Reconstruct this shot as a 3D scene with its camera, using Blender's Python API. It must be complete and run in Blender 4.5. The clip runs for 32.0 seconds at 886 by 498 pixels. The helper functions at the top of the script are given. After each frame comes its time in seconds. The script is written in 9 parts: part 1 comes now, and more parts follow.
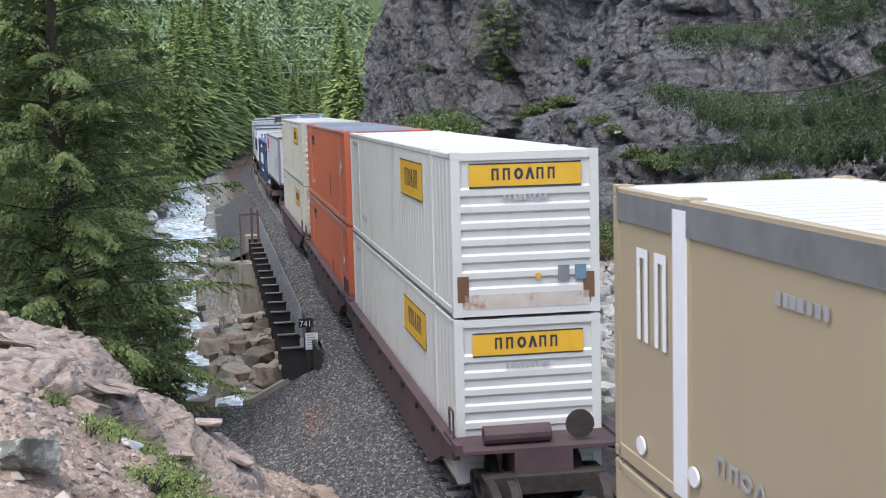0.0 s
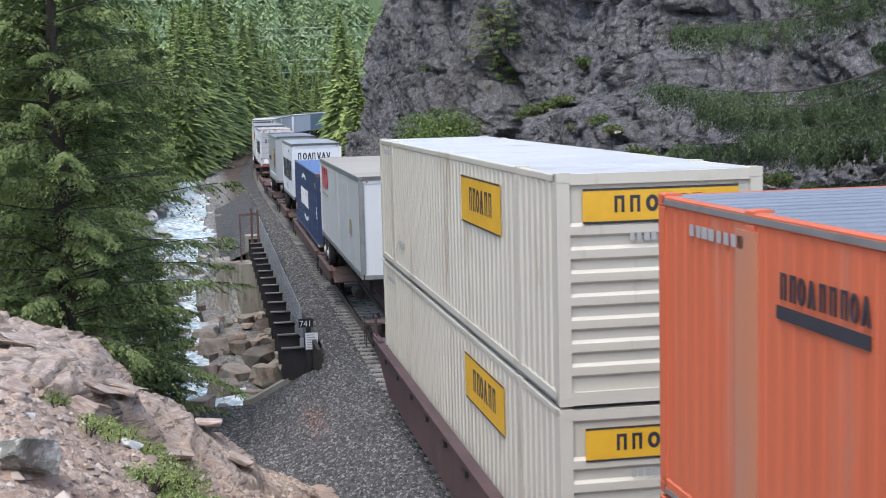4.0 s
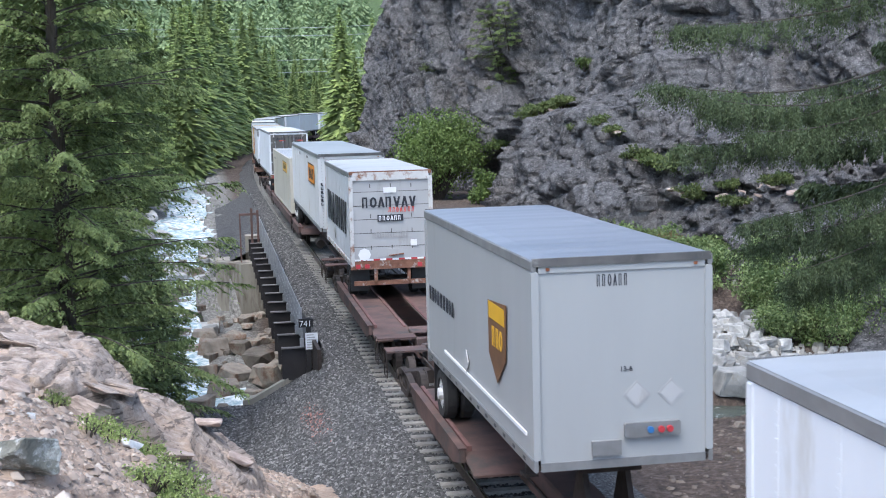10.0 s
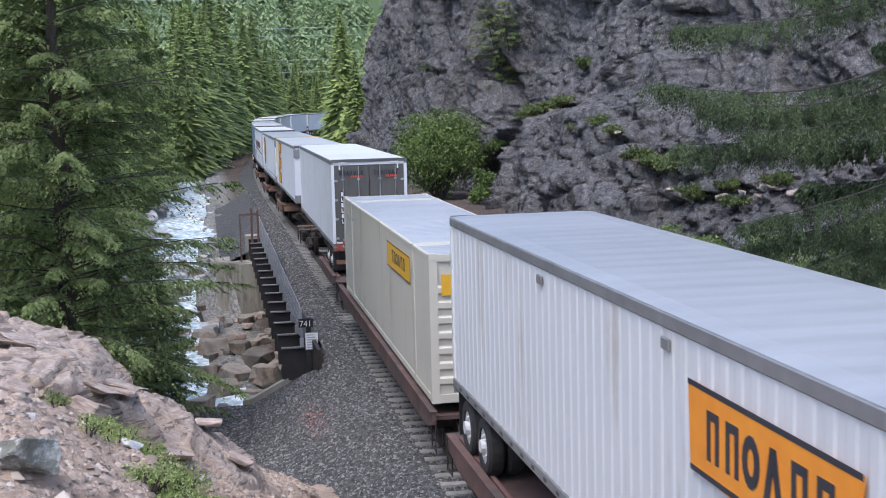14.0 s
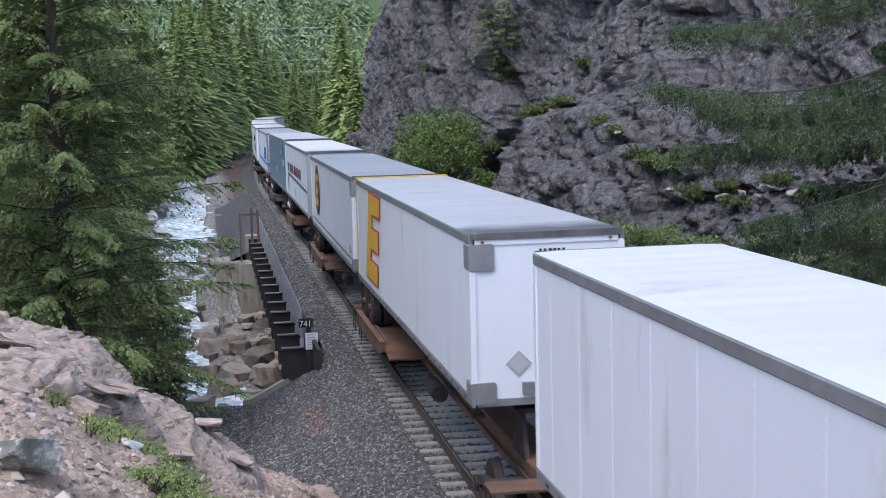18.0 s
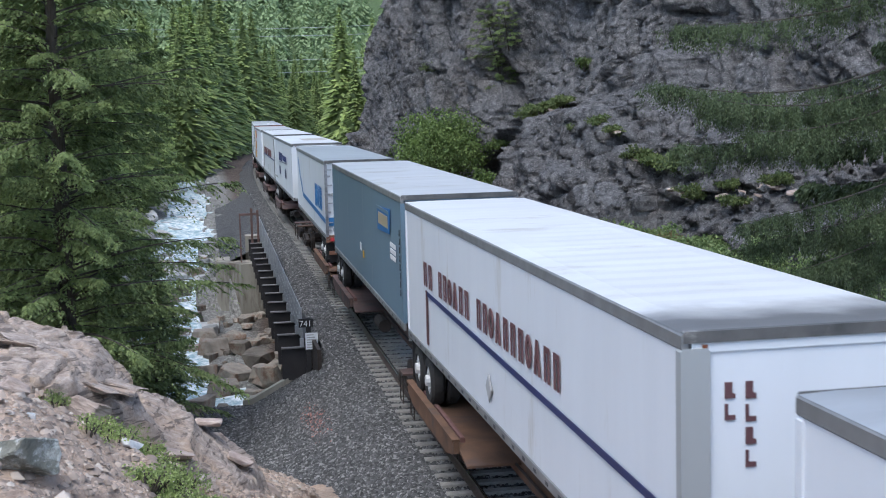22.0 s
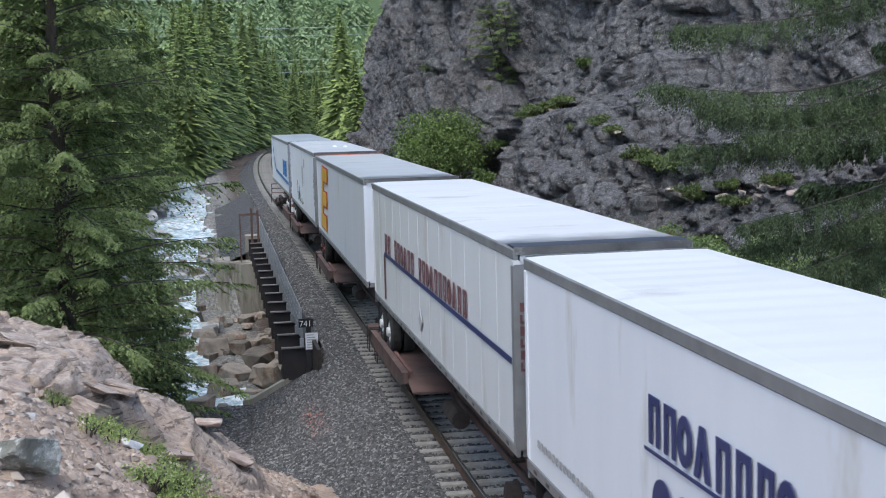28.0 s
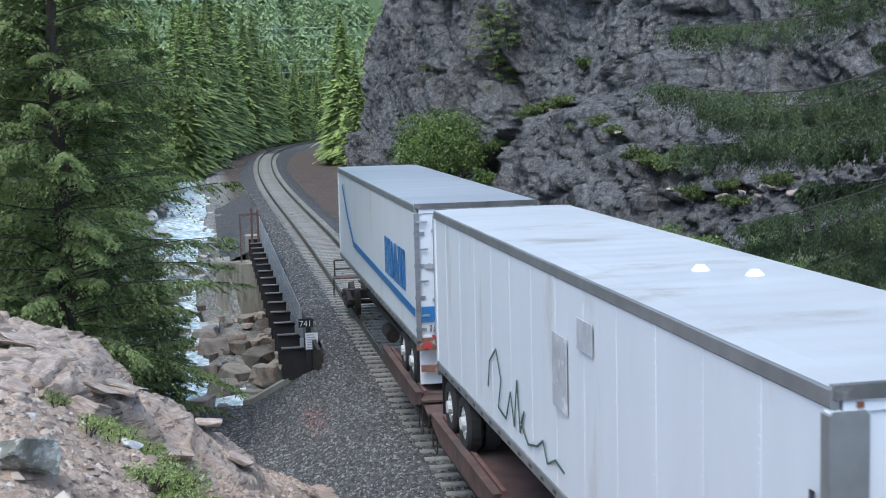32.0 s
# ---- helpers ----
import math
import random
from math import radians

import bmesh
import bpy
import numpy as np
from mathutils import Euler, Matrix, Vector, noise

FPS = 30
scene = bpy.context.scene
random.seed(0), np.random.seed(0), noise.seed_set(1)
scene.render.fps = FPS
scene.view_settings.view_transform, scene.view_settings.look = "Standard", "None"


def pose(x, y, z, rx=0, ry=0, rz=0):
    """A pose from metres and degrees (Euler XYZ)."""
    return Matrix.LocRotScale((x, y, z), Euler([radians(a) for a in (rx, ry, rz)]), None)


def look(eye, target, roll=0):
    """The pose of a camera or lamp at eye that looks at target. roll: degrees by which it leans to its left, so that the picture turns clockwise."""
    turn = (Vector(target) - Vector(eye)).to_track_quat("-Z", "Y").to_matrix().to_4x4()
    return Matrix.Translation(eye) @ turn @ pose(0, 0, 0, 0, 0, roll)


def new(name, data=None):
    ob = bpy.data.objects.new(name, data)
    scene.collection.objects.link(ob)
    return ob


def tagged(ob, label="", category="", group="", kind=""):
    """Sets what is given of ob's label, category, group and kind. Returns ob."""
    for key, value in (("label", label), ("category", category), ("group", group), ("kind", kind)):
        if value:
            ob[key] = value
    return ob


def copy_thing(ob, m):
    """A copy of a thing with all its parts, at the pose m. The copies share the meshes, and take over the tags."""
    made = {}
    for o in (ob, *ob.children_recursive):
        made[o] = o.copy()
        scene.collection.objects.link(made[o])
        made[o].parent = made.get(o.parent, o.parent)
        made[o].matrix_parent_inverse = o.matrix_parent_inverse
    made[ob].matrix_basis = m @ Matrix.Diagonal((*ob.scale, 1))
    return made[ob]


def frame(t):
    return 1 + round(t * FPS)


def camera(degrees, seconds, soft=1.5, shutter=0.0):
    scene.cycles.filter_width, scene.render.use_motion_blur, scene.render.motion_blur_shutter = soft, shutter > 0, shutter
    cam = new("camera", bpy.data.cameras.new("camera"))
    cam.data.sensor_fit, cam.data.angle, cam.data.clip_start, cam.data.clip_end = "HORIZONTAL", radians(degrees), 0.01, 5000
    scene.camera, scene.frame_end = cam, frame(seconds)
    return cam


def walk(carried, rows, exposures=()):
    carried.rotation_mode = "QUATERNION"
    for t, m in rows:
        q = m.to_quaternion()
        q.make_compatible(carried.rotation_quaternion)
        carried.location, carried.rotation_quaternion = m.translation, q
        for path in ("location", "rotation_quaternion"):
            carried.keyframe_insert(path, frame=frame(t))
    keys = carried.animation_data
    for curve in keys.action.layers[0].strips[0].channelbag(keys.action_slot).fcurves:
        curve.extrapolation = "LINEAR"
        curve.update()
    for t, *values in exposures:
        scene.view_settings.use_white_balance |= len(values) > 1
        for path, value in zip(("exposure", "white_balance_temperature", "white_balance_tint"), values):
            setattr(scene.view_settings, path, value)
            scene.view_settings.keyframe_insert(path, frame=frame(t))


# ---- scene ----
# camera, on a tripod above the cutting
cam = camera(36.53, 32.0, soft=1.0, shutter=0.12)
EYE = Vector((-5.462, 0.0, 6.987))
YAW, PITCH = radians(10.233), radians(-6.418)
AIM = EYE + Vector((math.sin(YAW) * math.cos(PITCH), math.cos(YAW) * math.cos(PITCH), math.sin(PITCH)))
VIEW = look(EYE, AIM, -1.434)
walk(cam, [(0, VIEW), (32, VIEW)], [(0, 1.14, 6350, 9), (2, 1.02, 6300, 8), (3, 1.2, 6350, 10), (6, 1.16, 6050, 5), (7, 1.28, 6000, 6), (9, 1.42, 6000, 7), (12, 1.34, 6000, 9), (13, 1.2, 6000, 11), (14, 1.14, 6050, 12), (17, 1.02, 6000, 12), (18, 0.98, 5950, 12), (20, 0.96, 5950, 6), (24, 1.0, 5940, 6), (28, 0.98, 6100, 6), (32, 1.08, 5820, 2)])

# sky and a veiled sun
world = bpy.data.worlds.new("sky")
scene.world = world
world.use_nodes = True
SUN_UP, SUN_TURN = radians(64), radians(215)
sky = world.node_tree.nodes.new("ShaderNodeTexSky")
sky.sky_type, sky.sun_disc, sky.sun_elevation, sky.sun_rotation = "NISHITA", False, SUN_UP, SUN_TURN
sky.air_density, sky.dust_density = 1.0, 2.5
world.node_tree.links.new(sky.outputs["Color"], world.node_tree.nodes["Background"].inputs["Color"])
world.node_tree.nodes["Background"].inputs["Strength"].default_value = 0.15
sun = new("sun", bpy.data.lights.new("sun", "SUN"))
sun.data.energy, sun.data.angle, sun.data.color = 1.0, radians(40), (1.0, 0.96, 0.9)
sun_way = Vector((math.sin(SUN_TURN) * math.cos(SUN_UP), math.cos(SUN_TURN) * math.cos(SUN_UP), math.sin(SUN_UP)))
sun.matrix_world = look(sun_way * 100, (0, 0, 0))


# ---- materials ----
def ramp(nt, fac, stops):
    r = nt.nodes.new("ShaderNodeValToRGB")
    r.color_ramp.elements[0].position, r.color_ramp.elements[0].color = stops[0][0], (*stops[0][1], 1)
    r.color_ramp.elements[1].position, r.color_ramp.elements[1].color = stops[-1][0], (*stops[-1][1], 1)
    for p, c in stops[1:-1]:
        e = r.color_ramp.elements.new(p)
        e.color = (*c, 1)
    nt.links.new(fac, r.inputs["Fac"])
    return r.outputs["Color"]


def noise_tex(nt, vec, scale, detail=6.0, rough=0.6, kind="ShaderNodeTexNoise"):
    n = nt.nodes.new(kind)
    n.inputs["Scale"].default_value = scale
    if kind == "ShaderNodeTexNoise":
        n.inputs["Detail"].default_value, n.inputs["Roughness"].default_value = detail, rough
    nt.links.new(vec, n.inputs["Vector"])
    return n


def mixc(nt, fac, a, b, mode="MIX"):
    m = nt.nodes.new("ShaderNodeMix")
    m.data_type, m.blend_type = "RGBA", mode
    for sock, v in ((m.inputs[0], fac), (m.inputs[6], a), (m.inputs[7], b)):
        if isinstance(v, (int, float)):
            sock.default_value = v
        elif isinstance(v, tuple):
            sock.default_value = (*v, 1)
        else:
            nt.links.new(v, sock)
    return m.outputs[2]


def mapped(nt, scale, space="Object"):
    tc = nt.nodes.new("ShaderNodeTexCoord")
    mp = nt.nodes.new("ShaderNodeMapping")
    mp.inputs["Scale"].default_value = scale
    nt.links.new(tc.outputs[space], mp.inputs["Vector"])
    return mp.outputs["Vector"]


def mat(name, dark, light, scale=3.0, rough=0.6, metal=0.0, bump=0.1, wear=None, wear_at=0.62, stretch=(1, 1, 1),
        bump_scale=None, vary=0.0, coarse=0.25, sheen=0.5, thin=False):
    """A surface with grain at one scale, patches at a coarser one and, where given, stains of a third colour."""
    m = bpy.data.materials.new(name)
    m.use_nodes = True
    nt = m.node_tree
    bs = nt.nodes["Principled BSDF"]
    vec = mapped(nt, stretch)
    fine = noise_tex(nt, vec, scale)
    big = noise_tex(nt, vec, scale * coarse * 0.5, 4.0)
    mean = nt.nodes.new("ShaderNodeMath")
    mean.operation = "ADD"
    nt.links.new(fine.outputs["Fac"], mean.inputs[0])
    nt.links.new(big.outputs["Fac"], mean.inputs[1])
    half = nt.nodes.new("ShaderNodeMath")
    half.operation, half.inputs[1].default_value = "MULTIPLY", 0.5
    nt.links.new(mean.outputs[0], half.inputs[0])
    col = ramp(nt, half.outputs[0], [(0.35, dark), (0.65, light)])
    if wear:
        stain = noise_tex(nt, vec, scale * 0.7, 9.0, 0.7)
        fac = ramp(nt, stain.outputs["Fac"], [(wear_at - 0.06, (0, 0, 0)), (wear_at + 0.06, (1, 1, 1))])
        col = mixc(nt, fac, col, wear)
    if vary:
        info = nt.nodes.new("ShaderNodeObjectInfo")
        hsv = nt.nodes.new("ShaderNodeHueSaturation")
        rng = nt.nodes.new("ShaderNodeMapRange")
        rng.inputs["To Min"].default_value, rng.inputs["To Max"].default_value = 1 - vary, 1 + vary
        nt.links.new(info.outputs["Random"], rng.inputs["Value"])
        nt.links.new(rng.outputs[0], hsv.inputs["Value"])
        nt.links.new(col, hsv.inputs["Color"])
        col = hsv.outputs["Color"]
    nt.links.new(col, bs.inputs["Base Color"])
    bs.inputs["Roughness"].default_value, bs.inputs["Metallic"].default_value = rough, metal
    bs.inputs["Specular IOR Level"].default_value = sheen
    if bump:
        b = nt.nodes.new("ShaderNodeBump")
        b.inputs["Strength"].default_value, b.inputs["Distance"].default_value = bump, 0.05
        src = noise_tex(nt, vec, bump_scale, 8.0).outputs["Fac"] if bump_scale else fine.outputs["Fac"]
        nt.links.new(src, b.inputs["Height"])
        nt.links.new(b.outputs["Normal"], bs.inputs["Normal"])
    return m


def leaf_mat(name, dark, light, vary=0.25):
    """Foliage: colour varies from leaf to leaf and tree to tree, and light passes through a little."""
    m = bpy.data.materials.new(name)
    m.use_nodes = True
    nt = m.node_tree
    bs = nt.nodes["Principled BSDF"]
    geo, info = nt.nodes.new("ShaderNodeNewGeometry"), nt.nodes.new("ShaderNodeObjectInfo")
    vec = mapped(nt, (1, 1, 1))
    clump = noise_tex(nt, vec, 0.7, 3.0)
    add = nt.nodes.new("ShaderNodeMath")
    add.operation = "MULTIPLY_ADD"
    add.inputs[1].default_value = 0.5
    nt.links.new(geo.outputs["Random Per Island"], add.inputs[0])
    nt.links.new(clump.outputs["Fac"], add.inputs[2])
    col = ramp(nt, add.outputs[0], [(0.4, dark), (1.05, light)])
    hsv = nt.nodes.new("ShaderNodeHueSaturation")
    rng = nt.nodes.new("ShaderNodeMapRange")
    rng.inputs["To Min"].default_value, rng.inputs["To Max"].default_value = 1 - vary, 1 + vary
    nt.links.new(info.outputs["Random"], rng.inputs["Value"])
    nt.links.new(rng.outputs[0], hsv.inputs["Value"])
    nt.links.new(col, hsv.inputs["Color"])
    nt.links.new(hsv.outputs["Color"], bs.inputs["Base Color"])
    bs.inputs["Roughness"].default_value, bs.inputs["Specular IOR Level"].default_value = 0.55, 0.3
    tr = nt.nodes.new("ShaderNodeBsdfTranslucent")
    nt.links.new(hsv.outputs["Color"], tr.inputs["Color"])
    mx = nt.nodes.new("ShaderNodeMixShader")
    mx.inputs[0].default_value = 0.34
    nt.links.new(bs.outputs[0], mx.inputs[1])
    nt.links.new(tr.outputs[0], mx.inputs[2])
    nt.links.new(mx.outputs[0], nt.nodes["Material Output"].inputs["Surface"])
    return m


M_BARK = mat("bark", (0.035, 0.028, 0.022), (0.1, 0.085, 0.07), 6, 0.9, bump=0.6, stretch=(3, 3, 0.6))
M_FIR = leaf_mat("fir_needles", (0.046, 0.064, 0.032), (0.12, 0.16, 0.075))
M_HEMLOCK = leaf_mat("hemlock_needles", (0.085, 0.115, 0.045), (0.205, 0.262, 0.098), 0.15)
M_MIDTREE = leaf_mat("forest_edge_needles", (0.17, 0.23, 0.08), (0.35, 0.43, 0.155), 0.25)
# darker than the outer needles: carries the shade inside the crowns
M_INNER = leaf_mat("inner_crown_shade", (0.12, 0.165, 0.06), (0.18, 0.23, 0.085), 0.1)
# paler, greyer greens: the haze of distance is mixed into the needle colour
M_HAZEDFOREST = leaf_mat("hazed_far_forest_needles", (0.15, 0.215, 0.11), (0.36, 0.45, 0.24), 0.1)
M_BROAD = leaf_mat("broad_leaves", (0.065, 0.1, 0.034), (0.21, 0.285, 0.09), 0.2)
M_PALELEAF = leaf_mat("pale_shrub_leaves", (0.07, 0.12, 0.04), (0.3, 0.38, 0.16), 0.15)
M_LEDGE = leaf_mat("ledge_shrub_leaves", (0.055, 0.08, 0.03), (0.19, 0.23, 0.085), 0.25)
M_RUSTLEAF = leaf_mat("rusty_shrub_leaves", (0.08, 0.07, 0.03), (0.24, 0.17, 0.075), 0.2)
M_GRASS = leaf_mat("grass_blades", (0.12, 0.165, 0.055), (0.36, 0.43, 0.155), 0.2)
M_FLANGE = mat("pale_grey_flange", (0.12, 0.11, 0.11), (0.22, 0.2, 0.2), 6, 0.8, bump=0.1)
M_RUSTPAINT = mat("rust_brown_paint", (0.1, 0.05, 0.045), (0.18, 0.09, 0.08), 4, 0.8, bump=0.1)
M_ROCK = mat("pinkish_grey_slate_rock", (0.24, 0.18, 0.15), (0.52, 0.42, 0.36), 3.0, 0.9, bump=1.0, wear=(0.5, 0.46, 0.42), wear_at=0.66, stretch=(1, 1, 3), vary=0.2)
M_LICHEN = mat("lichened_greenstone", (0.15, 0.148, 0.122), (0.31, 0.305, 0.262), 4, 0.95, bump=1.0, wear=(0.68, 0.68, 0.64), wear_at=0.57, bump_scale=14.0, sheen=0.1)
M_QUARTZ = mat("white_quartz", (0.55, 0.54, 0.52), (0.72, 0.71, 0.7), 6, 0.6, bump=0.5, wear=(0.4, 0.36, 0.3), wear_at=0.64)
M_BOULDER = mat("grey_creek_boulder", (0.12, 0.1, 0.085), (0.33, 0.295, 0.25), 2.4, 0.85, bump=0.9, wear=(0.17, 0.11, 0.08), wear_at=0.56, vary=0.4, bump_scale=5.0)
M_RIPRAP = mat("pale_riprap_stone", (0.2, 0.2, 0.195), (0.46, 0.455, 0.44), 2.4, 0.85, bump=0.9, wear=(0.3, 0.26, 0.2), wear_at=0.62, vary=0.4, bump_scale=5.0)
M_RAIL = mat("rail_steel", (0.07, 0.05, 0.04), (0.16, 0.11, 0.09), 8, 0.5, 0.6, 0.1)
M_RAIL_TOP = mat("rail_polished_head", (0.35, 0.34, 0.33), (0.5, 0.49, 0.47), 8, 0.25, 0.9, 0.02)
M_TIE = mat("concrete_tie", (0.16, 0.152, 0.14), (0.31, 0.298, 0.275), 9, 0.9, bump=0.3, wear=(0.2, 0.17, 0.14), vary=0.12)
M_CONC = mat("weathered_concrete", (0.2, 0.185, 0.155), (0.34, 0.318, 0.272), 1.3, 0.92, bump=0.15, wear=(0.12, 0.1, 0.08), wear_at=0.56, stretch=(1, 1, 0.22))
M_GIRDER = mat("dark_girder_paint", (0.012, 0.011, 0.012), (0.035, 0.03, 0.03), 2, 0.6, bump=0.1, wear=(0.07, 0.04, 0.03), wear_at=0.68)
M_GALV = mat("galvanised_steel", (0.3, 0.31, 0.33), (0.5, 0.51, 0.53), 6, 0.45, 0.7, 0.05)
M_SIGN = mat("white_sign_face", (0.6, 0.62, 0.65), (0.75, 0.77, 0.8), 8, 0.5, bump=0.0)
M_BLACK = mat("black_paint", (0.01, 0.01, 0.011), (0.025, 0.025, 0.027), 5, 0.5, bump=0.05)
M_DECK = mat("railcar_oxide_paint", (0.055, 0.035, 0.031), (0.15, 0.087, 0.074), 1.6, 0.8, bump=0.15, wear=(0.06, 0.05, 0.046), wear_at=0.58)
M_WELL = mat("well_car_maroon_paint", (0.05, 0.03, 0.032), (0.1, 0.06, 0.062), 1.2, 0.65, bump=0.12, wear=(0.13, 0.1, 0.09), wear_at=0.66)
M_DECKORANGE = mat("railcar_orange_brown_paint", (0.07, 0.04, 0.025), (0.2, 0.105, 0.06), 1.6, 0.75, bump=0.15, wear=(0.09, 0.06, 0.05), wear_at=0.6)
M_TRUCK = mat("grimy_cast_steel", (0.025, 0.02, 0.018), (0.07, 0.055, 0.048), 5, 0.8, 0.3, 0.3)
M_TYRE = mat("tyre_rubber", (0.012, 0.012, 0.012), (0.03, 0.029, 0.028), 8, 0.85, bump=0.2)
M_RIM = mat("wheel_rim_white", (0.45, 0.45, 0.45), (0.65, 0.65, 0.64), 6, 0.5, bump=0.05, wear=(0.2, 0.14, 0.1), wear_at=0.66)
M_RIM_RED = mat("wheel_rim_red", (0.07, 0.02, 0.02), (0.16, 0.045, 0.04), 6, 0.5, bump=0.05)
M_ALU = mat("brushed_aluminium", (0.3, 0.3, 0.31), (0.46, 0.46, 0.47), 3, 0.4, 0.75, 0.04, stretch=(1, 0.1, 4))
M_RUST = mat("rusty_frame", (0.12, 0.05, 0.03), (0.28, 0.14, 0.09), 5, 0.85, bump=0.3, wear=(0.5, 0.47, 0.44), wear_at=0.6)


def paint(name, c, dirt=(0.3, 0.26, 0.2), rough=0.4, spread=0.93, at=0.68):
    return mat(name, tuple(v * spread for v in c), c, 1.3, rough, bump=0.03, wear=dirt, wear_at=at, stretch=(1.2, 1.2, 0.25), bump_scale=2.0)


M_WHITE = paint("white_trailer_paint", (0.72, 0.74, 0.77), (0.54, 0.53, 0.5), at=0.65)
M_WHITE_OLD = paint("aged_white_paint", (0.64, 0.65, 0.65), (0.48, 0.45, 0.4), at=0.63)
M_CREAM = paint("cream_container_paint", (0.54, 0.51, 0.43), (0.36, 0.31, 0.24), at=0.62)
M_BOXWHITE = paint("container_white_paint", (0.6, 0.59, 0.55), (0.45, 0.4, 0.34), at=0.62)
M_TAN = paint("tan_container_paint", (0.42, 0.34, 0.22), (0.32, 0.26, 0.18))
M_ORANGE = paint("orange_container_paint", (0.58, 0.135, 0.06), (0.48, 0.17, 0.1), 0.5, 0.88, 0.6)
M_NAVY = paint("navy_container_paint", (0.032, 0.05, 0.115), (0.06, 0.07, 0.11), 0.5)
M_NAVYROOF = paint("lighter_blue_roof_paint", (0.085, 0.14, 0.29), (0.13, 0.16, 0.25), 0.45)
M_GREYV = paint("grey_trailer_paint", (0.36, 0.37, 0.37), (0.3, 0.3, 0.29))
M_STEELBLUE = paint("steel_blue_trailer_paint", (0.145, 0.22, 0.285), (0.25, 0.29, 0.315))
M_DOORGREY = paint("stained_grey_door", (0.125, 0.117, 0.108), (0.07, 0.064, 0.058), 0.55, 0.7, 0.55)
M_ROOF = mat("white_roof_sheet", (0.37, 0.375, 0.385), (0.46, 0.47, 0.48), 0.8, 0.45, bump=0.03, wear=(0.3, 0.285, 0.26), wear_at=0.62, stretch=(0.6, 1.2, 1))
M_ROOFWHITE = mat("clean_white_roof_sheet", (0.5, 0.505, 0.51), (0.6, 0.61, 0.62), 0.7, 0.45, bump=0.03, wear=(0.4, 0.385, 0.36), wear_at=0.66, stretch=(0.5, 1.2, 1))
M_ROOFGREY = mat("grey_roof_sheet", (0.3, 0.315, 0.335), (0.41, 0.425, 0.445), 0.9, 0.34, 0.2, 0.03, wear=(0.5, 0.51, 0.53), wear_at=0.68, stretch=(0.4, 2, 1))
M_ROOFSLATE = mat("slate_blue_roof_sheet", (0.17, 0.19, 0.225), (0.26, 0.28, 0.32), 0.9, 0.36, 0.2, 0.03, wear=(0.34, 0.36, 0.4), wear_at=0.68, stretch=(0.4, 2, 1))
M_ROOFTAN = mat("dusty_tan_roof", (0.3, 0.27, 0.22), (0.42, 0.38, 0.32), 0.9, 0.5, bump=0.04, wear=(0.65, 0.65, 0.64), wear_at=0.7, stretch=(0.4, 2, 1))
M_ROOFSOOT = mat("roof_sheet_sooty_at_the_front", (0.37, 0.375, 0.38), (0.46, 0.47, 0.48), 0.8, 0.35, bump=0.03, wear=(0.33, 0.32, 0.3), wear_at=0.64, stretch=(0.6, 1.2, 1))


def add_soot(m, reach):
    """Exhaust soot behind the front edge, fading over `reach` metres in an uneven line."""
    nt = m.node_tree
    bs = nt.nodes["Principled BSDF"]
    old = bs.inputs["Base Color"].links[0].from_socket
    tc, sep = nt.nodes.new("ShaderNodeTexCoord"), nt.nodes.new("ShaderNodeSeparateXYZ")
    nt.links.new(tc.outputs["Object"], sep.inputs[0])
    n = noise_tex(nt, tc.outputs["Object"], 1.3, 6.0)
    ad = nt.nodes.new("ShaderNodeMath")
    ad.operation, ad.inputs[1].default_value = "MULTIPLY_ADD", -1.1 * reach
    nt.links.new(n.outputs["Fac"], ad.inputs[0])
    nt.links.new(sep.outputs["Y"], ad.inputs[2])
    fac = ramp(nt, ad.outputs[0], [(0.0, (0.85, 0.85, 0.85)), (1.0, (0, 0, 0))])
    nt.links.new(mixc(nt, fac, old, (0.045, 0.042, 0.04)), bs.inputs["Base Color"])


add_soot(M_ROOFSOOT, 1.1)
M_ROOFSOOTWHITE = mat("white_roof_sheet_sooty_at_the_front", (0.52, 0.52, 0.52), (0.62, 0.625, 0.63), 0.8, 0.4, bump=0.03, wear=(0.42, 0.4, 0.37), wear_at=0.64, stretch=(0.6, 1.2, 1))
add_soot(M_ROOFSOOTWHITE, 1.1)
M_RAILDARK = mat("dark_worn_rail", (0.05, 0.05, 0.05), (0.14, 0.135, 0.13), 3, 0.6, bump=0.05, wear=(0.3, 0.29, 0.28), wear_at=0.64)
M_ROLLER = paint("pale_grey_roller_door", (0.44, 0.44, 0.44), (0.3, 0.28, 0.26), 0.5, 0.9, 0.6)
M_RAILGREY = mat("dull_top_rail", (0.2, 0.2, 0.2), (0.3, 0.3, 0.3), 3, 0.5, 0.4, 0.03)
M_YELLOW = mat("yellow_decal", (0.6, 0.33, 0.02), (0.72, 0.42, 0.035), 3, 0.45, bump=0)
M_AMBERLENS = mat("dim_amber_lens", (0.16, 0.05, 0.02), (0.24, 0.08, 0.03), 5, 0.3, bump=0)
M_AMBER = mat("amber_decal", (0.75, 0.25, 0.02), (0.85, 0.32, 0.03), 3, 0.45, bump=0)
M_RED = mat("red_decal", (0.4, 0.03, 0.04), (0.5, 0.05, 0.06), 3, 0.5, bump=0)
M_NAVYD = mat("navy_decal", (0.02, 0.025, 0.09), (0.03, 0.04, 0.13), 3, 0.5, bump=0)
M_BLUED = mat("blue_decal", (0.03, 0.13, 0.33), (0.04, 0.17, 0.4), 3, 0.5, bump=0)
M_DARKD = mat("charcoal_decal", (0.02, 0.022, 0.03), (0.035, 0.038, 0.05), 3, 0.5, bump=0)
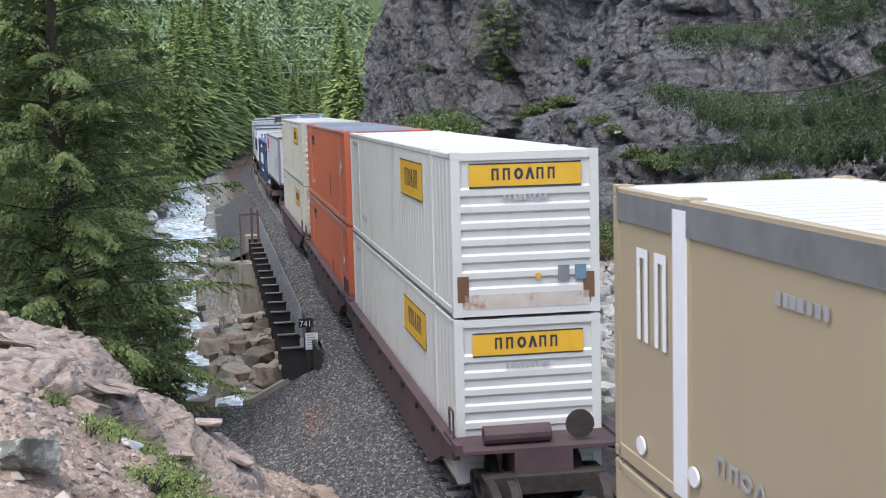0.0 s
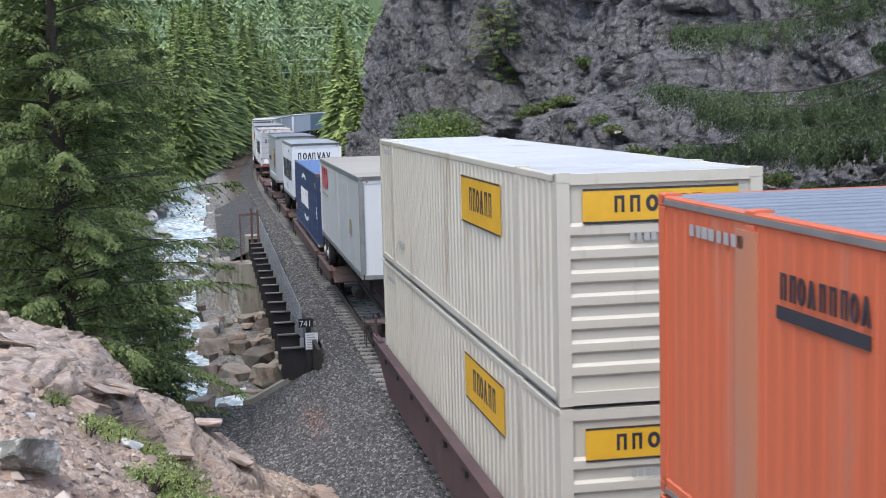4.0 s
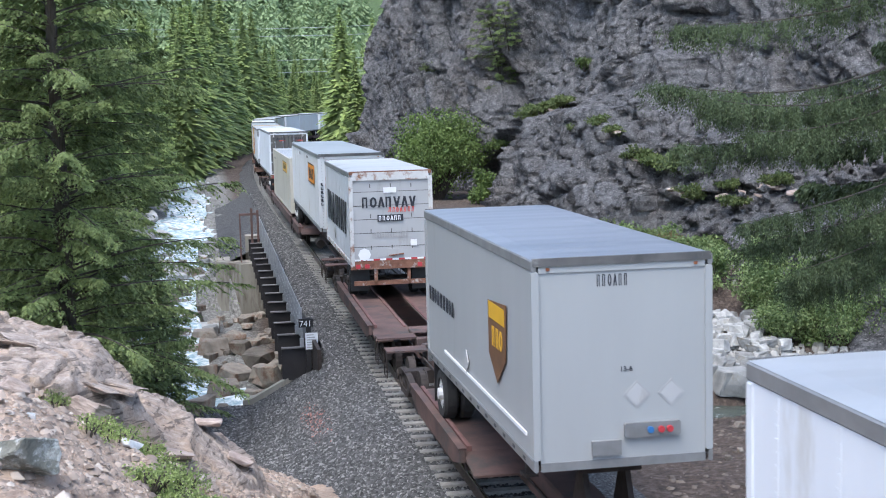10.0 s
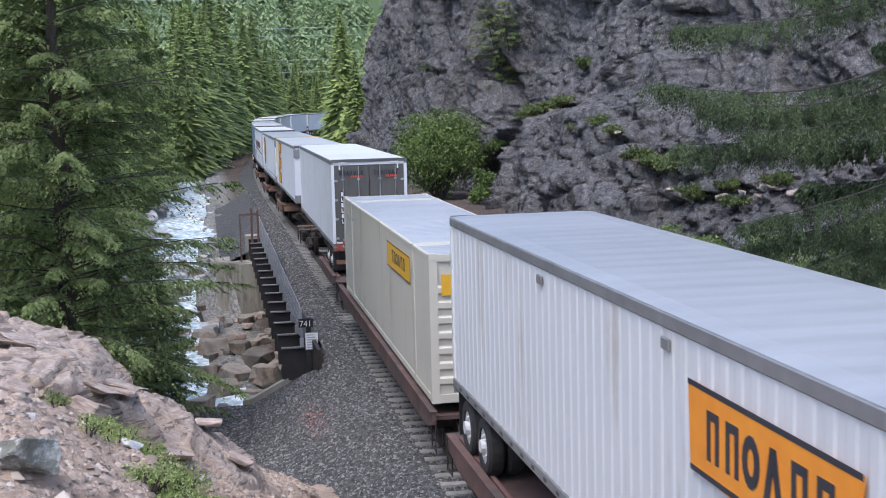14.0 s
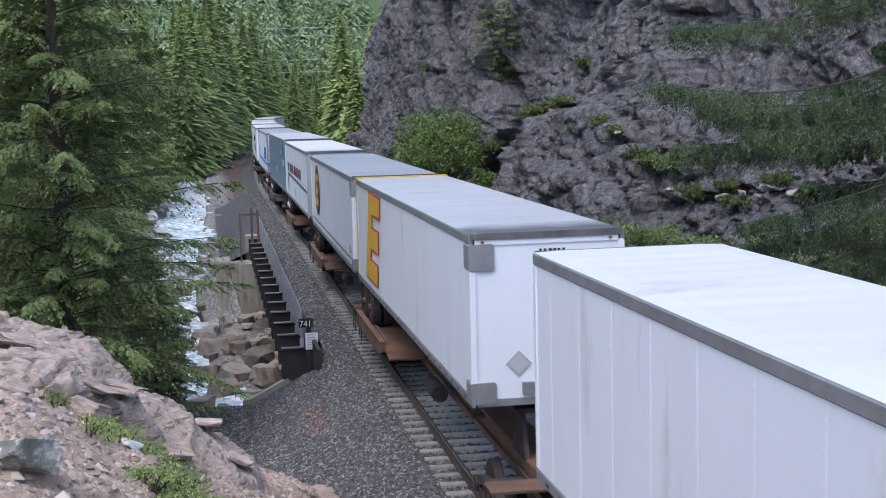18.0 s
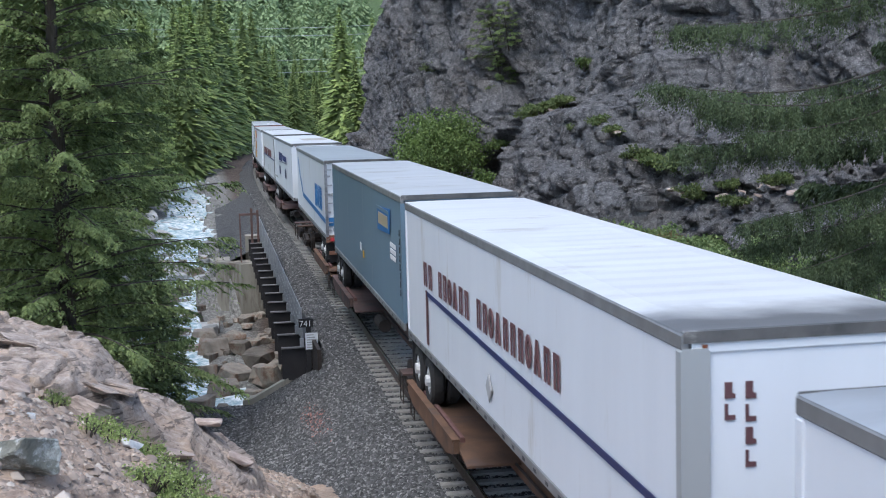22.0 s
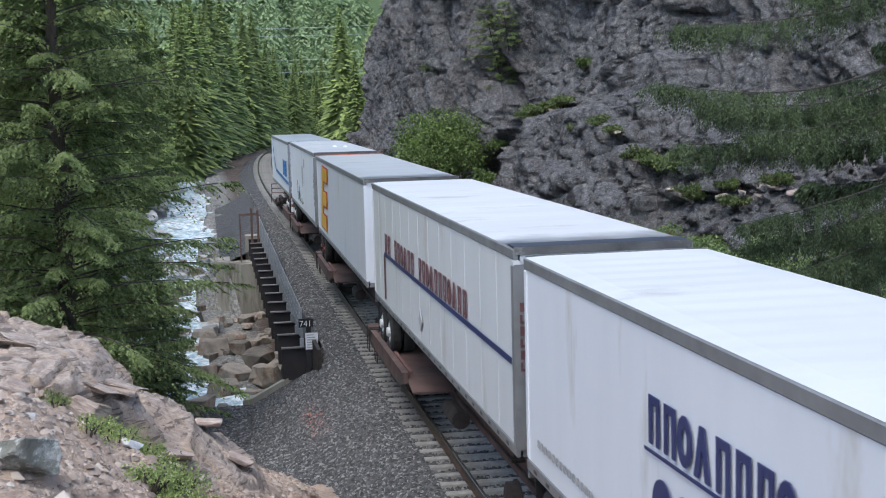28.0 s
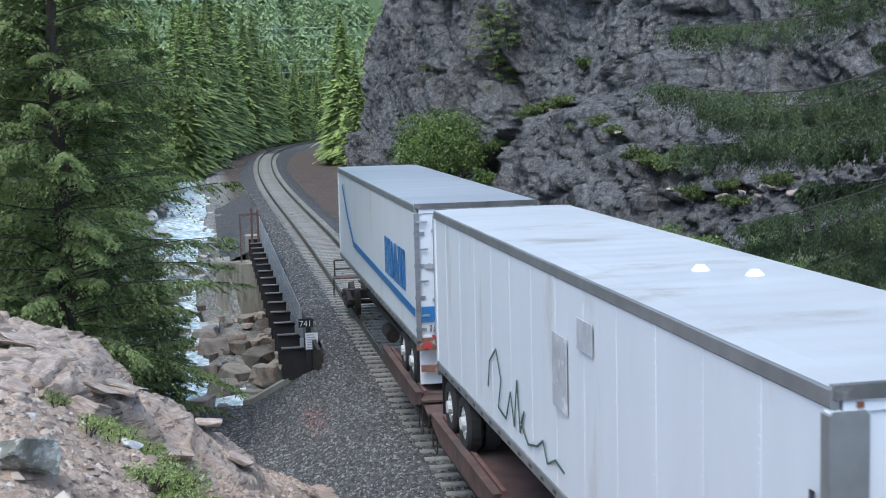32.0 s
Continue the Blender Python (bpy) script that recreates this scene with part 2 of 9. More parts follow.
M_GREYD = mat("grey_lettering", (0.3, 0.3, 0.3), (0.4, 0.4, 0.4), 3, 0.5, bump=0)
M_WHITED = mat("white_decal", (0.75, 0.75, 0.76), (0.82, 0.82, 0.82), 3, 0.5, bump=0)
M_BROWND = mat("brown_decal", (0.12, 0.06, 0.03), (0.2, 0.1, 0.05), 3, 0.5, bump=0)
M_RUSTWHITE = mat("rust_streaked_white", (0.5, 0.49, 0.47), (0.6, 0.6, 0.59), 4, 0.7, bump=0.15, wear=(0.24, 0.11, 0.06), wear_at=0.56)
M_ORANGEPALE = paint("faded_orange_paint", (0.5, 0.2, 0.11), (0.42, 0.2, 0.13), 0.5, 0.88, 0.6)
M_REDBRIGHT = mat("bright_red_decal", (0.6, 0.06, 0.04), (0.7, 0.09, 0.06), 3, 0.5, bump=0)
M_FADEDRED = mat("faded_dark_red_decal", (0.085, 0.036, 0.04), (0.15, 0.07, 0.072), 3, 0.6, bump=0)
M_REDEDGE = mat("dark_red_decal", (0.17, 0.025, 0.025), (0.25, 0.04, 0.035), 3, 0.5, bump=0)
M_RUSTWASH = mat("rust_wash", (0.42, 0.36, 0.3), (0.56, 0.5, 0.44), 4, 0.7, bump=0.05, wear=(0.3, 0.16, 0.1), wear_at=0.6)
M_SCRAWL = mat("green_black_spray", (0.03, 0.07, 0.06), (0.06, 0.12, 0.1), 6, 0.6, bump=0)
M_GREYPATCH = mat("scraped_grey_patch", (0.36, 0.37, 0.38), (0.52, 0.53, 0.54), 5, 0.6, bump=0.05, wear=(0.7, 0.7, 0.7), wear_at=0.6)
M_WIRE = mat("pale_wire", (0.5, 0.52, 0.54), (0.6, 0.62, 0.64), 4, 0.4, 0.3, 0)


def stone_material(name, dark, light, few=None):
    """Broken stone, a tone for each piece; few: the tone of the palest pieces."""
    m = leaf_mat(name, dark, light, 0.0)
    nt = m.node_tree
    add = [n for n in nt.nodes if n.type == "MATH"][0]
    nt.links.remove(add.inputs[2].links[0])
    add.inputs[2].default_value = 0.5
    if few:
        tones = [n for n in nt.nodes if n.type == "VALTORGB"][0].color_ramp
        tones.elements[1].position = 0.88
        tones.elements.new(1.0).color = (*few, 1)
    nt.links.new(nt.nodes["Principled BSDF"].outputs[0], nt.nodes["Material Output"].inputs["Surface"])
    nt.nodes["Principled BSDF"].inputs["Roughness"].default_value = 0.9
    return m


M_BALLASTSTONE = stone_material("ballast_chips", (0.016, 0.016, 0.0165), (0.095, 0.0945, 0.096), (0.25, 0.247, 0.245))
M_SPRAYED = stone_material("pink_sprayed_stones", (0.1, 0.06, 0.055), (0.42, 0.17, 0.14))
M_RIPCHIP = stone_material("riprap_chips", (0.12, 0.12, 0.115), (0.42, 0.41, 0.39))
M_DIRTCHIP = stone_material("dirt_pebbles", (0.035, 0.027, 0.022), (0.2, 0.165, 0.14))
M_RUBBLE = stone_material("slate_rubble", (0.13, 0.1, 0.082), (0.34, 0.275, 0.23), (0.46, 0.4, 0.35))


# ---- building helpers ----
class Shape:
    """Collects faces for one mesh."""

    def __init__(self):
        self.v, self.f = [], []

    def face(self, *pts):
        n = len(self.v)
        self.v += [tuple(p) for p in pts]
        self.f.append(tuple(range(n, n + len(pts))))

    def box(self, x0, x1, y0, y1, z0, z1, c=0.0):
        """A box with its long edges chamfered by c where c is given."""
        if c:
            ring = [(x0 + c, z0), (x1 - c, z0), (x1, z0 + c), (x1, z1 - c), (x1 - c, z1), (x0 + c, z1), (x0, z1 - c), (x0, z0 + c)]
        else:
            ring = [(x0, z0), (x1, z0), (x1, z1), (x0, z1)]
        return self.extrude([(x, y0, z) for x, z in ring], (0, y1 - y0, 0))

    def extrude(self, ring, way):
        n, k = len(self.v), len(ring)
        self.v += [tuple(p) for p in ring] + [tuple(a + b for a, b in zip(p, way)) for p in ring]
        self.f += [tuple(range(n, n + k)), tuple(range(n + 2 * k - 1, n + k - 1, -1))]
        self.f += [(n + (i + 1) % k, n + i, n + k + i, n + k + (i + 1) % k) for i in range(k)]
        return self

    def tube(self, a, b, r, k=8, r2=None):
        a, b = Vector(a), Vector(b)
        d = (b - a).normalized()
        u = d.orthogonal().normalized()
        w = d.cross(u)
        n = len(self.v)
        for p, q in ((a, r), (b, r if r2 is None else r2)):
            self.v += [tuple(p + (u * math.cos(t) + w * math.sin(t)) * q) for t in (math.tau * i / k for i in range(k))]
        self.f += [tuple(range(n + k - 1, n - 1, -1)), tuple(range(n + k, n + 2 * k))]
        self.f += [(n + i, n + (i + 1) % k, n + k + (i + 1) % k, n + k + i) for i in range(k)]
        return self

    def mesh(self, name, material, smooth=False):
        me = bpy.data.meshes.new(name)
        me.from_pydata(self.v, [], self.f)
        bm = bmesh.new()
        bm.from_mesh(me)
        bmesh.ops.recalc_face_normals(bm, faces=bm.faces)
        bm.to_mesh(me)
        bm.free()
        me.materials.append(material)
        if smooth:
            me.polygons.foreach_set("use_smooth", [True] * len(me.polygons))
        return me


JOINED = ("number_bars", "logo_bars", "text_bars", "address_bars", "tie_down_lugs", "branchwork")     # small pieces that stay together


def part(name, shape, material, parent=None, label="", smooth=False):
    if isinstance(shape, list):
        return [part(name, q, material, parent, label, smooth) for q in shape][0]
    ob = new(name, shape.mesh(name, material, smooth) if isinstance(shape, Shape) else shape)
    if parent:
        ob.parent = parent
    return tagged(ob, label, kind="stuff" if name in JOINED else "")


def array_mesh(name, v, f, material, smooth=False):
    """A mesh from numpy arrays: v (n,3), f (m,3 or 4)."""
    me = bpy.data.meshes.new(name)
    k = f.shape[1]
    me.vertices.add(len(v))
    me.vertices.foreach_set("co", np.asarray(v, np.float32).ravel())
    me.loops.add(f.size)
    me.loops.foreach_set("vertex_index", f.astype(np.int32).ravel())
    me.polygons.add(len(f))
    me.polygons.foreach_set("loop_start", np.arange(0, f.size, k, dtype=np.int32))
    me.update(calc_edges=True)
    me.materials.append(material)
    if smooth:
        me.polygons.foreach_set("use_smooth", np.ones(len(f), bool))
    me.validate()
    return me


def grid_faces(nu, nv):
    i, j = np.meshgrid(np.arange(nu - 1), np.arange(nv - 1), indexing="ij")
    a = (i * nv + j).ravel()
    return np.stack([a, a + nv, a + nv + 1, a + 1], 1)


def thing(name, label, category, m=None, group="", kind=""):
    ob = new(name)
    ob.empty_display_size = 0.2
    if m is not None:
        ob.matrix_basis = m
    return tagged(ob, label, category, group, kind)


def hash3(i, j, k, seed):
    n = (i * 374761393 + j * 668265263 + k * 2147483647 + seed * 974711) & 0x7FFFFFFF
    n = ((n ^ (n >> 13)) * 1274126177) & 0x7FFFFFFF
    return ((n ^ (n >> 16)) & 0xFFFFFF) / 0xFFFFFF


def value_noise(p, seed=0):
    q = np.floor(p).astype(np.int64)
    f = p - q
    f = f * f * (3 - 2 * f)
    out = 0
    for dx in (0, 1):
        for dy in (0, 1):
            for dz in (0, 1):
                w = np.where(dx, f[:, 0], 1 - f[:, 0]) * np.where(dy, f[:, 1], 1 - f[:, 1]) * np.where(dz, f[:, 2], 1 - f[:, 2])
                out = out + w * hash3(q[:, 0] + dx, q[:, 1] + dy, q[:, 2] + dz, seed)
    return out * 2 - 1


def fbm(p, octaves=4, seed=0):
    return sum(value_noise(p * 2 ** o, seed + o) * 0.5 ** o for o in range(octaves))


def facets(p, seed=0, step=1.0, lean=1.4):
    """Blocky rock: each cell has its own height and tilt."""
    q = np.floor(p).astype(np.int64)
    best, out = np.full(len(p), 9.0), np.zeros(len(p))
    for dx in (-1, 0, 1):
        for dy in (-1, 0, 1):
            for dz in (-1, 0, 1):
                c = q + (dx, dy, dz)
                jit = np.stack([hash3(c[:, 0], c[:, 1], c[:, 2], seed + s) for s in range(3)], 1)
                d = p - c - jit
                r = (d * d).sum(1)
                tilt = np.stack([hash3(c[:, 0], c[:, 1], c[:, 2], seed + 5 + s) - 0.5 for s in range(3)], 1)
                h = (hash3(c[:, 0], c[:, 1], c[:, 2], seed + 9) - 0.5) * step + (tilt * d).sum(1) * lean
                near = r < best
                best, out = np.where(near, r, best), np.where(near, h, out)
    return out


def joints(p, seed=0):
    """Nearness to the joints between blocks: the gap between the two nearest cell centres."""
    q = np.floor(p).astype(np.int64)
    a, b = np.full(len(p), 9.0), np.full(len(p), 9.0)
    for dx in (-1, 0, 1):
        for dy in (-1, 0, 1):
            for dz in (-1, 0, 1):
                c = q + (dx, dy, dz)
                d = p - c - np.stack([hash3(c[:, 0], c[:, 1], c[:, 2], seed + s) for s in range(3)], 1)
                r = np.sqrt((d * d).sum(1))
                b = np.minimum(b, np.maximum(a, r))
                a = np.minimum(a, r)
    return b - a


# ---- the line of the track ----
BENDS = ((0, 0.0), (10, 0.075), (30, 0.048), (70, -0.053), (110, 0.078), (150, 0.079), (185, 0.236), (215, 0.466), (500, 0.466))
TRACK_S = np.arange(-420.0, 500.0, 0.5)
_turn = np.cumsum(np.interp(TRACK_S, [b[0] for b in BENDS], [b[1] for b in BENDS]) / 100 * 0.5)
_turn = np.where(TRACK_S < 0, 0, _turn)
_turn -= np.interp(16, TRACK_S, _turn)
_x, _y = np.cumsum(np.sin(_turn) * 0.5), np.cumsum(np.cos(_turn) * 0.5)
_x -= np.interp(16, TRACK_S, _x)
_y += 16 - np.interp(16, TRACK_S, _y)


def on_track(s, across=0.0, z=0.0):
    """A point of the track: s metres along it, across metres to its right."""
    h = np.interp(s, TRACK_S, _turn)
    return Vector((np.interp(s, TRACK_S, _x) + across * math.cos(h), np.interp(s, TRACK_S, _y) - across * math.sin(h), z))


def heading(s):
    return -math.degrees(np.interp(s, TRACK_S, _turn))


def track_x(y):
    return np.interp(y, _y, _x)


# ---- ground, creek and cliff ----
CREEK = ((-6.0, 165, -0.9), (-6.6, 135, -1.3), (-6.6, 112, -2.1), (-7.3, 94, -2.8), (-7.4, 74, -3.7), (-6.8, 54, -4.4), (0, 49.5, -4.6),
         (8, 47.2, -4.7), (15, 45.4, -4.8), (30, 43, -5.0), (90, 30, -5.5), (400, -40, -8))


def creek_at(x, y):
    """Distance to the creek's middle and its level there."""
    best, level = np.full(x.shape, 1e9), np.zeros(x.shape)
    for a, b in zip(CREEK, CREEK[1:]):
        dx, dy = b[0] - a[0], b[1] - a[1]
        u = np.clip(((x - a[0]) * dx + (y - a[1]) * dy) / (dx * dx + dy * dy), 0, 1)
        r = np.hypot(x - a[0] - u * dx, y - a[1] - u * dy)
        near = r < best
        best, level = np.where(near, r, best), np.where(near, a[2] + u * (b[2] - a[2]), level)
    return best, level


def ground_z(x, y):
    x, y = np.asarray(x, float), np.asarray(y, float)
    d = x - track_x(y)
    p = np.stack([x, y, np.zeros_like(x)], -1).reshape(-1, 3)
    rough = fbm(p * 0.45, 4, 3).reshape(x.shape)
    base = np.full(x.shape, -0.75) + 0.12 * rough
    base -= np.clip(-d - 2.5, 0, 2.3) * 0.4 * (y < 80)
    base += np.clip(-16 - d, 0, 200) * 0.3 + np.clip(y - 262, 0, 900) * 0.3 + np.clip(d - 20, 0, 100) * 0.15
    # near bank on the left, rising from the ballast toe to the camera's stand
    a = np.interp(y, [-5, 0, 5, 12, 17, 21, 25, 30, 36], [6.2, 6.2, 3.4, 2.35, 2.03, 1.7, 1.12, 0.5, 0.3])
    cap = np.interp(y, [-400, -5, 0, 8, 12, 22], [9, 5.5, 5.35, 4.05, 3.85, 3.6])
    toe = np.interp(y, [0, 18, 26.3, 29.5, 32.7, 35.5, 38, 42], [-3.4, -3.2, -3.1, -3.9, -4.7, -5.35, -5.9, -6.8])
    away = np.clip(toe - d, 0, 60)
    hill = np.minimum(-1.3 + a * away ** 0.583, cap + np.clip(away - 5, 0, 30) * 0.25)
    chips = facets(p * (1.5, 2.0, 1), 33).reshape(x.shape) * 0.1 + facets(p * (4.0, 5.0, 1), 35).reshape(x.shape) * 0.05
    # split beds, dipping away from the camera's stand
    dip = 0.42 * (x + 7) + 0.05 * (y - 18)
    bed = (hill + dip + 0.35 * rough + chips) / 0.2
    split = (np.floor(bed) + np.clip((bed - np.floor(bed) - 0.6) / 0.4, 0, 1)) * 0.2 - dip
    rocky = np.clip(fbm(p * 0.33 + 5.0, 3, 37).reshape(x.shape) * 2.2 + 0.35, 0, 1)
    hill = hill + (split - hill) * rocky * np.clip(away / 0.8, 0, 1) + (1 - rocky) * (0.12 * rough + chips) * np.clip(away / 1.2, 0, 1)
    brink = np.interp(-d, [3, 4.3, 5.0, 5.7, 6.7, 8.5], [34, 31, 28, 25, 22, 19.6])
    hill = hill - np.clip(y - brink + 0.5 * rough, 0, 100) * 1.3
    floor = -4.45 + 0.25 * rough + np.clip(-9.5 - d, 0, 12) * 0.4
    base = np.where((d < np.maximum(toe, -4.6)) & (y < 74), np.maximum(floor, np.where((y < 50) & (d < toe), hill, -50)), base)
    base = np.where((d < -1.5) & (d >= -4.6) & (y < 60), base - 1.7 * np.clip((y - 28) / 9.0, 0, 1), base)
    base = np.where((y > 41.4) & (y < 73) & (d > -5) & (d < 4), np.minimum(base, -4.35 + 0.3 * rough - np.clip(y - 64, 0, 10) * 0.05), base)
    # the creek's valley
    r, level = creek_at(x, y)
    side = np.where(d > 0, np.where(y < 47 - 0.25 * x, 0.21, 0.42), np.where(y > 75, 0.5, 0.8))
    z = np.minimum(base, level + np.clip(r - 2.0, 0, 200) * side + 0.35 * rough)
    return np.where(r < 1.6, np.minimum(z, level - 0.35 + 0.3 * rough), z)


def spread(*runs):
    return np.unique(np.concatenate([np.arange(a, b, s) for a, b, s in runs]))


M_GROUND = bpy.data.materials.new("earth_and_stones")


def earth_material():
    m = M_GROUND
    m.use_nodes = True
    nt = m.node_tree
    bs = nt.nodes["Principled BSDF"]
    vec = mapped(nt, (1, 1, 1))
    fine, big = noise_tex(nt, vec, 6.0, 10, 0.7), noise_tex(nt, vec, 0.5, 5)
    stone = noise_tex(nt, vec, 7.0, kind="ShaderNodeTexVoronoi")
    soil = ramp(nt, fine.outputs["Fac"], [(0.32, (0.03, 0.021, 0.017)), (0.52, (0.08, 0.058, 0.047)), (0.7, (0.17, 0.135, 0.112))])
    pale = ramp(nt, stone.outputs["Distance"], [(0.0, (0.6, 0.5, 0.42)), (0.6, (0.34, 0.26, 0.21))])
    geo = nt.nodes.new("ShaderNodeNewGeometry")
    sep = nt.nodes.new("ShaderNodeSeparateXYZ")
    nt.links.new(geo.outputs["Position"], sep.inputs[0])
    left = ramp(nt, sep.outputs["X"], [(0.0, (1, 1, 1)), (0.02, (0, 0, 0))])
    shift = nt.nodes.new("ShaderNodeMapRange")
    shift.inputs["From Min"].default_value, shift.inputs["From Max"].default_value = -3.4, -2.4
    nt.links.new(sep.outputs["X"], shift.inputs["Value"])
    bank = mixc(nt, ramp(nt, big.outputs["Fac"], [(0.45, (0, 0, 0)), (0.6, (1, 1, 1))]), (0.56, 0.42, 0.325), pale)
    bank = mixc(nt, ramp(nt, fine.outputs["Fac"], [(0.35, (0, 0, 0)), (0.55, (1, 1, 1))]), (0.35, 0.25, 0.19), bank)
    beyond = nt.nodes.new("ShaderNodeMapRange")
    beyond.inputs["From Min"].default_value, beyond.inputs["From Max"].default_value = 36.0, 40.0
    nt.links.new(sep.outputs["Y"], beyond.inputs["Value"])
    gravel = ramp(nt, fine.outputs["Fac"], [(0.34, (0.08, 0.077, 0.07)), (0.52, (0.2, 0.195, 0.183)), (0.68, (0.36, 0.35, 0.335))])
    bank = mixc(nt, beyond.outputs[0], bank, gravel)
    col = mixc(nt, shift.outputs[0], bank, soil)
    moss = nt.nodes.new("ShaderNodeMapRange")
    moss.inputs["From Min"].default_value, moss.inputs["From Max"].default_value = 250.0, 285.0
    nt.links.new(sep.outputs["Y"], moss.inputs["Value"])
    col = mixc(nt, moss.outputs[0], col, ramp(nt, fine.outputs["Fac"], [(0.3, (0.05, 0.08, 0.035)), (0.7, (0.12, 0.17, 0.07))]))
    nt.links.new(col, bs.inputs["Base Color"])
    bs.inputs["Roughness"].default_value = 0.95
    b = nt.nodes.new("ShaderNodeBump")
    b.inputs["Strength"].default_value, b.inputs["Distance"].default_value = 1.0, 0.12
    nt.links.new(fine.outputs["Fac"], b.inputs["Height"])
    nt.links.new(b.outputs["Normal"], bs.inputs["Normal"])


earth_material()


def make_ground():
    xs = spread((-1500, -100, 100), (-100, -20, 4), (-20, -9, 0.5), (-9, -3.5, 0.085), (-3.5, 3, 0.6), (3, 22, 0.25), (22, 100, 4), (100, 1600, 100))
    ys = spread((-900, -60, 60), (-60, 4, 2), (4, 10, 0.3), (10, 30, 0.1), (30, 62, 0.3), (62, 160, 0.8), (160, 320, 4), (320, 2500, 60))
    X, Y = np.meshgrid(xs, ys, indexing="ij")
    Z = ground_z(X, Y)
    ob = new("ground", array_mesh("ground", np.stack([X, Y, Z], -1).reshape(-1, 3), grid_faces(len(xs), len(ys)), M_GROUND))
    tagged(ob, "brown stony earth falling to a creek and rising into forest", "ground", kind="structure")


make_ground()

M_BALLAST = bpy.data.materials.new("crushed_granite_ballast")


def ballast_material():
    m = M_BALLAST
    m.use_nodes = True
    nt = m.node_tree
    bs = nt.nodes["Principled BSDF"]
    vec = mapped(nt, (1, 1, 1))
    v = noise_tex(nt, vec, 24.0, kind="ShaderNodeTexVoronoi")
    n = noise_tex(nt, vec, 0.6, 5)
    cell = nt.nodes.new("ShaderNodeSeparateColor")
    nt.links.new(v.outputs["Color"], cell.inputs[0])
    col = ramp(nt, cell.outputs[0], [(0.0, (0.018, 0.018, 0.019)), (0.55, (0.055, 0.055, 0.057)), (1.0, (0.16, 0.16, 0.163))])
    col = mixc(nt, ramp(nt, n.outputs["Fac"], [(0.4, (0, 0, 0)), (0.7, (0.3, 0.3, 0.3))]), col, (0.085, 0.078, 0.074))
    nt.links.new(col, bs.inputs["Base Color"])
    bs.inputs["Roughness"].default_value = 0.9
    b = nt.nodes.new("ShaderNodeBump")
    b.inputs["Strength"].default_value, b.inputs["Distance"].default_value = 1.0, 0.05
    b.invert = True
    nt.links.new(v.outputs["Distance"], b.inputs["Height"])
    nt.links.new(b.outputs["Normal"], bs.inputs["Normal"])


ballast_material()
BRIDGE = (40.2, 74.4)
BRIDGE_TURN = -0.5
LEFT_PROFILE = ((-8.4, -4.8), (-7.2, -3.4), (-6.1, -2.3), (-5.0, -1.85), (-4.2, -1.5), (-3.2, -1.0), (-2.4, -0.58), (-1.9, -0.33), (-1.5, -0.235), (-0.9, -0.235), (-0.45, -0.25), (0, -0.255))


def shoulder_z(d, y):
    """Height of the ballast: level with the deck at the bridge's end, dropping outside its retaining plank."""
    z = np.interp(np.where(d > 0, -d, d), [p[0] for p in LEFT_PROFILE], [p[1] for p in LEFT_PROFILE])
    up = np.clip((y - 37.0) / 3.0, 0, 1)
    inner = np.interp(np.abs(d), [0, 0.9, 1.5, 2.2], [-0.25, -0.235, -0.22, -0.2])
    z = np.where(np.abs(d) < 2.2, z + (inner - z) * up, z)
    z = z - up * np.clip((-d - 2.2) / 0.15, 0, 1) * 0.5
    # a bench of stone in front of the wing wall
    bench = -1.75 - np.clip(-5.75 - d, 0, 9) * 1.3 - np.clip(33 - y, 0, 20) * 0.6 - 0.1 * np.clip(y - 37, 0, 9)
    return np.where((d < -3) & (y < 39.9), np.maximum(z, bench), z)


def make_ballast(name, s0, s1, left, right, step, label):
    ss = np.arange(s0, s1 + 0.01, step)
    prof = np.array([p for p in LEFT_PROFILE if p[0] >= left] + [(-p[0], p[1]) for p in LEFT_PROFILE[-2::-1] if -p[0] <= right])
    if s0 == BRIDGE[0]:
        prof = np.array([(-2.36, -0.2), (-1.5, -0.22), (-0.9, -0.235), (0, -0.25), (0.9, -0.235), (1.5, -0.22), (2.36, -0.2)])
    prof = np.concatenate([np.stack([np.linspace(a[0], b[0], 5)[:-1], np.linspace(a[1], b[1], 5)[:-1]], 1) for a, b in zip(prof, prof[1:])] + [prof[-1:]])
    h = np.interp(ss, TRACK_S, _turn)[:, None]
    X = np.interp(ss, TRACK_S, _x)[:, None] + prof[:, 0] * np.cos(h)
    Y = np.interp(ss, TRACK_S, _y)[:, None] - prof[:, 0] * np.sin(h)
    Z = np.broadcast_to(prof[:, 1], X.shape)
    p = np.stack([X, Y, Z], -1).reshape(-1, 3)
    d = np.tile(prof[:, 0], len(ss))
    if s0 < 0:
        p[:, 2] = shoulder_z(d, p[:, 1])
    p[:, 2] += 0.018 * fbm(p * 1.3, 3, 8) * (np.abs(np.tile(prof[:, 0], len(ss))) > 1.4)
    ob = new(name, array_mesh(name, p, grid_faces(len(ss), len(prof)), M_BALLAST))
    return tagged(ob, label, "ballast", kind="structure")


make_ballast("ballast_near", -420, BRIDGE[0] + 0.3, -8.5, 3.7, 0.5, "grey crushed stone ballast shoulder beside the track")
make_ballast("ballast_on_bridge", BRIDGE[0], BRIDGE[1], -2.05, 2.05, 0.5, "grey crushed stone on the bridge deck")
make_ballast("ballast_far", BRIDGE[1] - 0.3, 490, -5.0, 4.8, 1.0, "grey crushed stone ballast running into the curve")

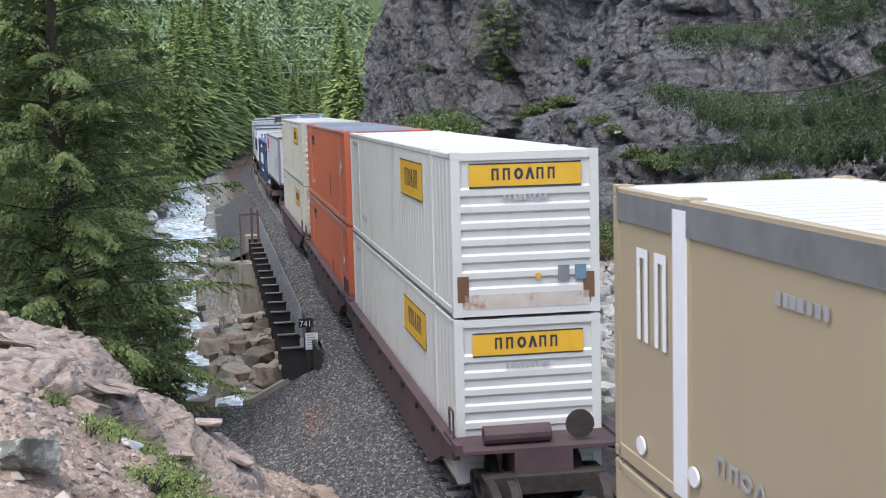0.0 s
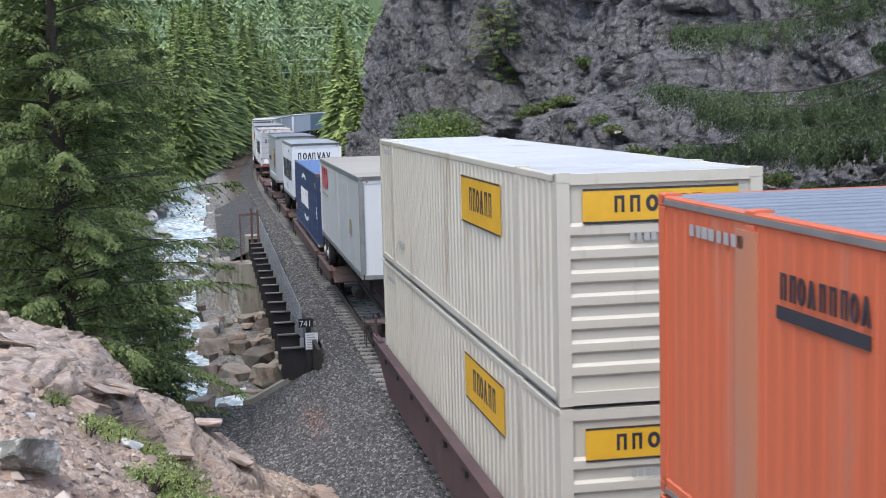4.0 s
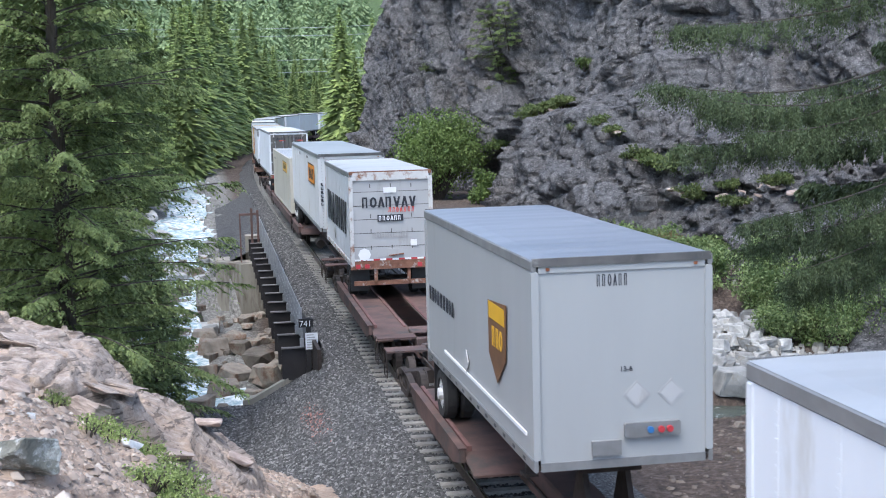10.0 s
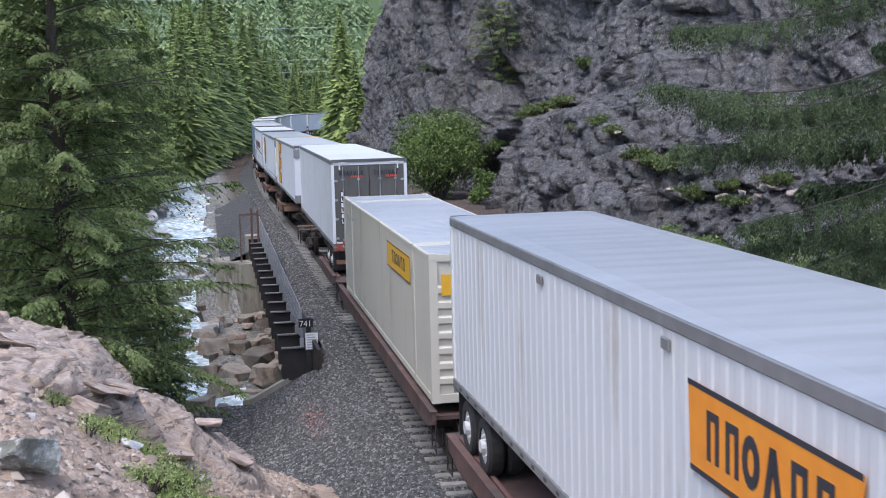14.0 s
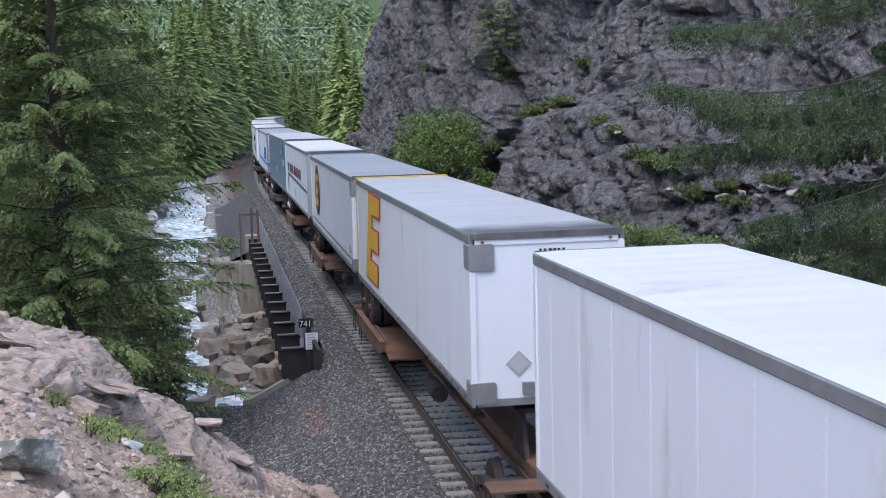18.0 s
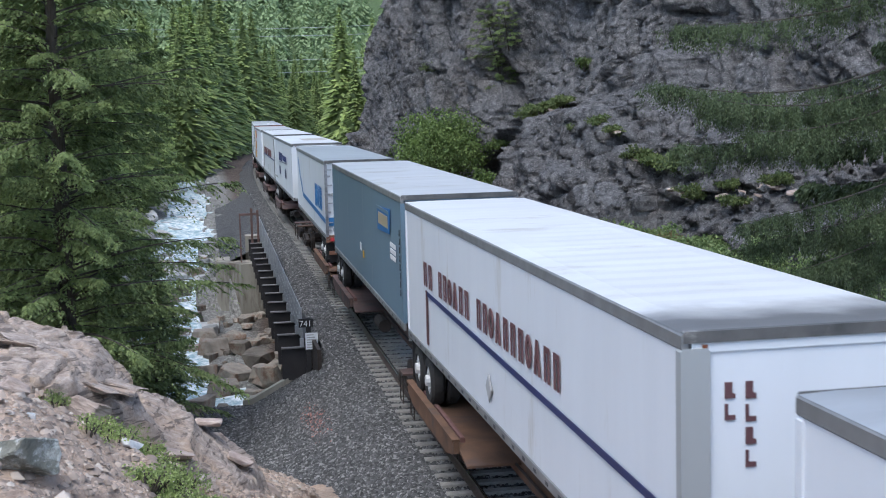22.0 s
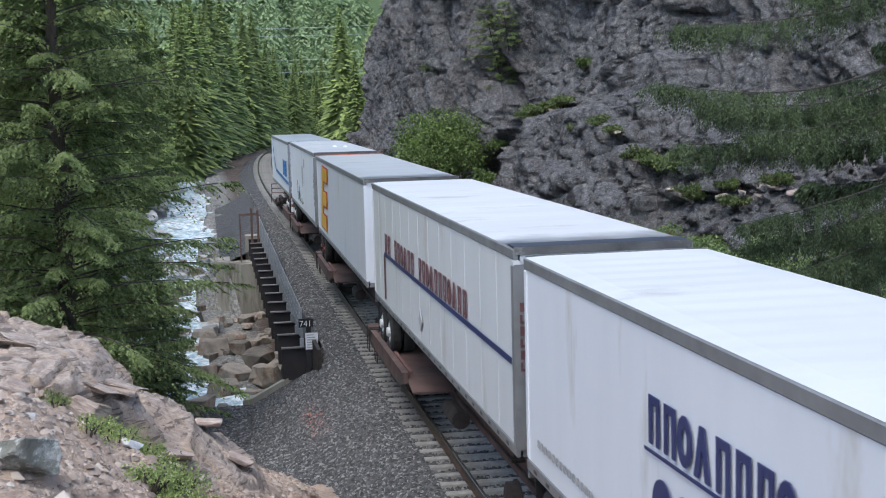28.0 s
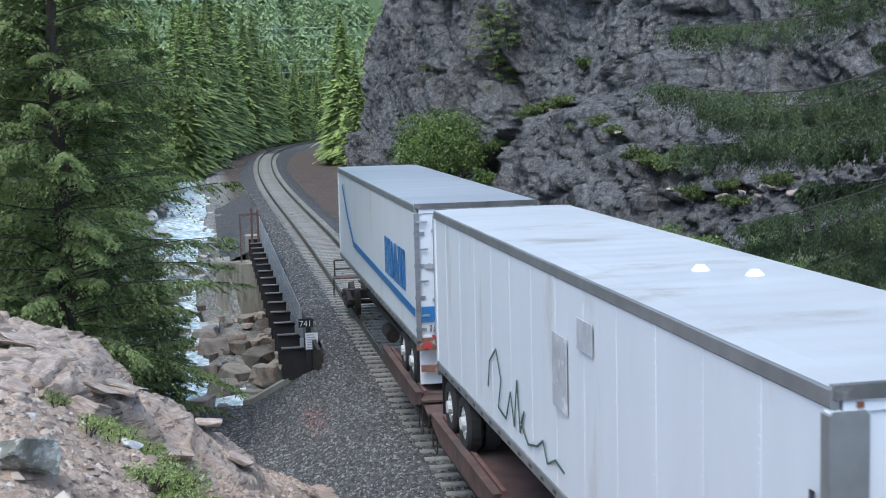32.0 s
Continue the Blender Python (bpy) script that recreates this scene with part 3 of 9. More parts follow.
# rails: foot, web and head
RAIL_FOOT = ((-0.07, -0.175), (0.07, -0.175), (0.07, -0.16), (0.012, -0.14), (0.012, -0.045), (0.034, -0.035), (0.034, -0.006), (-0.034, -0.006), (-0.034, -0.035), (-0.012, -0.045), (-0.012, -0.14), (-0.07, -0.16))


def sweep(name, ring, ss, material, across, parent=None):
    ring = np.array(ring)
    h = np.interp(ss, TRACK_S, _turn)[:, None]
    X = np.interp(ss, TRACK_S, _x)[:, None] + (across + ring[:, 0]) * np.cos(h)
    Y = np.interp(ss, TRACK_S, _y)[:, None] - (across + ring[:, 0]) * np.sin(h)
    p = np.stack([X, Y, np.broadcast_to(ring[:, 1], X.shape)], -1)
    p = np.concatenate([p, p[:, :1]], 1)
    ob = new(name, array_mesh(name, p.reshape(-1, 3), grid_faces(len(ss), len(ring) + 1), material))
    ob.parent = parent
    return ob


railway = thing("railway_track", "single railway track of brown steel rails on pale concrete ties", "railway track", kind="structure")
SS_RAIL = np.arange(-420, 490, 1.5)
for side in (-1, 1):
    rail = sweep("rail", RAIL_FOOT, SS_RAIL, M_RAIL, side * 0.753, railway)
    head = sweep("rail_head", ((-0.03, -0.006), (0.03, -0.006), (0.026, 0.0), (-0.026, 0.0)), SS_RAIL, M_RAIL_TOP, side * 0.753, rail)

# bridge
STEP = 2.4


def make_bridge():
    y0 = 0.0
    L = BRIDGE[1] - BRIDGE[0]
    br = thing("railway_bridge", "black steel deck girder railway bridge with outrigger brackets and cable railing", "bridge", pose(-0.05, BRIDGE[0], 0, 0, 0, BRIDGE_TURN), kind="structure")
    for side in (-1, 1):
        web = Shape()
        web.box(side * 2.42 - 0.03, side * 2.42 + 0.03, 0, L, -1.55, -0.15)
        web.box(side * 2.42 - 0.17, side * 2.42 + 0.17, 0, L, -1.6, -1.54)
        web.box(side * 2.42 - 0.09, side * 2.42 + 0.09, 0, L, -0.2, -0.13)
        part("girder", web, M_GIRDER, br)
    part("deck_plate", Shape().box(-2.38, 2.38, 0, L, -0.62, -0.36), M_GIRDER, br)
    n = int(L / STEP)
    for i in range(n + 1):
        y = 0.1 + i * STEP
        for side in (-1, 1):
            b = Shape()
            e, o = side * 2.46, side * 3.18
            b.extrude([(e, y, -1.5), (o, y, -1.38), (o, y, -0.45), (e, y, -0.45)], (0, 0.03, 0))
            bracket = part("outrigger", b, M_GIRDER, br)
            b = Shape().box(min(e, o), max(e, o), y - 0.07, y + 0.1, -0.45, -0.41)
            part("outrigger_flange", b, M_FLANGE, bracket, "pale grey top flange")
            c = Shape()
            c.box(side * 2.56 - 0.06, side * 2.56 + 0.06, y - 0.12, y + 0.0, -0.41, -0.14)
            part("post_shoe", c, M_GALV, bracket, "galvanised handrail post shoe")
            c = Shape()
            c.box(side * 2.56 - 0.03, side * 2.56 + 0.03, y - 0.035, y + 0.035, -0.2, 0.8, 0.01)
            part("handrail_post", c, M_GALV, bracket, "grey steel handrail post")
            for f in (1 / 3, 2 / 3) if i < n else ():
                c = Shape().box(side * 2.56 - 0.03, side * 2.56 + 0.03, y + STEP * f - 0.03, y + STEP * f + 0.03, -0.2, 0.78, 0.008)
                part("handrail_post", c, M_GALV, bracket, "grey steel handrail post")
    for side in (-1, 1):
        for z in (0.05, 0.3, 0.54, 0.78):
            part("handrail_cable", Shape().tube((side * 2.56, 0.1, z), (side * 2.56, 0.1 + n * STEP, z), 0.013, 6), M_GALV, br)
    # number board and notice on the end post
    post = part("sign_post", Shape().box(-2.44, -2.3, -0.22, -0.12, -1.6, 0.52), M_GIRDER, br)
    board = part("number_board", Shape().box(-2.66, -2.22, -0.27, -0.235, 0.24, 0.5), M_BLACK, br, "black board with white bridge number")
    words("741", 0.25, "n", -2.64, 0.27, -0.27, M_WHITED, board)
    notice = part("notice_board", Shape().box(-2.47, -2.1, -0.26, -0.235, -0.44, 0.06), M_SIGN, br, "white notice board with grey text bars")
    bars = Shape()
    for k in range(6):
        add_slab(bars, "n", -2.43, -2.14 - 0.04 * (k % 3), -0.39 + k * 0.075, -0.36 + k * 0.075, -0.26, 0.003)
    part("text_bars", bars, M_GREYD, notice)
    gate = Shape()
    gate.box(-3.66, -3.58, L - 1.2, L - 1.12, -1.7, 1.05)
    gate.box(-3.66, -2.6, L - 1.2, L - 1.12, 0.92, 1.04)
    gate.box(-3.05, -2.93, L - 1.2, L - 1.05, -1.2, 1.3)
    gate.box(-2.72, -2.6, L - 1.2, L - 1.05, -1.2, 1.2)
    part("end_frame", gate, M_DECK, br, "rust-brown steel frame at the far end")


def make_abutments():
    ab = thing("bridge_abutment", "stained grey concrete abutment with wing wall at the creek", "abutment", kind="structure")
    far = Shape()
    y = BRIDGE[1] - 2.0
    far.extrude([(-4.75, y + 1.9, -6), (-3.45, y, -6), (3.45, y, -6), (4.75, y + 1.9, -6), (4.75, y + 4, -6), (-4.75, y + 4, -6)], (0, 0, 4.38))
    far.box(-3.1, 3.1, y + 1.95, y + 2.9, -1.7, -0.3)
    part("abutment_wall", far, M_CONC, ab)
    near = Shape()
    near.box(-3.0, 3.0, BRIDGE[0] - 1.2, BRIDGE[0] + 0.3, -6, -1.62)
    part("bearing_wall", near, M_CONC, ab)
    near = Shape()
    near.extrude([(-4.47, 39.75, -6), (-4.47, 39.75, -1.84), (-4.22, 39.85, -1.83), (-2.75, 40.45, -1.22), (-2.15, 40.7, -1.14), (-2.15, 40.7, -6)], (0.16, 0.62, 0))
    part("wing_wall", near, M_CONC, ab)
    part("ballast_board", Shape().box(-2.32, -2.2, BRIDGE[0] - 1.9, BRIDGE[0] - 0.02, -1.7, -0.16, 0.01), M_TRUCK, ab, "rust-brown plank holding back the ballast")


# creek water
M_WATER = bpy.data.materials.new("rushing_creek_water")


def water_material():
    m = M_WATER
    m.use_nodes = True
    nt = m.node_tree
    bs = nt.nodes["Principled BSDF"]
    vec = mapped(nt, (1, 1, 1))
    n = noise_tex(nt, vec, 2.2, 8, 0.65)
    foam = ramp(nt, n.outputs["Fac"], [(0.42, (0, 0, 0)), (0.6, (1, 1, 1))])
    few = ramp(nt, n.outputs["Fac"], [(0.6, (0, 0, 0)), (0.7, (1, 1, 1))])
    geo = nt.nodes.new("ShaderNodeNewGeometry")
    sep = nt.nodes.new("ShaderNodeSeparateXYZ")
    nt.links.new(geo.outputs["Position"], sep.inputs[0])
    calm = nt.nodes.new("ShaderNodeMapRange")
    calm.inputs["From Min"].default_value, calm.inputs["From Max"].default_value = 2.0, 7.0
    nt.links.new(sep.outputs["X"], calm.inputs["Value"])
    wild = mixc(nt, foam, (0.34, 0.46, 0.5), (0.8, 0.83, 0.84))
    pool = mixc(nt, few, (0.075, 0.085, 0.07), (0.6, 0.62, 0.62))
    nt.links.new(mixc(nt, calm.outputs[0], wild, pool), bs.inputs["Base Color"])
    bs.inputs["Roughness"].default_value, bs.inputs["IOR"].default_value = 0.25, 1.33
    b = nt.nodes.new("ShaderNodeBump")
    b.inputs["Strength"].default_value, b.inputs["Distance"].default_value = 0.6, 0.15
    nt.links.new(n.outputs["Fac"], b.inputs["Height"])
    nt.links.new(b.outputs["Normal"], bs.inputs["Normal"])


water_material()


def make_water():
    pts = np.array(CREEK[:-1])
    t = np.linspace(0, len(pts) - 1, 260)
    c = np.stack([np.interp(t, np.arange(len(pts)), pts[:, k]) for k in range(3)], 1)
    d = np.gradient(c[:, :2], axis=0)
    d /= np.linalg.norm(d, axis=1)[:, None]
    across = np.linspace(-2.9, 2.9, 15)
    wide = np.interp(c[:, 1:2], [50, 55, 78, 90], [1.0, 0.55, 0.5, 1.0])
    p = np.stack([c[:, 0, None] + across * wide * -d[:, 1:2], c[:, 1, None] + across * wide * d[:, :1], np.broadcast_to(c[:, 2:3] - 0.05, (260, 15))], -1).reshape(-1, 3)
    p[:, 2] += 0.14 * fbm(p * (0.9, 0.9, 1), 3, 21)
    tagged(new("water", array_mesh("water", p, grid_faces(260, 15), M_WATER, True)), "white rushing creek water among boulders", "water", kind="structure")


make_water()

M_CLIFF = bpy.data.materials.new("dark_basalt_cliff")


def cliff_material():
    """Fractured basalt: speckled grey, dark joints, water streaks, pale lichen, dry soil where it lies flat."""
    m = M_CLIFF
    m.use_nodes = True
    nt = m.node_tree
    bs = nt.nodes["Principled BSDF"]
    vec, lean, streak = mapped(nt, (1, 1, 1)), mapped(nt, (1, 1, 0.45)), mapped(nt, (1, 1, 0.12))
    lean.node.inputs["Rotation"].default_value = (0.4, -0.3, 0.2)
    fine, grit = noise_tex(nt, vec, 2.6, 14, 0.78), noise_tex(nt, vec, 9.0, 8, 0.75)
    mid, big, run = noise_tex(nt, lean, 0.45, 9, 0.7), noise_tex(nt, vec, 0.1, 4), noise_tex(nt, streak, 0.55, 6, 0.65)
    col = ramp(nt, fine.outputs["Fac"], [(0.36, (0.055, 0.053, 0.055)), (0.48, (0.13, 0.126, 0.13)), (0.58, (0.225, 0.219, 0.223)), (0.7, (0.42, 0.41, 0.41))])
    col = mixc(nt, ramp(nt, mid.outputs["Fac"], [(0.36, (0.85, 0.85, 0.85)), (0.47, (0, 0, 0))]), col, (0.04, 0.038, 0.041))
    col = mixc(nt, ramp(nt, run.outputs["Fac"], [(0.56, (0, 0, 0)), (0.7, (0.45, 0.45, 0.45))]), col, (0.05, 0.047, 0.048))
    col = mixc(nt, ramp(nt, grit.outputs["Fac"], [(0.56, (0, 0, 0)), (0.62, (0.8, 0.8, 0.8))]), col, (0.4, 0.39, 0.38))
    col = mixc(nt, ramp(nt, big.outputs["Fac"], [(0.52, (0, 0, 0)), (0.7, (0.35, 0.35, 0.35))]), col, (0.2, 0.16, 0.13))
    joints = []
    for scale, wide in ((0.38, 0.02), (0.9, 0.02)):
        e = noise_tex(nt, mixc(nt, 1.6, lean, mid.outputs["Color"], "ADD"), scale, kind="ShaderNodeTexVoronoi")
        e.feature = "DISTANCE_TO_EDGE"
        joints.append(ramp(nt, e.outputs["Distance"], [(0.0, (0, 0, 0)), (wide, (1, 1, 1))]))
    for j in joints:
        col = mixc(nt, 0.5, col, j, "MULTIPLY")
    geo = nt.nodes.new("ShaderNodeNewGeometry")
    sep = nt.nodes.new("ShaderNodeSeparateXYZ")
    nt.links.new(geo.outputs["Normal"], sep.inputs[0])
    ad = nt.nodes.new("ShaderNodeMath")
    ad.operation = "MULTIPLY_ADD"
    ad.inputs[1].default_value = 0.9
    nt.links.new(mid.outputs["Fac"], ad.inputs[0])
    nt.links.new(sep.outputs["Z"], ad.inputs[2])
    place, low, lift = nt.nodes.new("ShaderNodeSeparateXYZ"), nt.nodes.new("ShaderNodeMapRange"), nt.nodes.new("ShaderNodeMath")
    nt.links.new(geo.outputs["Position"], place.inputs[0])
    low.inputs["From Min"].default_value, low.inputs["From Max"].default_value = 6.0, 1.0
    low.inputs["To Max"].default_value = 0.26
    nt.links.new(place.outputs["Z"], low.inputs["Value"])
    nt.links.new(ad.outputs[0], lift.inputs[0])
    nt.links.new(low.outputs[0], lift.inputs[1])
    soil = mixc(nt, ramp(nt, fine.outputs["Fac"], [(0.4, (0, 0, 0)), (0.6, (1, 1, 1))]), (0.1, 0.085, 0.06), (0.3, 0.25, 0.2))
    moss = mixc(nt, ramp(nt, grit.outputs["Fac"], [(0.45, (0, 0, 0)), (0.6, (1, 1, 1))]), (0.075, 0.085, 0.04), (0.15, 0.15, 0.075))
    soil = mixc(nt, ramp(nt, mid.outputs["Fac"], [(0.45, (0, 0, 0)), (0.6, (0.8, 0.8, 0.8))]), moss, soil)
    col = mixc(nt, ramp(nt, lift.outputs[0], [(1.07, (0, 0, 0)), (1.2, (0.85, 0.85, 0.85))]), col, soil)
    nt.links.new(col, bs.inputs["Base Color"])
    bs.inputs["Roughness"].default_value = 0.85
    last = None
    for src, deep in ((mid.outputs["Fac"], 0.35), (joints[0], 0.12), (joints[1], 0.06), (fine.outputs["Fac"], 0.5), (grit.outputs["Fac"], 0.12)):
        b = nt.nodes.new("ShaderNodeBump")
        b.inputs["Strength"].default_value, b.inputs["Distance"].default_value = 0.9, deep
        nt.links.new(src, b.inputs["Height"])
        if last:
            nt.links.new(last.outputs["Normal"], b.inputs["Normal"])
        last = b
    nt.links.new(last.outputs["Normal"], bs.inputs["Normal"])


cliff_material()
CLIFF_FOOT = ((110, 10), (60, 30), (36, 42), (25, 51), (17.5, 60), (14.8, 70), (14.2, 86), (16.5, 99), (14.2, 116), (11.6, 134), (11.4, 142), (15, 150), (36, 158), (100, 160))


def make_cliff():
    pts = np.array(CLIFF_FOOT, float)
    run = np.concatenate([[0], np.cumsum(np.hypot(*np.diff(pts, axis=0).T))])
    a = spread((0, 60, 1.0), (60, 200, 0.17), (200, run[-1], 1.2))
    foot = np.stack([np.interp(a, run, pts[:, k]) for k in range(2)], 1)
    k = np.ones(25) / 25
    foot = np.stack([np.convolve(np.pad(foot[:, c], 12, mode="edge"), k, "valid") for c in range(2)], 1)
    d = np.gradient(foot, axis=0)
    d /= np.linalg.norm(d, axis=1)[:, None]
    out = np.stack([-d[:, 1], d[:, 0]], 1)          # towards the track
    zs = np.concatenate([np.arange(-5.5, 18, 0.16), np.arange(18, 30, 0.4), [36, 40, 44]])
    A, Z = np.meshgrid(np.arange(len(a)), zs, indexing="ij")
    y = foot[A, 1]
    low = np.interp(y, [40, 55, 66, 74, 92, 105], [1.0, 1.35, 1.0, 0.42, 0.3, 0.12])
    ledge = np.interp(y, [40, 60, 72, 84, 96, 115], [4.5, 5.0, 6.2, 5.6, 5.0, 2.0])
    back = np.clip(Z, -6, ledge) * low + np.clip(Z - ledge, 0, 1.4) * np.interp(y, [50, 62, 72, 92, 104], [3.0, 3.4, 3.6, 3.2, 0.2]) + np.clip(Z - ledge - 1.4, 0, 60) * np.interp(y, [50, 90, 120], [0.42, 0.3, 0.16])
    back = back + np.clip(Z - 34, 0, 20) * 4
    p = np.stack([foot[A, 0] - out[A, 0] * back, y - out[A, 1] * back, Z], -1).reshape(-1, 3)
    # joints run steeply, leaning towards the camera
    lean = np.stack([p[:, 0] + 0.35 * p[:, 2], p[:, 1] - 0.5 * p[:, 2], p[:, 2]], 1)
    crack = np.clip(1 - np.abs(fbm(lean * (0.3, 0.3, 0.08) + 3.1, 3, 46)) * 6, 0, 1)
    push = 1.2 * fbm(p * 0.1, 3, 41) + 1.9 * facets(lean * (0.14, 0.14, 0.06), 50) + 1.0 * facets(lean * (0.36, 0.36, 0.1), 60, 0.5, 1.8) + 0.45 * facets(lean * (0.9, 0.9, 0.3), 70, 0.4, 2.0)
    push += 0.24 * facets(lean * (2.0, 2.0, 0.8), 75, 0.5, 2.2) + 0.1 * facets(p * (3.6, 3.6, 2.0), 78, 0.6, 2.0) - 0.6 * crack
    push -= 0.5 * np.clip(1 - joints(lean * (0.36, 0.36, 0.1), 60) / 0.09, 0, 1) + 0.28 * np.clip(1 - joints(lean * (0.9, 0.9, 0.3), 70) / 0.14, 0, 1)
    n = out[A].reshape(-1, 2)
    p[:, :2] += n * push[:, None]
    p[:, 2] += 0.12 * facets(p * 0.5, 80)
    tagged(new("cliff", array_mesh("cliff", p, grid_faces(len(a), len(zs)), M_CLIFF)), "dark grey fractured rock cliff with lichen and small ledges", "cliff", kind="structure")


make_cliff()


M_SLATE = bpy.data.materials.new("tan_grey_layered_slate")


def slate_material():
    m = M_SLATE
    m.use_nodes = True
    nt = m.node_tree
    bs = nt.nodes["Principled BSDF"]
    vec, bed = mapped(nt, (1, 1, 1)), mapped(nt, (1.2, 1.2, 14))
    fine, big, beds = noise_tex(nt, vec, 7.0, 12, 0.75), noise_tex(nt, vec, 1.1, 5), noise_tex(nt, bed, 1.6, 6, 0.6)
    col = ramp(nt, fine.outputs["Fac"], [(0.34, (0.22, 0.168, 0.138)), (0.5, (0.39, 0.315, 0.265)), (0.68, (0.55, 0.465, 0.4))])
    col = mixc(nt, ramp(nt, big.outputs["Fac"], [(0.5, (0, 0, 0)), (0.68, (0.5, 0.5, 0.5))]), col, (0.5, 0.34, 0.22))
    col = mixc(nt, ramp(nt, big.outputs["Fac"], [(0.3, (0.4, 0.4, 0.4)), (0.42, (0, 0, 0))]), col, (0.26, 0.245, 0.23))
    col = mixc(nt, ramp(nt, beds.outputs["Fac"], [(0.38, (0.8, 0.8, 0.8)), (0.46, (0, 0, 0))]), col, (0.1, 0.075, 0.062))
    nt.links.new(col, bs.inputs["Base Color"])
    bs.inputs["Roughness"].default_value = 0.88
    last = None
    for src, deep in ((big.outputs["Fac"], 0.2), (beds.outputs["Fac"], 0.08), (fine.outputs["Fac"], 0.06)):
        b = nt.nodes.new("ShaderNodeBump")
        b.inputs["Strength"].default_value, b.inputs["Distance"].default_value = 0.9, deep
        nt.links.new(src, b.inputs["Height"])
        if last:
            nt.links.new(last.outputs["Normal"], b.inputs["Normal"])
        last = b
    nt.links.new(last.outputs["Normal"], bs.inputs["Normal"])


slate_material()
# ---- trees ----
def conifer_mesh(h, r, z0, gap, arms, twigs, leaves, size, droop, seed, taper=0.85, hang=0.35, fine_to=99.0, curtain=0.0, broad=0.2, twig=0.34, even=False):
    """Crown of a conifer: uneven whorls of boughs, side twigs along each bough, small flat sprays along each twig."""
    g = np.random.default_rng(seed)
    Q, bough = [], []
    z = z0
    while z < h - 0.2:
        t = (z - z0) / (h - z0)
        reach = r * (1 - t) ** taper * (0.38 + 0.62 * min(1, (0.6 if even else 0.12) + t * 4.5)) + 0.12
        turn = g.uniform(0, 6.283)
        coarse = z > fine_to
        for i in range(arms):
            if g.random() < 0.12:
                continue
            ang = turn + i * 6.283 / arms + g.normal(0, 0.3)
            ln = reach * (g.uniform(0.78, 1.08) if even else g.choice([g.uniform(0.4, 0.8), g.uniform(0.75, 1.15)]))
            rise, sag = g.normal(0.1, 0.12) + 0.45 * t, droop * g.uniform(0.6, 1.5)
            side = g.normal(0, 0.08) * ln
            zb = z + g.uniform(-gap, gap) * 0.6

            def along(u):
                wob = side * u ** 2
                return np.stack([math.cos(ang) * ln * u - math.sin(ang) * wob, math.sin(ang) * ln * u + math.cos(ang) * wob, zb + ln * (rise * u - sag * u ** 2)], -1)
            bough.append((np.array([0, 0, zb]), along(np.linspace(0.18, 0.9, 5)), ln))
            nb = max(4, int(twigs * (0.3 + 0.7 * ln / r) * (0.4 if coarse else 1)))
            nl = max(3, int(leaves * (0.6 if coarse else 1)))
            big = size * (1.8 if coarse else 1)
            u = np.sort(g.uniform(0.16, 1.0, nb))
            root = along(u)
            hand = np.where(np.arange(nb) % 2 == 0, 1.0, -1.0)
            a2 = ang + hand * g.uniform(0.45, 1.15, nb) * (1.02 - 0.75 * u)
            tl = (0.16 + twig * ln * (1.02 - u) ** 0.7 * np.minimum(1, 0.4 + 2 * u)) * g.uniform(0.55, 1.2, nb)
            down = g.uniform(0.1, 0.5, nb) + curtain * g.uniform(0.6, 1.6, nb)
            w = np.linspace(0.08, 1, nl)[None, :] + g.uniform(-0.04, 0.04, (nb, nl))
            flat = tl[:, None] * w
            P = root[:, None, :] + np.stack([np.cos(a2)[:, None] * flat, np.sin(a2)[:, None] * flat, -down[:, None] * tl[:, None] * w ** 1.7], -1)
            P = P + g.normal(0, 0.12 * big, P.shape)
            lhand = np.where((np.arange(nl) % 2)[None, :] == 0, 1.0, -1.0) * np.ones((nb, 1))
            a3 = a2[:, None] + lhand * g.uniform(0.3, 1.1, (nb, nl))
            lw = big * g.uniform(0.6, 1.3, (nb, nl)) * (1.1 - 0.35 * w)
            D = np.stack([np.cos(a3), np.sin(a3), -hang * g.uniform(0.3, 1.4, (nb, nl))], -1)
            D = D / np.linalg.norm(D, axis=-1, keepdims=True) * lw[..., None]
            N = np.stack([g.normal(0, 0.4, (nb, nl)), g.normal(0, 0.4, (nb, nl)), np.ones((nb, nl))], -1)
            U = np.cross(D, N)
            U = U / (np.linalg.norm(U, axis=-1, keepdims=True) + 1e-9) * (lw * broad)[..., None]
            tip = P + D + np.stack([np.zeros_like(lw), np.zeros_like(lw), -0.12 * lw], -1)
            Q.append(np.stack([P, P + D * 0.45 + U, tip, P + D * 0.45 - U], 2).reshape(-1, 3))
        z += gap * g.uniform(0.7, 1.3)
    return np.concatenate(Q), bough


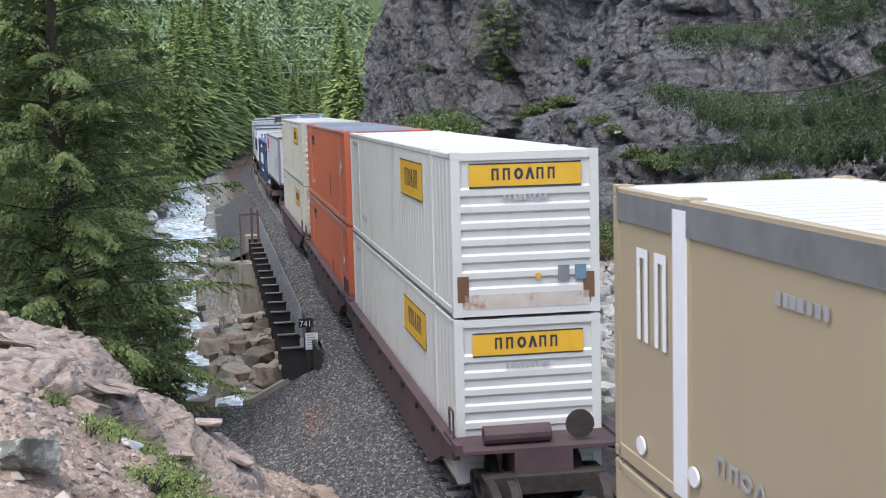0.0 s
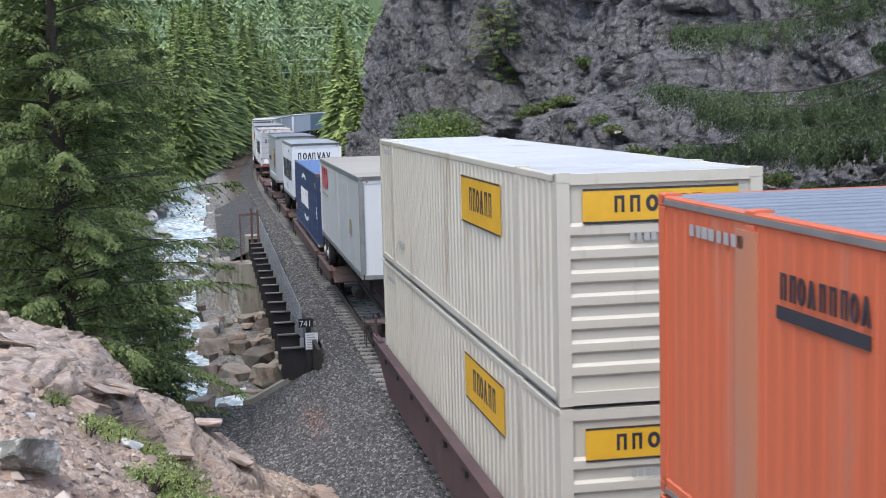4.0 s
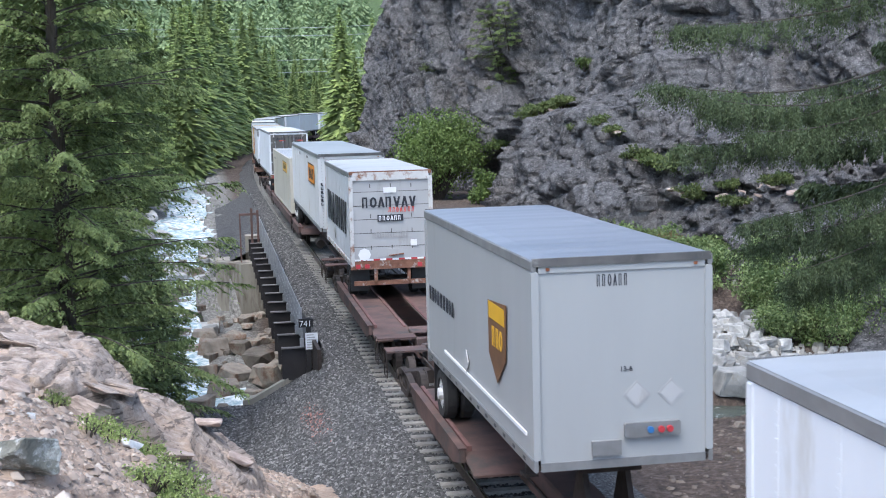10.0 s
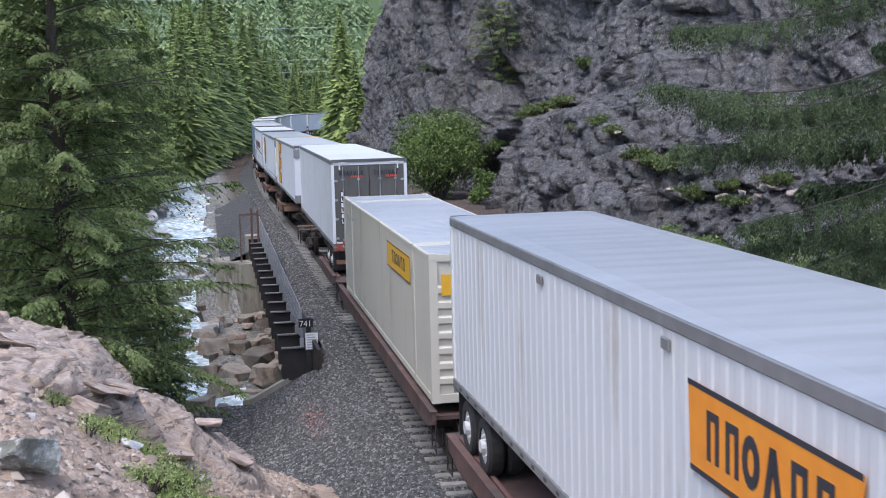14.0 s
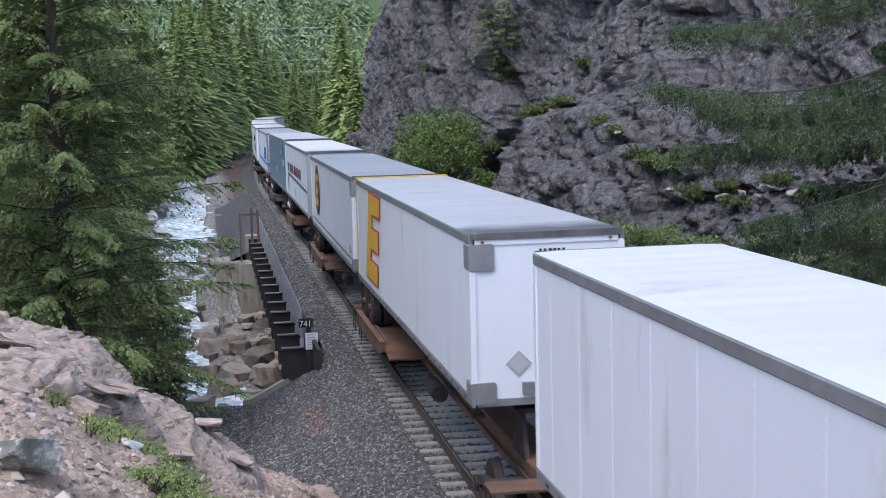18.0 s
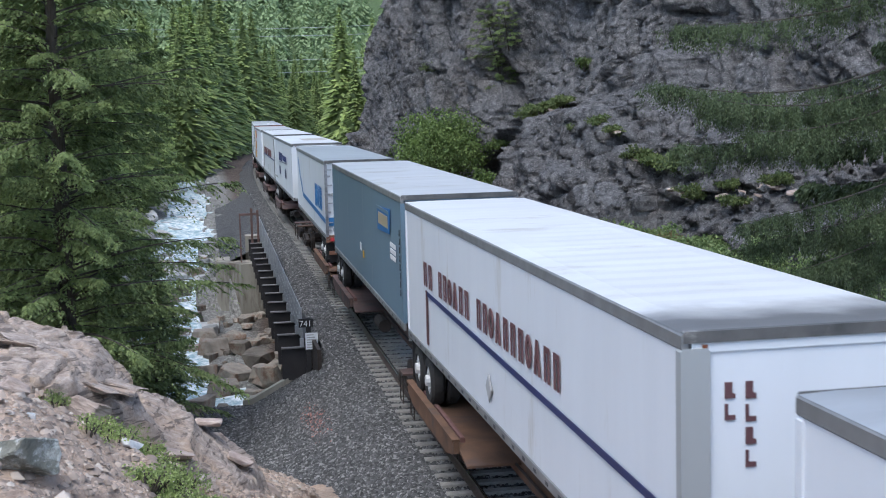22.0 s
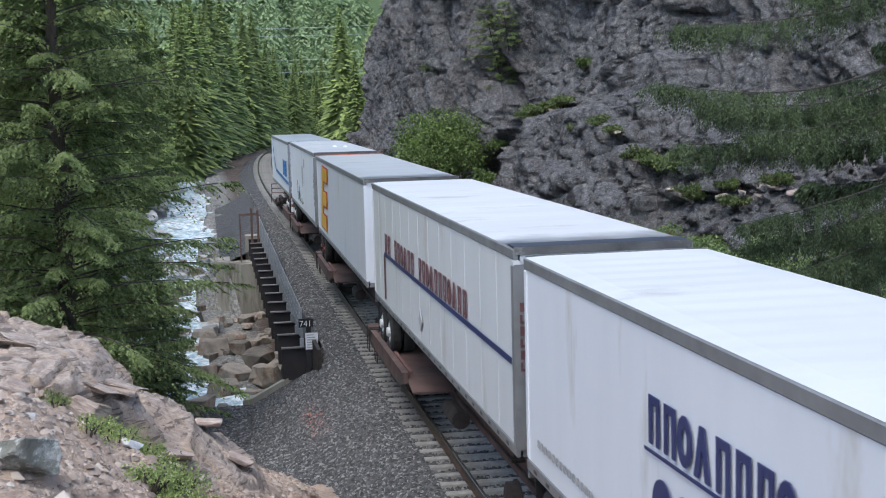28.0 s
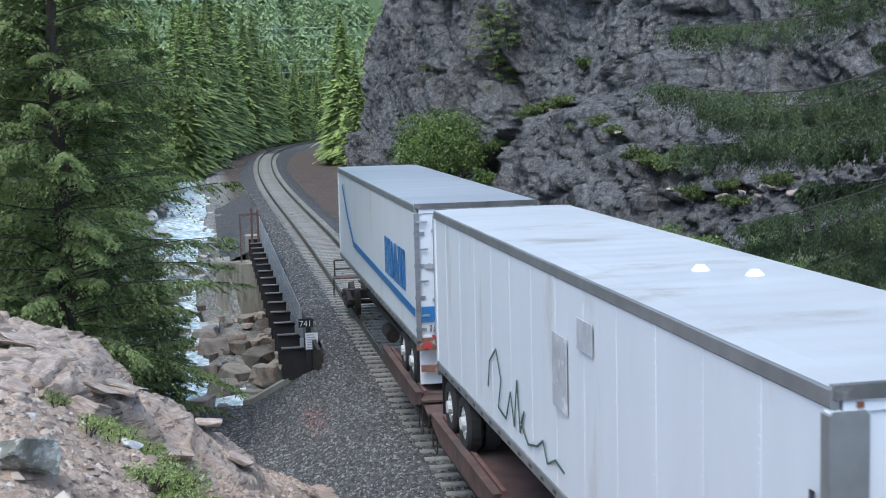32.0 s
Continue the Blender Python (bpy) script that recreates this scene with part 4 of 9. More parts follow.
def make_conifer(label, h, r, z0, gap, arms, twigs, leaves, size, droop, seed, needles, boughs=True, hang=0.35, taper=0.85, fine_to=99.0, curtain=0.0, broad=0.2, twig=0.34, even=False):
    """One conifer: tapered trunk, boughs, crown."""
    t = thing("conifer_tree", label, "tree", group="conifers along the line")
    v, bough = conifer_mesh(h, r, z0, gap, arms, twigs, leaves, size, droop, seed, taper, hang, fine_to, curtain, broad, twig, even)
    trunk = Shape()
    zz = np.linspace(-1.0, h * 0.97, 9)
    rad = 0.009 * h + 0.03
    for a, b in zip(zz, zz[1:]):
        trunk.tube((0.02 * math.sin(a), 0, a), (0.02 * math.sin(b), 0, b), rad * (1.04 - max(a, 0) / h), 8, rad * (1.04 - b / h))
    part("trunk", trunk, M_BARK, t)
    part("crown", array_mesh("crown", v, np.arange(len(v)).reshape(-1, 4), needles), None, t)
    if boughs:
        limbs = Shape()
        for root, pts, ln in bough:
            last = root
            for i, p in enumerate(pts):
                limbs.tube(last, p, 0.008 + 0.007 * ln * (1 - i / len(pts)), 4)
                last = p
        part("branchwork", limbs, M_BARK, t)
    return t


def leafy_mesh(w, d, h, count, size, seed, clumps=14):
    """Broad-leaved crown: leaves gathered in clumps with gaps between."""
    g = np.random.default_rng(seed)
    c = g.normal(0, 1, (clumps, 3))
    c /= np.linalg.norm(c, axis=1)[:, None]
    c = c * g.uniform(0.3, 0.85, (clumps, 1)) * (w / 2, d / 2, h / 2) + (0, 0, h / 2)
    k = g.integers(0, clumps, count)
    o = g.normal(0, 1, (count, 3))
    o /= np.linalg.norm(o, axis=1)[:, None]
    P = c[k] + o * g.uniform(0.5, 1.0, (count, 1)) * (w * 0.21, d * 0.21, h * 0.2) * g.uniform(0.7, 1.2, (clumps, 1))[k]
    P[:, 2] = np.maximum(P[:, 2], 0.02)
    D = g.normal(0, 1, (count, 3)) + o * 0.7 - (0, 0, 0.4)
    D /= np.linalg.norm(D, axis=1)[:, None]
    U = np.cross(D, g.normal(0, 1, (count, 3)))
    U /= np.linalg.norm(U, axis=1)[:, None]
    s = size * g.uniform(0.6, 1.3, (count, 1))
    return np.stack([P, P + D * s * 0.5 + U * s * 0.32, P + D * s, P + D * s * 0.5 - U * s * 0.32], 1).reshape(-1, 3), c


def make_shrub(name, label, category, w, d, h, count, size, seed, leaves, m, clumps=14, group=""):
    t = thing(name, label, category, m, group)
    v, c = leafy_mesh(w, d, h, count, size, seed, clumps)
    part("foliage", array_mesh("foliage", v, np.arange(len(v)).reshape(-1, 4), leaves), None, t)
    stems = Shape()
    for p in c:
        stems.tube((p[0] * 0.1, p[1] * 0.1, -0.15), tuple(p), 0.03 * h ** 0.5, 5, 0.01)
    part("branchwork", stems, M_BARK, t)
    return t


def at_ground(x, y, sink=0.1, turn=0.0, scale=1.0):
    return Matrix.LocRotScale((x, y, float(ground_z(np.array([x]), np.array([y]))[0]) - sink), Euler((0, 0, turn)), (scale,) * 3)


def plant(tree, m):
    loc, rot, sc = m.decompose()
    tree.matrix_basis = m
    return tree


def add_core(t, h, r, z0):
    """The inner crown: a ragged cone whose shade is put into a darker green."""
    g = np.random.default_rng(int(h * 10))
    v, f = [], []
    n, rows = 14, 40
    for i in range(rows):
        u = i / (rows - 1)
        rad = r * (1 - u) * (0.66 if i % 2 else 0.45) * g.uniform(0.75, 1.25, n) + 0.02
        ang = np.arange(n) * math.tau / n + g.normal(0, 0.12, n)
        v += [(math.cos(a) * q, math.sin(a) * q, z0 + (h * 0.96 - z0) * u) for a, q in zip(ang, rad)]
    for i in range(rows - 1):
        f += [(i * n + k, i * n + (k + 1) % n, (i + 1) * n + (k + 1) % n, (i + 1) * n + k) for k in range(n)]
    part("inner_crown", array_mesh("inner_crown", np.array(v), np.array(f), M_INNER), None, t, "inner crown with its shade painted in darker green")


# the large hemlock by the creek
big_left = make_conifer("tall green hemlock with drooping boughs beside the creek", 26, 4.35, 0.3, 0.33, 8, 52, 22, 0.1, 0.2, 11, M_HEMLOCK, hang=0.7, taper=0.36, fine_to=13.2, curtain=0.22, broad=0.26)
plant(big_left, Matrix.Translation((-8.9, 35.0, -4.4)))
second = make_conifer("broad hemlock with feathery boughs behind the creek bend", 23, 4.6, 0.3, 0.38, 8, 26, 14, 0.17, 0.25, 17, M_MIDTREE, hang=0.8, taper=0.6, fine_to=15, curtain=0.2, broad=0.2)
plant(second, at_ground(-10.2, 47.0, 0.2, 1.0, 1.0))


# the fir whose boughs hang over the far bank
def bough_line(root, tip, sag, u):
    """Points of a bough that leaves the trunk, sags and lifts at its end."""
    u = np.asarray(u)[:, None]
    p = np.asarray(root) * (1 - u) + np.asarray(tip) * u
    p[:, 2] -= (sag * 4 * u * (1 - u) * (1.15 - 0.3 * u))[:, 0]
    return p


def hanging_bough(root, tip, sag, twigs, reach, needle, g):
    """Side twigs along a bough, each hung with a fringe of short needle sprays."""
    u = np.sort(0.1 + 0.9 * g.random(twigs) ** 0.8)
    P0 = bough_line(root, tip, sag, u)
    way = np.asarray(tip, float) - np.asarray(root, float)
    way /= np.linalg.norm(way)
    side = np.array([-way[1], way[0], 0.0])
    hand = np.where(np.arange(twigs) % 2 == 0, 1.0, -1.0)
    ln = reach * (1.05 - 0.68 * u) * g.uniform(0.35, 1.2, twigs)
    fan = hand[:, None] * side * g.uniform(0.55, 1.0, (twigs, 1)) + way * g.uniform(0.35, 0.9, (twigs, 1))
    fan /= np.linalg.norm(fan, axis=1)[:, None]
    k = 13
    w = np.linspace(0.05, 1, k)[None, :, None]
    T = P0[:, None] + fan[:, None] * ln[:, None, None] * w - np.array([0, 0, 1.0]) * (ln * g.uniform(0.15, 0.85, twigs))[:, None, None] * w ** 1.6
    # fringe: each station on the twig drops a short string of sprays
    drop = g.uniform(0.2, 0.8, (twigs, k)) ** 1.7 * (0.45 + 0.55 * np.sin(w[..., 0] * 3.0))
    m = 9
    q = np.linspace(0, 1, m)[None, None, :, None]
    S = T[:, :, None] - np.array([0, 0, 1.0]) * drop[:, :, None, None] * q + g.normal(0, 0.045, (twigs, k, m, 3))
    S = S.reshape(-1, 3)
    n = len(S)
    a = g.uniform(0, 6.283, n)
    D = np.stack([np.cos(a) * 0.55, np.sin(a) * 0.55, -g.uniform(0.5, 1.3, n)], 1) + np.repeat(fan, k * m, 0) * 0.4
    D /= np.linalg.norm(D, axis=1)[:, None]
    lw = needle * g.uniform(0.6, 1.3, n)
    U = np.cross(D, g.normal(0, 1, (n, 3)))
    U /= np.linalg.norm(U, axis=1)[:, None]
    D, U = D * lw[:, None], U * (lw * 0.2)[:, None]
    return np.stack([S, S + D * 0.45 + U, S + D, S + D * 0.45 - U], 1).reshape(-1, 3)


def make_hanging_fir():
    g = np.random.default_rng(12)
    t = thing("conifer_tree", "dark fir with long drooping boughs above the creek bank", "tree", Matrix.Translation((16.6, 37.4, -2.5)), group="conifers along the line")
    h = 24.0
    trunk = Shape()
    zz = np.linspace(-1.0, h * 0.97, 9)
    for a, b in zip(zz, zz[1:]):
        trunk.tube((0.03 * math.sin(a), 0, a), (0.03 * math.sin(b), 0, b), 0.3 * (1.04 - max(a, 0) / h), 10, 0.3 * (1.04 - b / h))
    part("trunk", trunk, M_BARK, t)
    # (height on the trunk, reach, bearing, fall of the tip, sag)
    boughs = [(12.9, 9.3, 193, 1.6, 0.5), (13.4, 6.5, 204, 1.2, 0.3), (14.6, 7.5, 188, 1.0, 0.4), (10.9, 10.6, 197, 1.1, 0.9), (10.5, 9.4, 202, 1.2, 0.8), (10.2, 8.0, 192, 1.2, 0.7), (9.7, 8.6, 206, 1.3, 0.5), (9.3, 10.0, 199, 1.2, 0.5),
              (7.2, 8.4, 203, 1.3, 0.2), (6.4, 7.6, 198, 1.2, 0.2), (5.8, 6.8, 207, 1.3, 0.2), (6.8, 5.0, 214, 1.0, 0.2), (5.2, 6.0, 196, 1.2, 0.2), (4.6, 5.2, 190, 1.0, 0.2)]
    z = 4.5
    while z < 23:
        for _ in range(3):
            boughs.append((z + g.uniform(-0.5, 0.5), max(0.8, (24 - z) * 0.42 * g.uniform(0.7, 1.1)), g.uniform(-125, 125), 1.0, 0.3))
        if z > 15:
            boughs += [(z, (24 - z) * 0.5, g.uniform(150, 240), 0.6, 0.3) for _ in range(3)]
        z += 1.1
    Q, limbs = [], Shape()
    for zb, reach, bearing, fall, sag in boughs:
        b = radians(bearing)
        root, tip = np.array([0, 0, zb]), np.array([math.cos(b) * reach, math.sin(b) * reach, zb - fall])
        seen = 175 < bearing < 220 and zb < 15
        Q.append(hanging_bough(root, tip, sag, int(reach * (10 if seen else 5)), 1.35 if seen else 1.0, 0.08 if seen else 0.2, g))
        pts = bough_line(root, tip, sag, np.linspace(0, 0.97, 9))
        for i, (p, q) in enumerate(zip(pts, pts[1:])):
            limbs.tube(p, q, 0.008 + 0.0045 * reach * (1 - i / 8), 5, 0.008 + 0.0045 * reach * (1 - (i + 1) / 8))
    v = np.concatenate(Q)
    part("crown", array_mesh("crown", v, np.arange(len(v)).reshape(-1, 4), M_FIR), None, t)
    part("branchwork", limbs, M_BARK, t)


make_hanging_fir()


def make_spire(label, h, r, seed):
    """A forest conifer seen from afar: whorls of drooping boughs, each a flat frond with ragged edges."""
    g = np.random.default_rng(seed)
    t = thing("conifer_tree", label, "tree", group="conifers along the line")
    k = 6
    u = np.linspace(0, 1, k)
    V, F, n = [], [], 0
    z = 0.5
    while z < h - 0.15:
        f = (z - 0.5) / (h - 0.5)
        reach = r * (1 - f) ** 0.92 * min(1, 0.7 + 3 * f) + 0.1
        for i in range(17):
            ang = g.uniform(0, 6.283)
            ln = reach * g.uniform(0.7, 1.12)
            wide = (0.1 + 0.085 * ln) * np.sin(0.35 + 2.5 * u) * np.where(np.arange(k) % 2 == 0, 0.5, 1.1) * g.uniform(0.8, 1.25, k)
            zc = z + g.uniform(-0.2, 0.2) + ln * ((0.3 * f + 0.08) * u - g.uniform(0.28, 0.5) * u ** 1.8)
            c = np.stack([np.cos(ang) * ln * u, np.sin(ang) * ln * u, zc], 1)
            side = np.array([-np.sin(ang), np.cos(ang), 0]) * wide[:, None]
            drop = np.array([0, 0, -0.45]) * wide[:, None]
            V += [c + side + drop + g.normal(0, 0.03, (k, 3)), c, c - side + drop + g.normal(0, 0.03, (k, 3))]
            for a in range(k - 1):
                for s in (0, k):
                    F.append((n + s + a, n + s + a + 1, n + s + k + a + 1, n + s + k + a))
            n += 3 * k
        z += 0.38 * g.uniform(0.8, 1.2)
    trunk = Shape().tube((0, 0, -1), (0, 0, h * 0.9), 0.2, 7, 0.03)
    part("trunk", trunk, M_BARK, t)
    part("crown", array_mesh("crown", np.concatenate(V), np.array(F), M_MIDTREE), None, t)
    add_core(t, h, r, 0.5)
    return t


KINDS = []
for k in range(3):
    h, r = 17 + 2 * k, 3.3 + 0.3 * k
    KINDS.append(make_conifer("dark green conifer in the forest edge", h, r, 0.5, 0.42, 7, 15, 8, 0.27, 0.2, 30 + k, M_MIDTREE, k == 0, 0.5, 0.95, broad=0.24))
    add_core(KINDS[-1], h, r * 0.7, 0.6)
for k in range(4):
    KINDS.append(make_spire("green spire-shaped conifer standing back in the forest", 16.0, 3.1 + 0.25 * k, 40 + k))
random.seed(4)
# last three: unseen trees added to shade the big hemlock's lower boughs
SPOTS = [(-11.3, 54), (-10.4, 63), (-13.5, 41), (-14, 34), (-13, 49), (-16, 43), (-12.5, 57), (-11.2, 76), (-13.5, 70), (-17, 60), (-11.6, 90), (-14, 84), (-12.4, 104), (-15, 98), (-19, 80), (-14.6, 28), (-15.2, 33), (-18, 26)]
PLANTED = []
SIZES = [random.uniform(0.8, 1.15) for _ in SPOTS]
s = 112.0
while s < 300:
    high = float(np.interp(s, [112, 155, 200, 230, 248, 262, 275, 300], [21, 19.5, 20.5, 19.5, 18, 14, 11, 11]))
    for lane in range(3 if s < 140 else 2):
        d = -(8.6 + 6.0 * lane + random.uniform(-0.9, 0.9)) - (1.5 if s < 150 else 0)
        p = on_track(s + random.uniform(-1.5, 1.5) + 3 * (lane % 2), d)
        SPOTS.append((p.x, p.y))
        SIZES.append(high / 16 * random.uniform(0.8, 1.04) * (1 - 0.04 * lane))
    s += 6.4
for s in np.arange(158, 206, 5.5):
    for lane in range(3):
        p = on_track(float(s) + random.uniform(-2, 2), 10.2 + 5 * lane + random.uniform(-0.7, 0.7))
        SPOTS.append((p.x, p.y))
        SIZES.append(random.uniform(0.75, 1.08))
for i, (x, y) in enumerate(SPOTS):
    near = y < 146
    src = KINDS[i % 3 if near else 3 + i % 4]
    m = at_ground(x, y, 0.2, random.uniform(0, 6.28), SIZES[i] * (0.84 if near and y > 108 else 1))
    if src not in PLANTED:
        PLANTED.append(src)
        plant(src, m)
    else:
        copy_thing(src, m)


# distant wooded hillside: stuff
def make_far_forest():
    """Spires of many drooping sprays."""
    g = np.random.default_rng(77)
    n, k = 1350, 150
    x, y = g.uniform(-42, 82, n), 278 + 300 * g.random(n) ** 1.1
    zz = ground_z(x, y)
    h = g.uniform(10, 22, n)
    w = h * g.uniform(0.14, 0.2, n)
    base = np.stack([x, y, zz], -1)[:, None, None, :]
    t = 1 - np.sqrt(g.random((n, k)))
    ang = g.uniform(0, 6.283, (n, k))
    out = w[:, None] * (1 - t) * g.uniform(0.8, 1.15, (n, k)) + 0.12
    leng = 0.45 + 0.4 * out
    c, s = np.cos(ang), np.sin(ang)
    P = np.stack([c * (out - leng * 0.8), s * (out - leng * 0.8), h[:, None] * (0.03 + 0.97 * t) + 0.35 * leng], -1)
    D = np.stack([c * leng, s * leng, -leng * g.uniform(0.3, 0.9, (n, k))], -1)
    U = np.stack([-s, c, g.normal(0, 0.3, (n, k))], -1) * (leng * 0.26)[..., None]
    sprays = (np.stack([P, P + D * 0.6 + U, P + D, P + D * 0.6 - U], 2) + base).reshape(-1, 3)
    v, f = sprays, np.arange(len(sprays)).reshape(-1, 4)
    tagged(new("far_forest", array_mesh("far_forest", v, f, M_HAZEDFOREST)), "dense conifer forest covering the hillside beyond the curve", "forest", kind="stuff")


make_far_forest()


# ---- the train ----
RUN = ((0, 0.0), (1, 11.07), (2.5, 27.57), (3, 33.13), (5.5, 61.37), (6, 67.04), (7, 78.33), (7.5, 83.92), (9, 100.37), (10, 111.3), (12, 133.92), (13, 145.33),
       (14, 156.66), (14.5, 162.28), (16.5, 184.73), (18, 201.88), (19, 213.44), (20, 224.99), (22, 247.9), (23, 259.26), (24, 270.49), (25, 281.58),
       (25.5, 287.15), (27.5, 309.7), (28, 315.28), (29, 326.46), (30.5, 343.43), (32, 360.1))
MOVING = []     # (thing, place in the train of its near end, length between its bearings)


def moving(ob, u, length):
    MOVING.append((ob, u, length))
    return ob


def run_pose(u, length, t):
    s = u - float(np.interp(t, [r[0] for r in RUN], [r[1] for r in RUN]))
    inset = min(1.5, length * 0.2)
    a, b = on_track(s + inset), on_track(s + length - inset)
    way = math.atan2(b.x - a.x, b.y - a.y)
    return pose(a.x - math.sin(way) * inset, a.y - math.cos(way) * inset, 0, 0, 0, -math.degrees(way))


def wavy(x, y0, y1, z0, z1, pitch, depth, out, flat=0.38):
    """Vertical corrugation on a side wall at x, standing out along out (+1 or -1)."""
    s = Shape()
    n = max(1, round((y1 - y0) / pitch))
    p = (y1 - y0) / n
    ys = []
    for i in range(n):
        a = y0 + i * p
        ys += [(a, 0), (a + p * flat, 0), (a + p * 0.5, depth), (a + p * (0.5 + flat), depth)]
    ys.append((y1, 0))
    for (a, da), (b, db) in zip(ys, ys[1:]):
        s.face((x - out * da, a, z0), (x - out * db, b, z0), (x - out * db, b, z1), (x - out * da, a, z1))
    return s


def slab(face, u0, u1, v0, v1, at, lift=0.006, skew=0.0):
    """A thin plate lying on a wall: face 'l' side wall at x=at, 'r' other side, 'n' near end at y=at, 't' roof at z=at."""
    s = Shape()
    add_slab(s, face, u0, u1, v0, v1, at, lift, skew)
    return s


def add_slab(s, face, u0, u1, v0, v1, at, lift=0.006, skew=0.0):
    q = [(u0, v0), (u1, v0), (u1 + skew, v1), (u0 + skew, v1)]
    add_poly(s, face, q, at, lift)


def add_poly(s, face, q, at, lift=0.006):
    if face == "l":
        s.extrude([(at, a, b) for a, b in q], (-lift, 0, 0))
    elif face == "n":
        s.extrude([(a, at, b) for a, b in q], (0, -lift, 0))
    else:
        s.extrude([(a, b, at) for a, b in q], (0, 0, lift))


def letter_bars(face, u0, u1, v0, v1, n, at, fill=0.72, skew=0.0, lift=0.006, forms="rrotr"):
    """A row of plain shapes in place of a company's lettering, one a letter: r arch, o ring, t and v chevrons. Large ones come separately."""
    w = (u1 - u0) / n
    bars = []
    order = range(n - 1, -1, -1) if face == "l" else range(n)      # on the side wall the first letter stands at the far end
    for j, i in enumerate(order):
        s = Shape()
        form = forms[j % len(forms)]
        k = w * min(0.95, fill * (1.1 if form in "otv" else 0.85))
        a = u0 + i * w
        b = min(k * 0.3, (v1 - v0) * 0.26)        # weight of the strokes
        mid = a + k / 2
        if v1 - v0 < 0.12:
            add_slab(s, face, a, a + k, v0, v1, at, lift, skew)
        elif form == "o":
            c = (v0 + v1) / 2
            for q in range(14):
                p0, p1 = math.tau * q / 14, math.tau * (q + 1) / 14
                ro, rv = (k / 2, k / 2 - b), ((v1 - v0) / 2, (v1 - v0) / 2 - b)
                add_poly(s, face, [(mid + ro[e] * math.cos(p), c + rv[e] * math.sin(p)) for e, p in ((0, p0), (0, p1), (1, p1), (1, p0))], at, lift)
        elif form in "tv":
            lo, hi = (v0, v1) if form == "t" else (v1, v0)
            add_poly(s, face, [(a, lo), (a + b, lo), (mid + b * 0.5, hi), (mid - b * 0.5, hi)], at, lift)
            add_poly(s, face, [(a + k - b, lo), (a + k, lo), (mid + b * 0.5, hi), (mid - b * 0.5, hi)], at, lift + 0.001)
        else:
            add_slab(s, face, a, a + b, v0, v1, at, lift, skew)
            add_slab(s, face, a + b, a + k - b, v1 - b, v1, at, lift, skew)
            add_slab(s, face, a + k - b, a + k, v0, v1, at, lift, skew)
        bars.append(s)
    if v1 - v0 > 0.25:
        return bars
    s = Shape()
    for q in bars:
        s.f += [tuple(i + len(s.v) for i in f) for f in q.f]
        s.v += q.v
    return s


def words(text, size, face, u, v, at, material, parent, name="lettering", turn=0):
    cu = bpy.data.curves.new("lettering", "FONT")
    cu.body, cu.size, cu.extrude = text, size, 0.003
    tmp = new("lettering", cu)
    me = bpy.data.meshes.new_from_object(tmp.evaluated_get(bpy.context.evaluated_depsgraph_get()))
    bpy.data.objects.remove(tmp)
    me.materials.append(material)
    ob = part(name, me, None, parent)
    if face == "l":       # reads from near to far end? seen from the left side the far end is on the left
        ob.matrix_basis = Matrix.Translation((at - 0.006, u, v)) @ pose(0, 0, 0, 90, 0, -90)
    elif face == "n":
        ob.matrix_basis = Matrix.Translation((u, at - 0.006, v)) @ pose(0, 0, 0, 90, 0, 0)
    else:
        ob.matrix_basis = Matrix.Translation((u, v, at + 0.006)) @ pose(0, 0, 0, 0, 0, turn)
    return ob


WHEEL_MESH = {}


def wheel(parent, x, y, z, rim, r=0.5, w=0.26):
    """A road wheel: tyre with a rounded tread and a dished rim."""
    key = (rim.name, r)
    if key not in WHEEL_MESH:
        ty, ri = Shape(), Shape()
        k = 20
        prof = [(-w / 2, r * 0.6), (-w / 2, r * 0.9), (-w / 2 + 0.05, r), (w / 2 - 0.05, r), (w / 2, r * 0.9), (w / 2, r * 0.6)]
        for (a, ra), (b, rb) in zip(prof, prof[1:] + prof[:1]):
            for i in range(k):
                t0, t1 = math.tau * i / k, math.tau * (i + 1) / k
                ty.face((a, ra * math.cos(t0), ra * math.sin(t0)), (a, ra * math.cos(t1), ra * math.sin(t1)), (b, rb * math.cos(t1), rb * math.sin(t1)), (b, rb * math.cos(t0), rb * math.sin(t0)))
        ri.tube((-w / 2 + 0.03, 0, 0), (w / 2 - 0.03, 0, 0), r * 0.61, 18)
        ri.tube((-w / 2 - 0.05, 0, 0), (-w / 2 + 0.04, 0, 0), r * 0.22, 10)
        for i in range(8):
            t = math.tau * i / 8
            ri.tube((-w / 2 + 0.0, r * 0.36 * math.cos(t), r * 0.36 * math.sin(t)), (-w / 2 + 0.04, r * 0.36 * math.cos(t), r * 0.36 * math.sin(t)), 0.02, 6)
        WHEEL_MESH[key] = ty.mesh("tyre", M_TYRE, True), ri.mesh("rim", rim)
    tm, rm = WHEEL_MESH[key]
    t = part("tyre", tm, None, parent)
    t.location = (x, y, z)
    part("rim", rm, None, t)
    return t


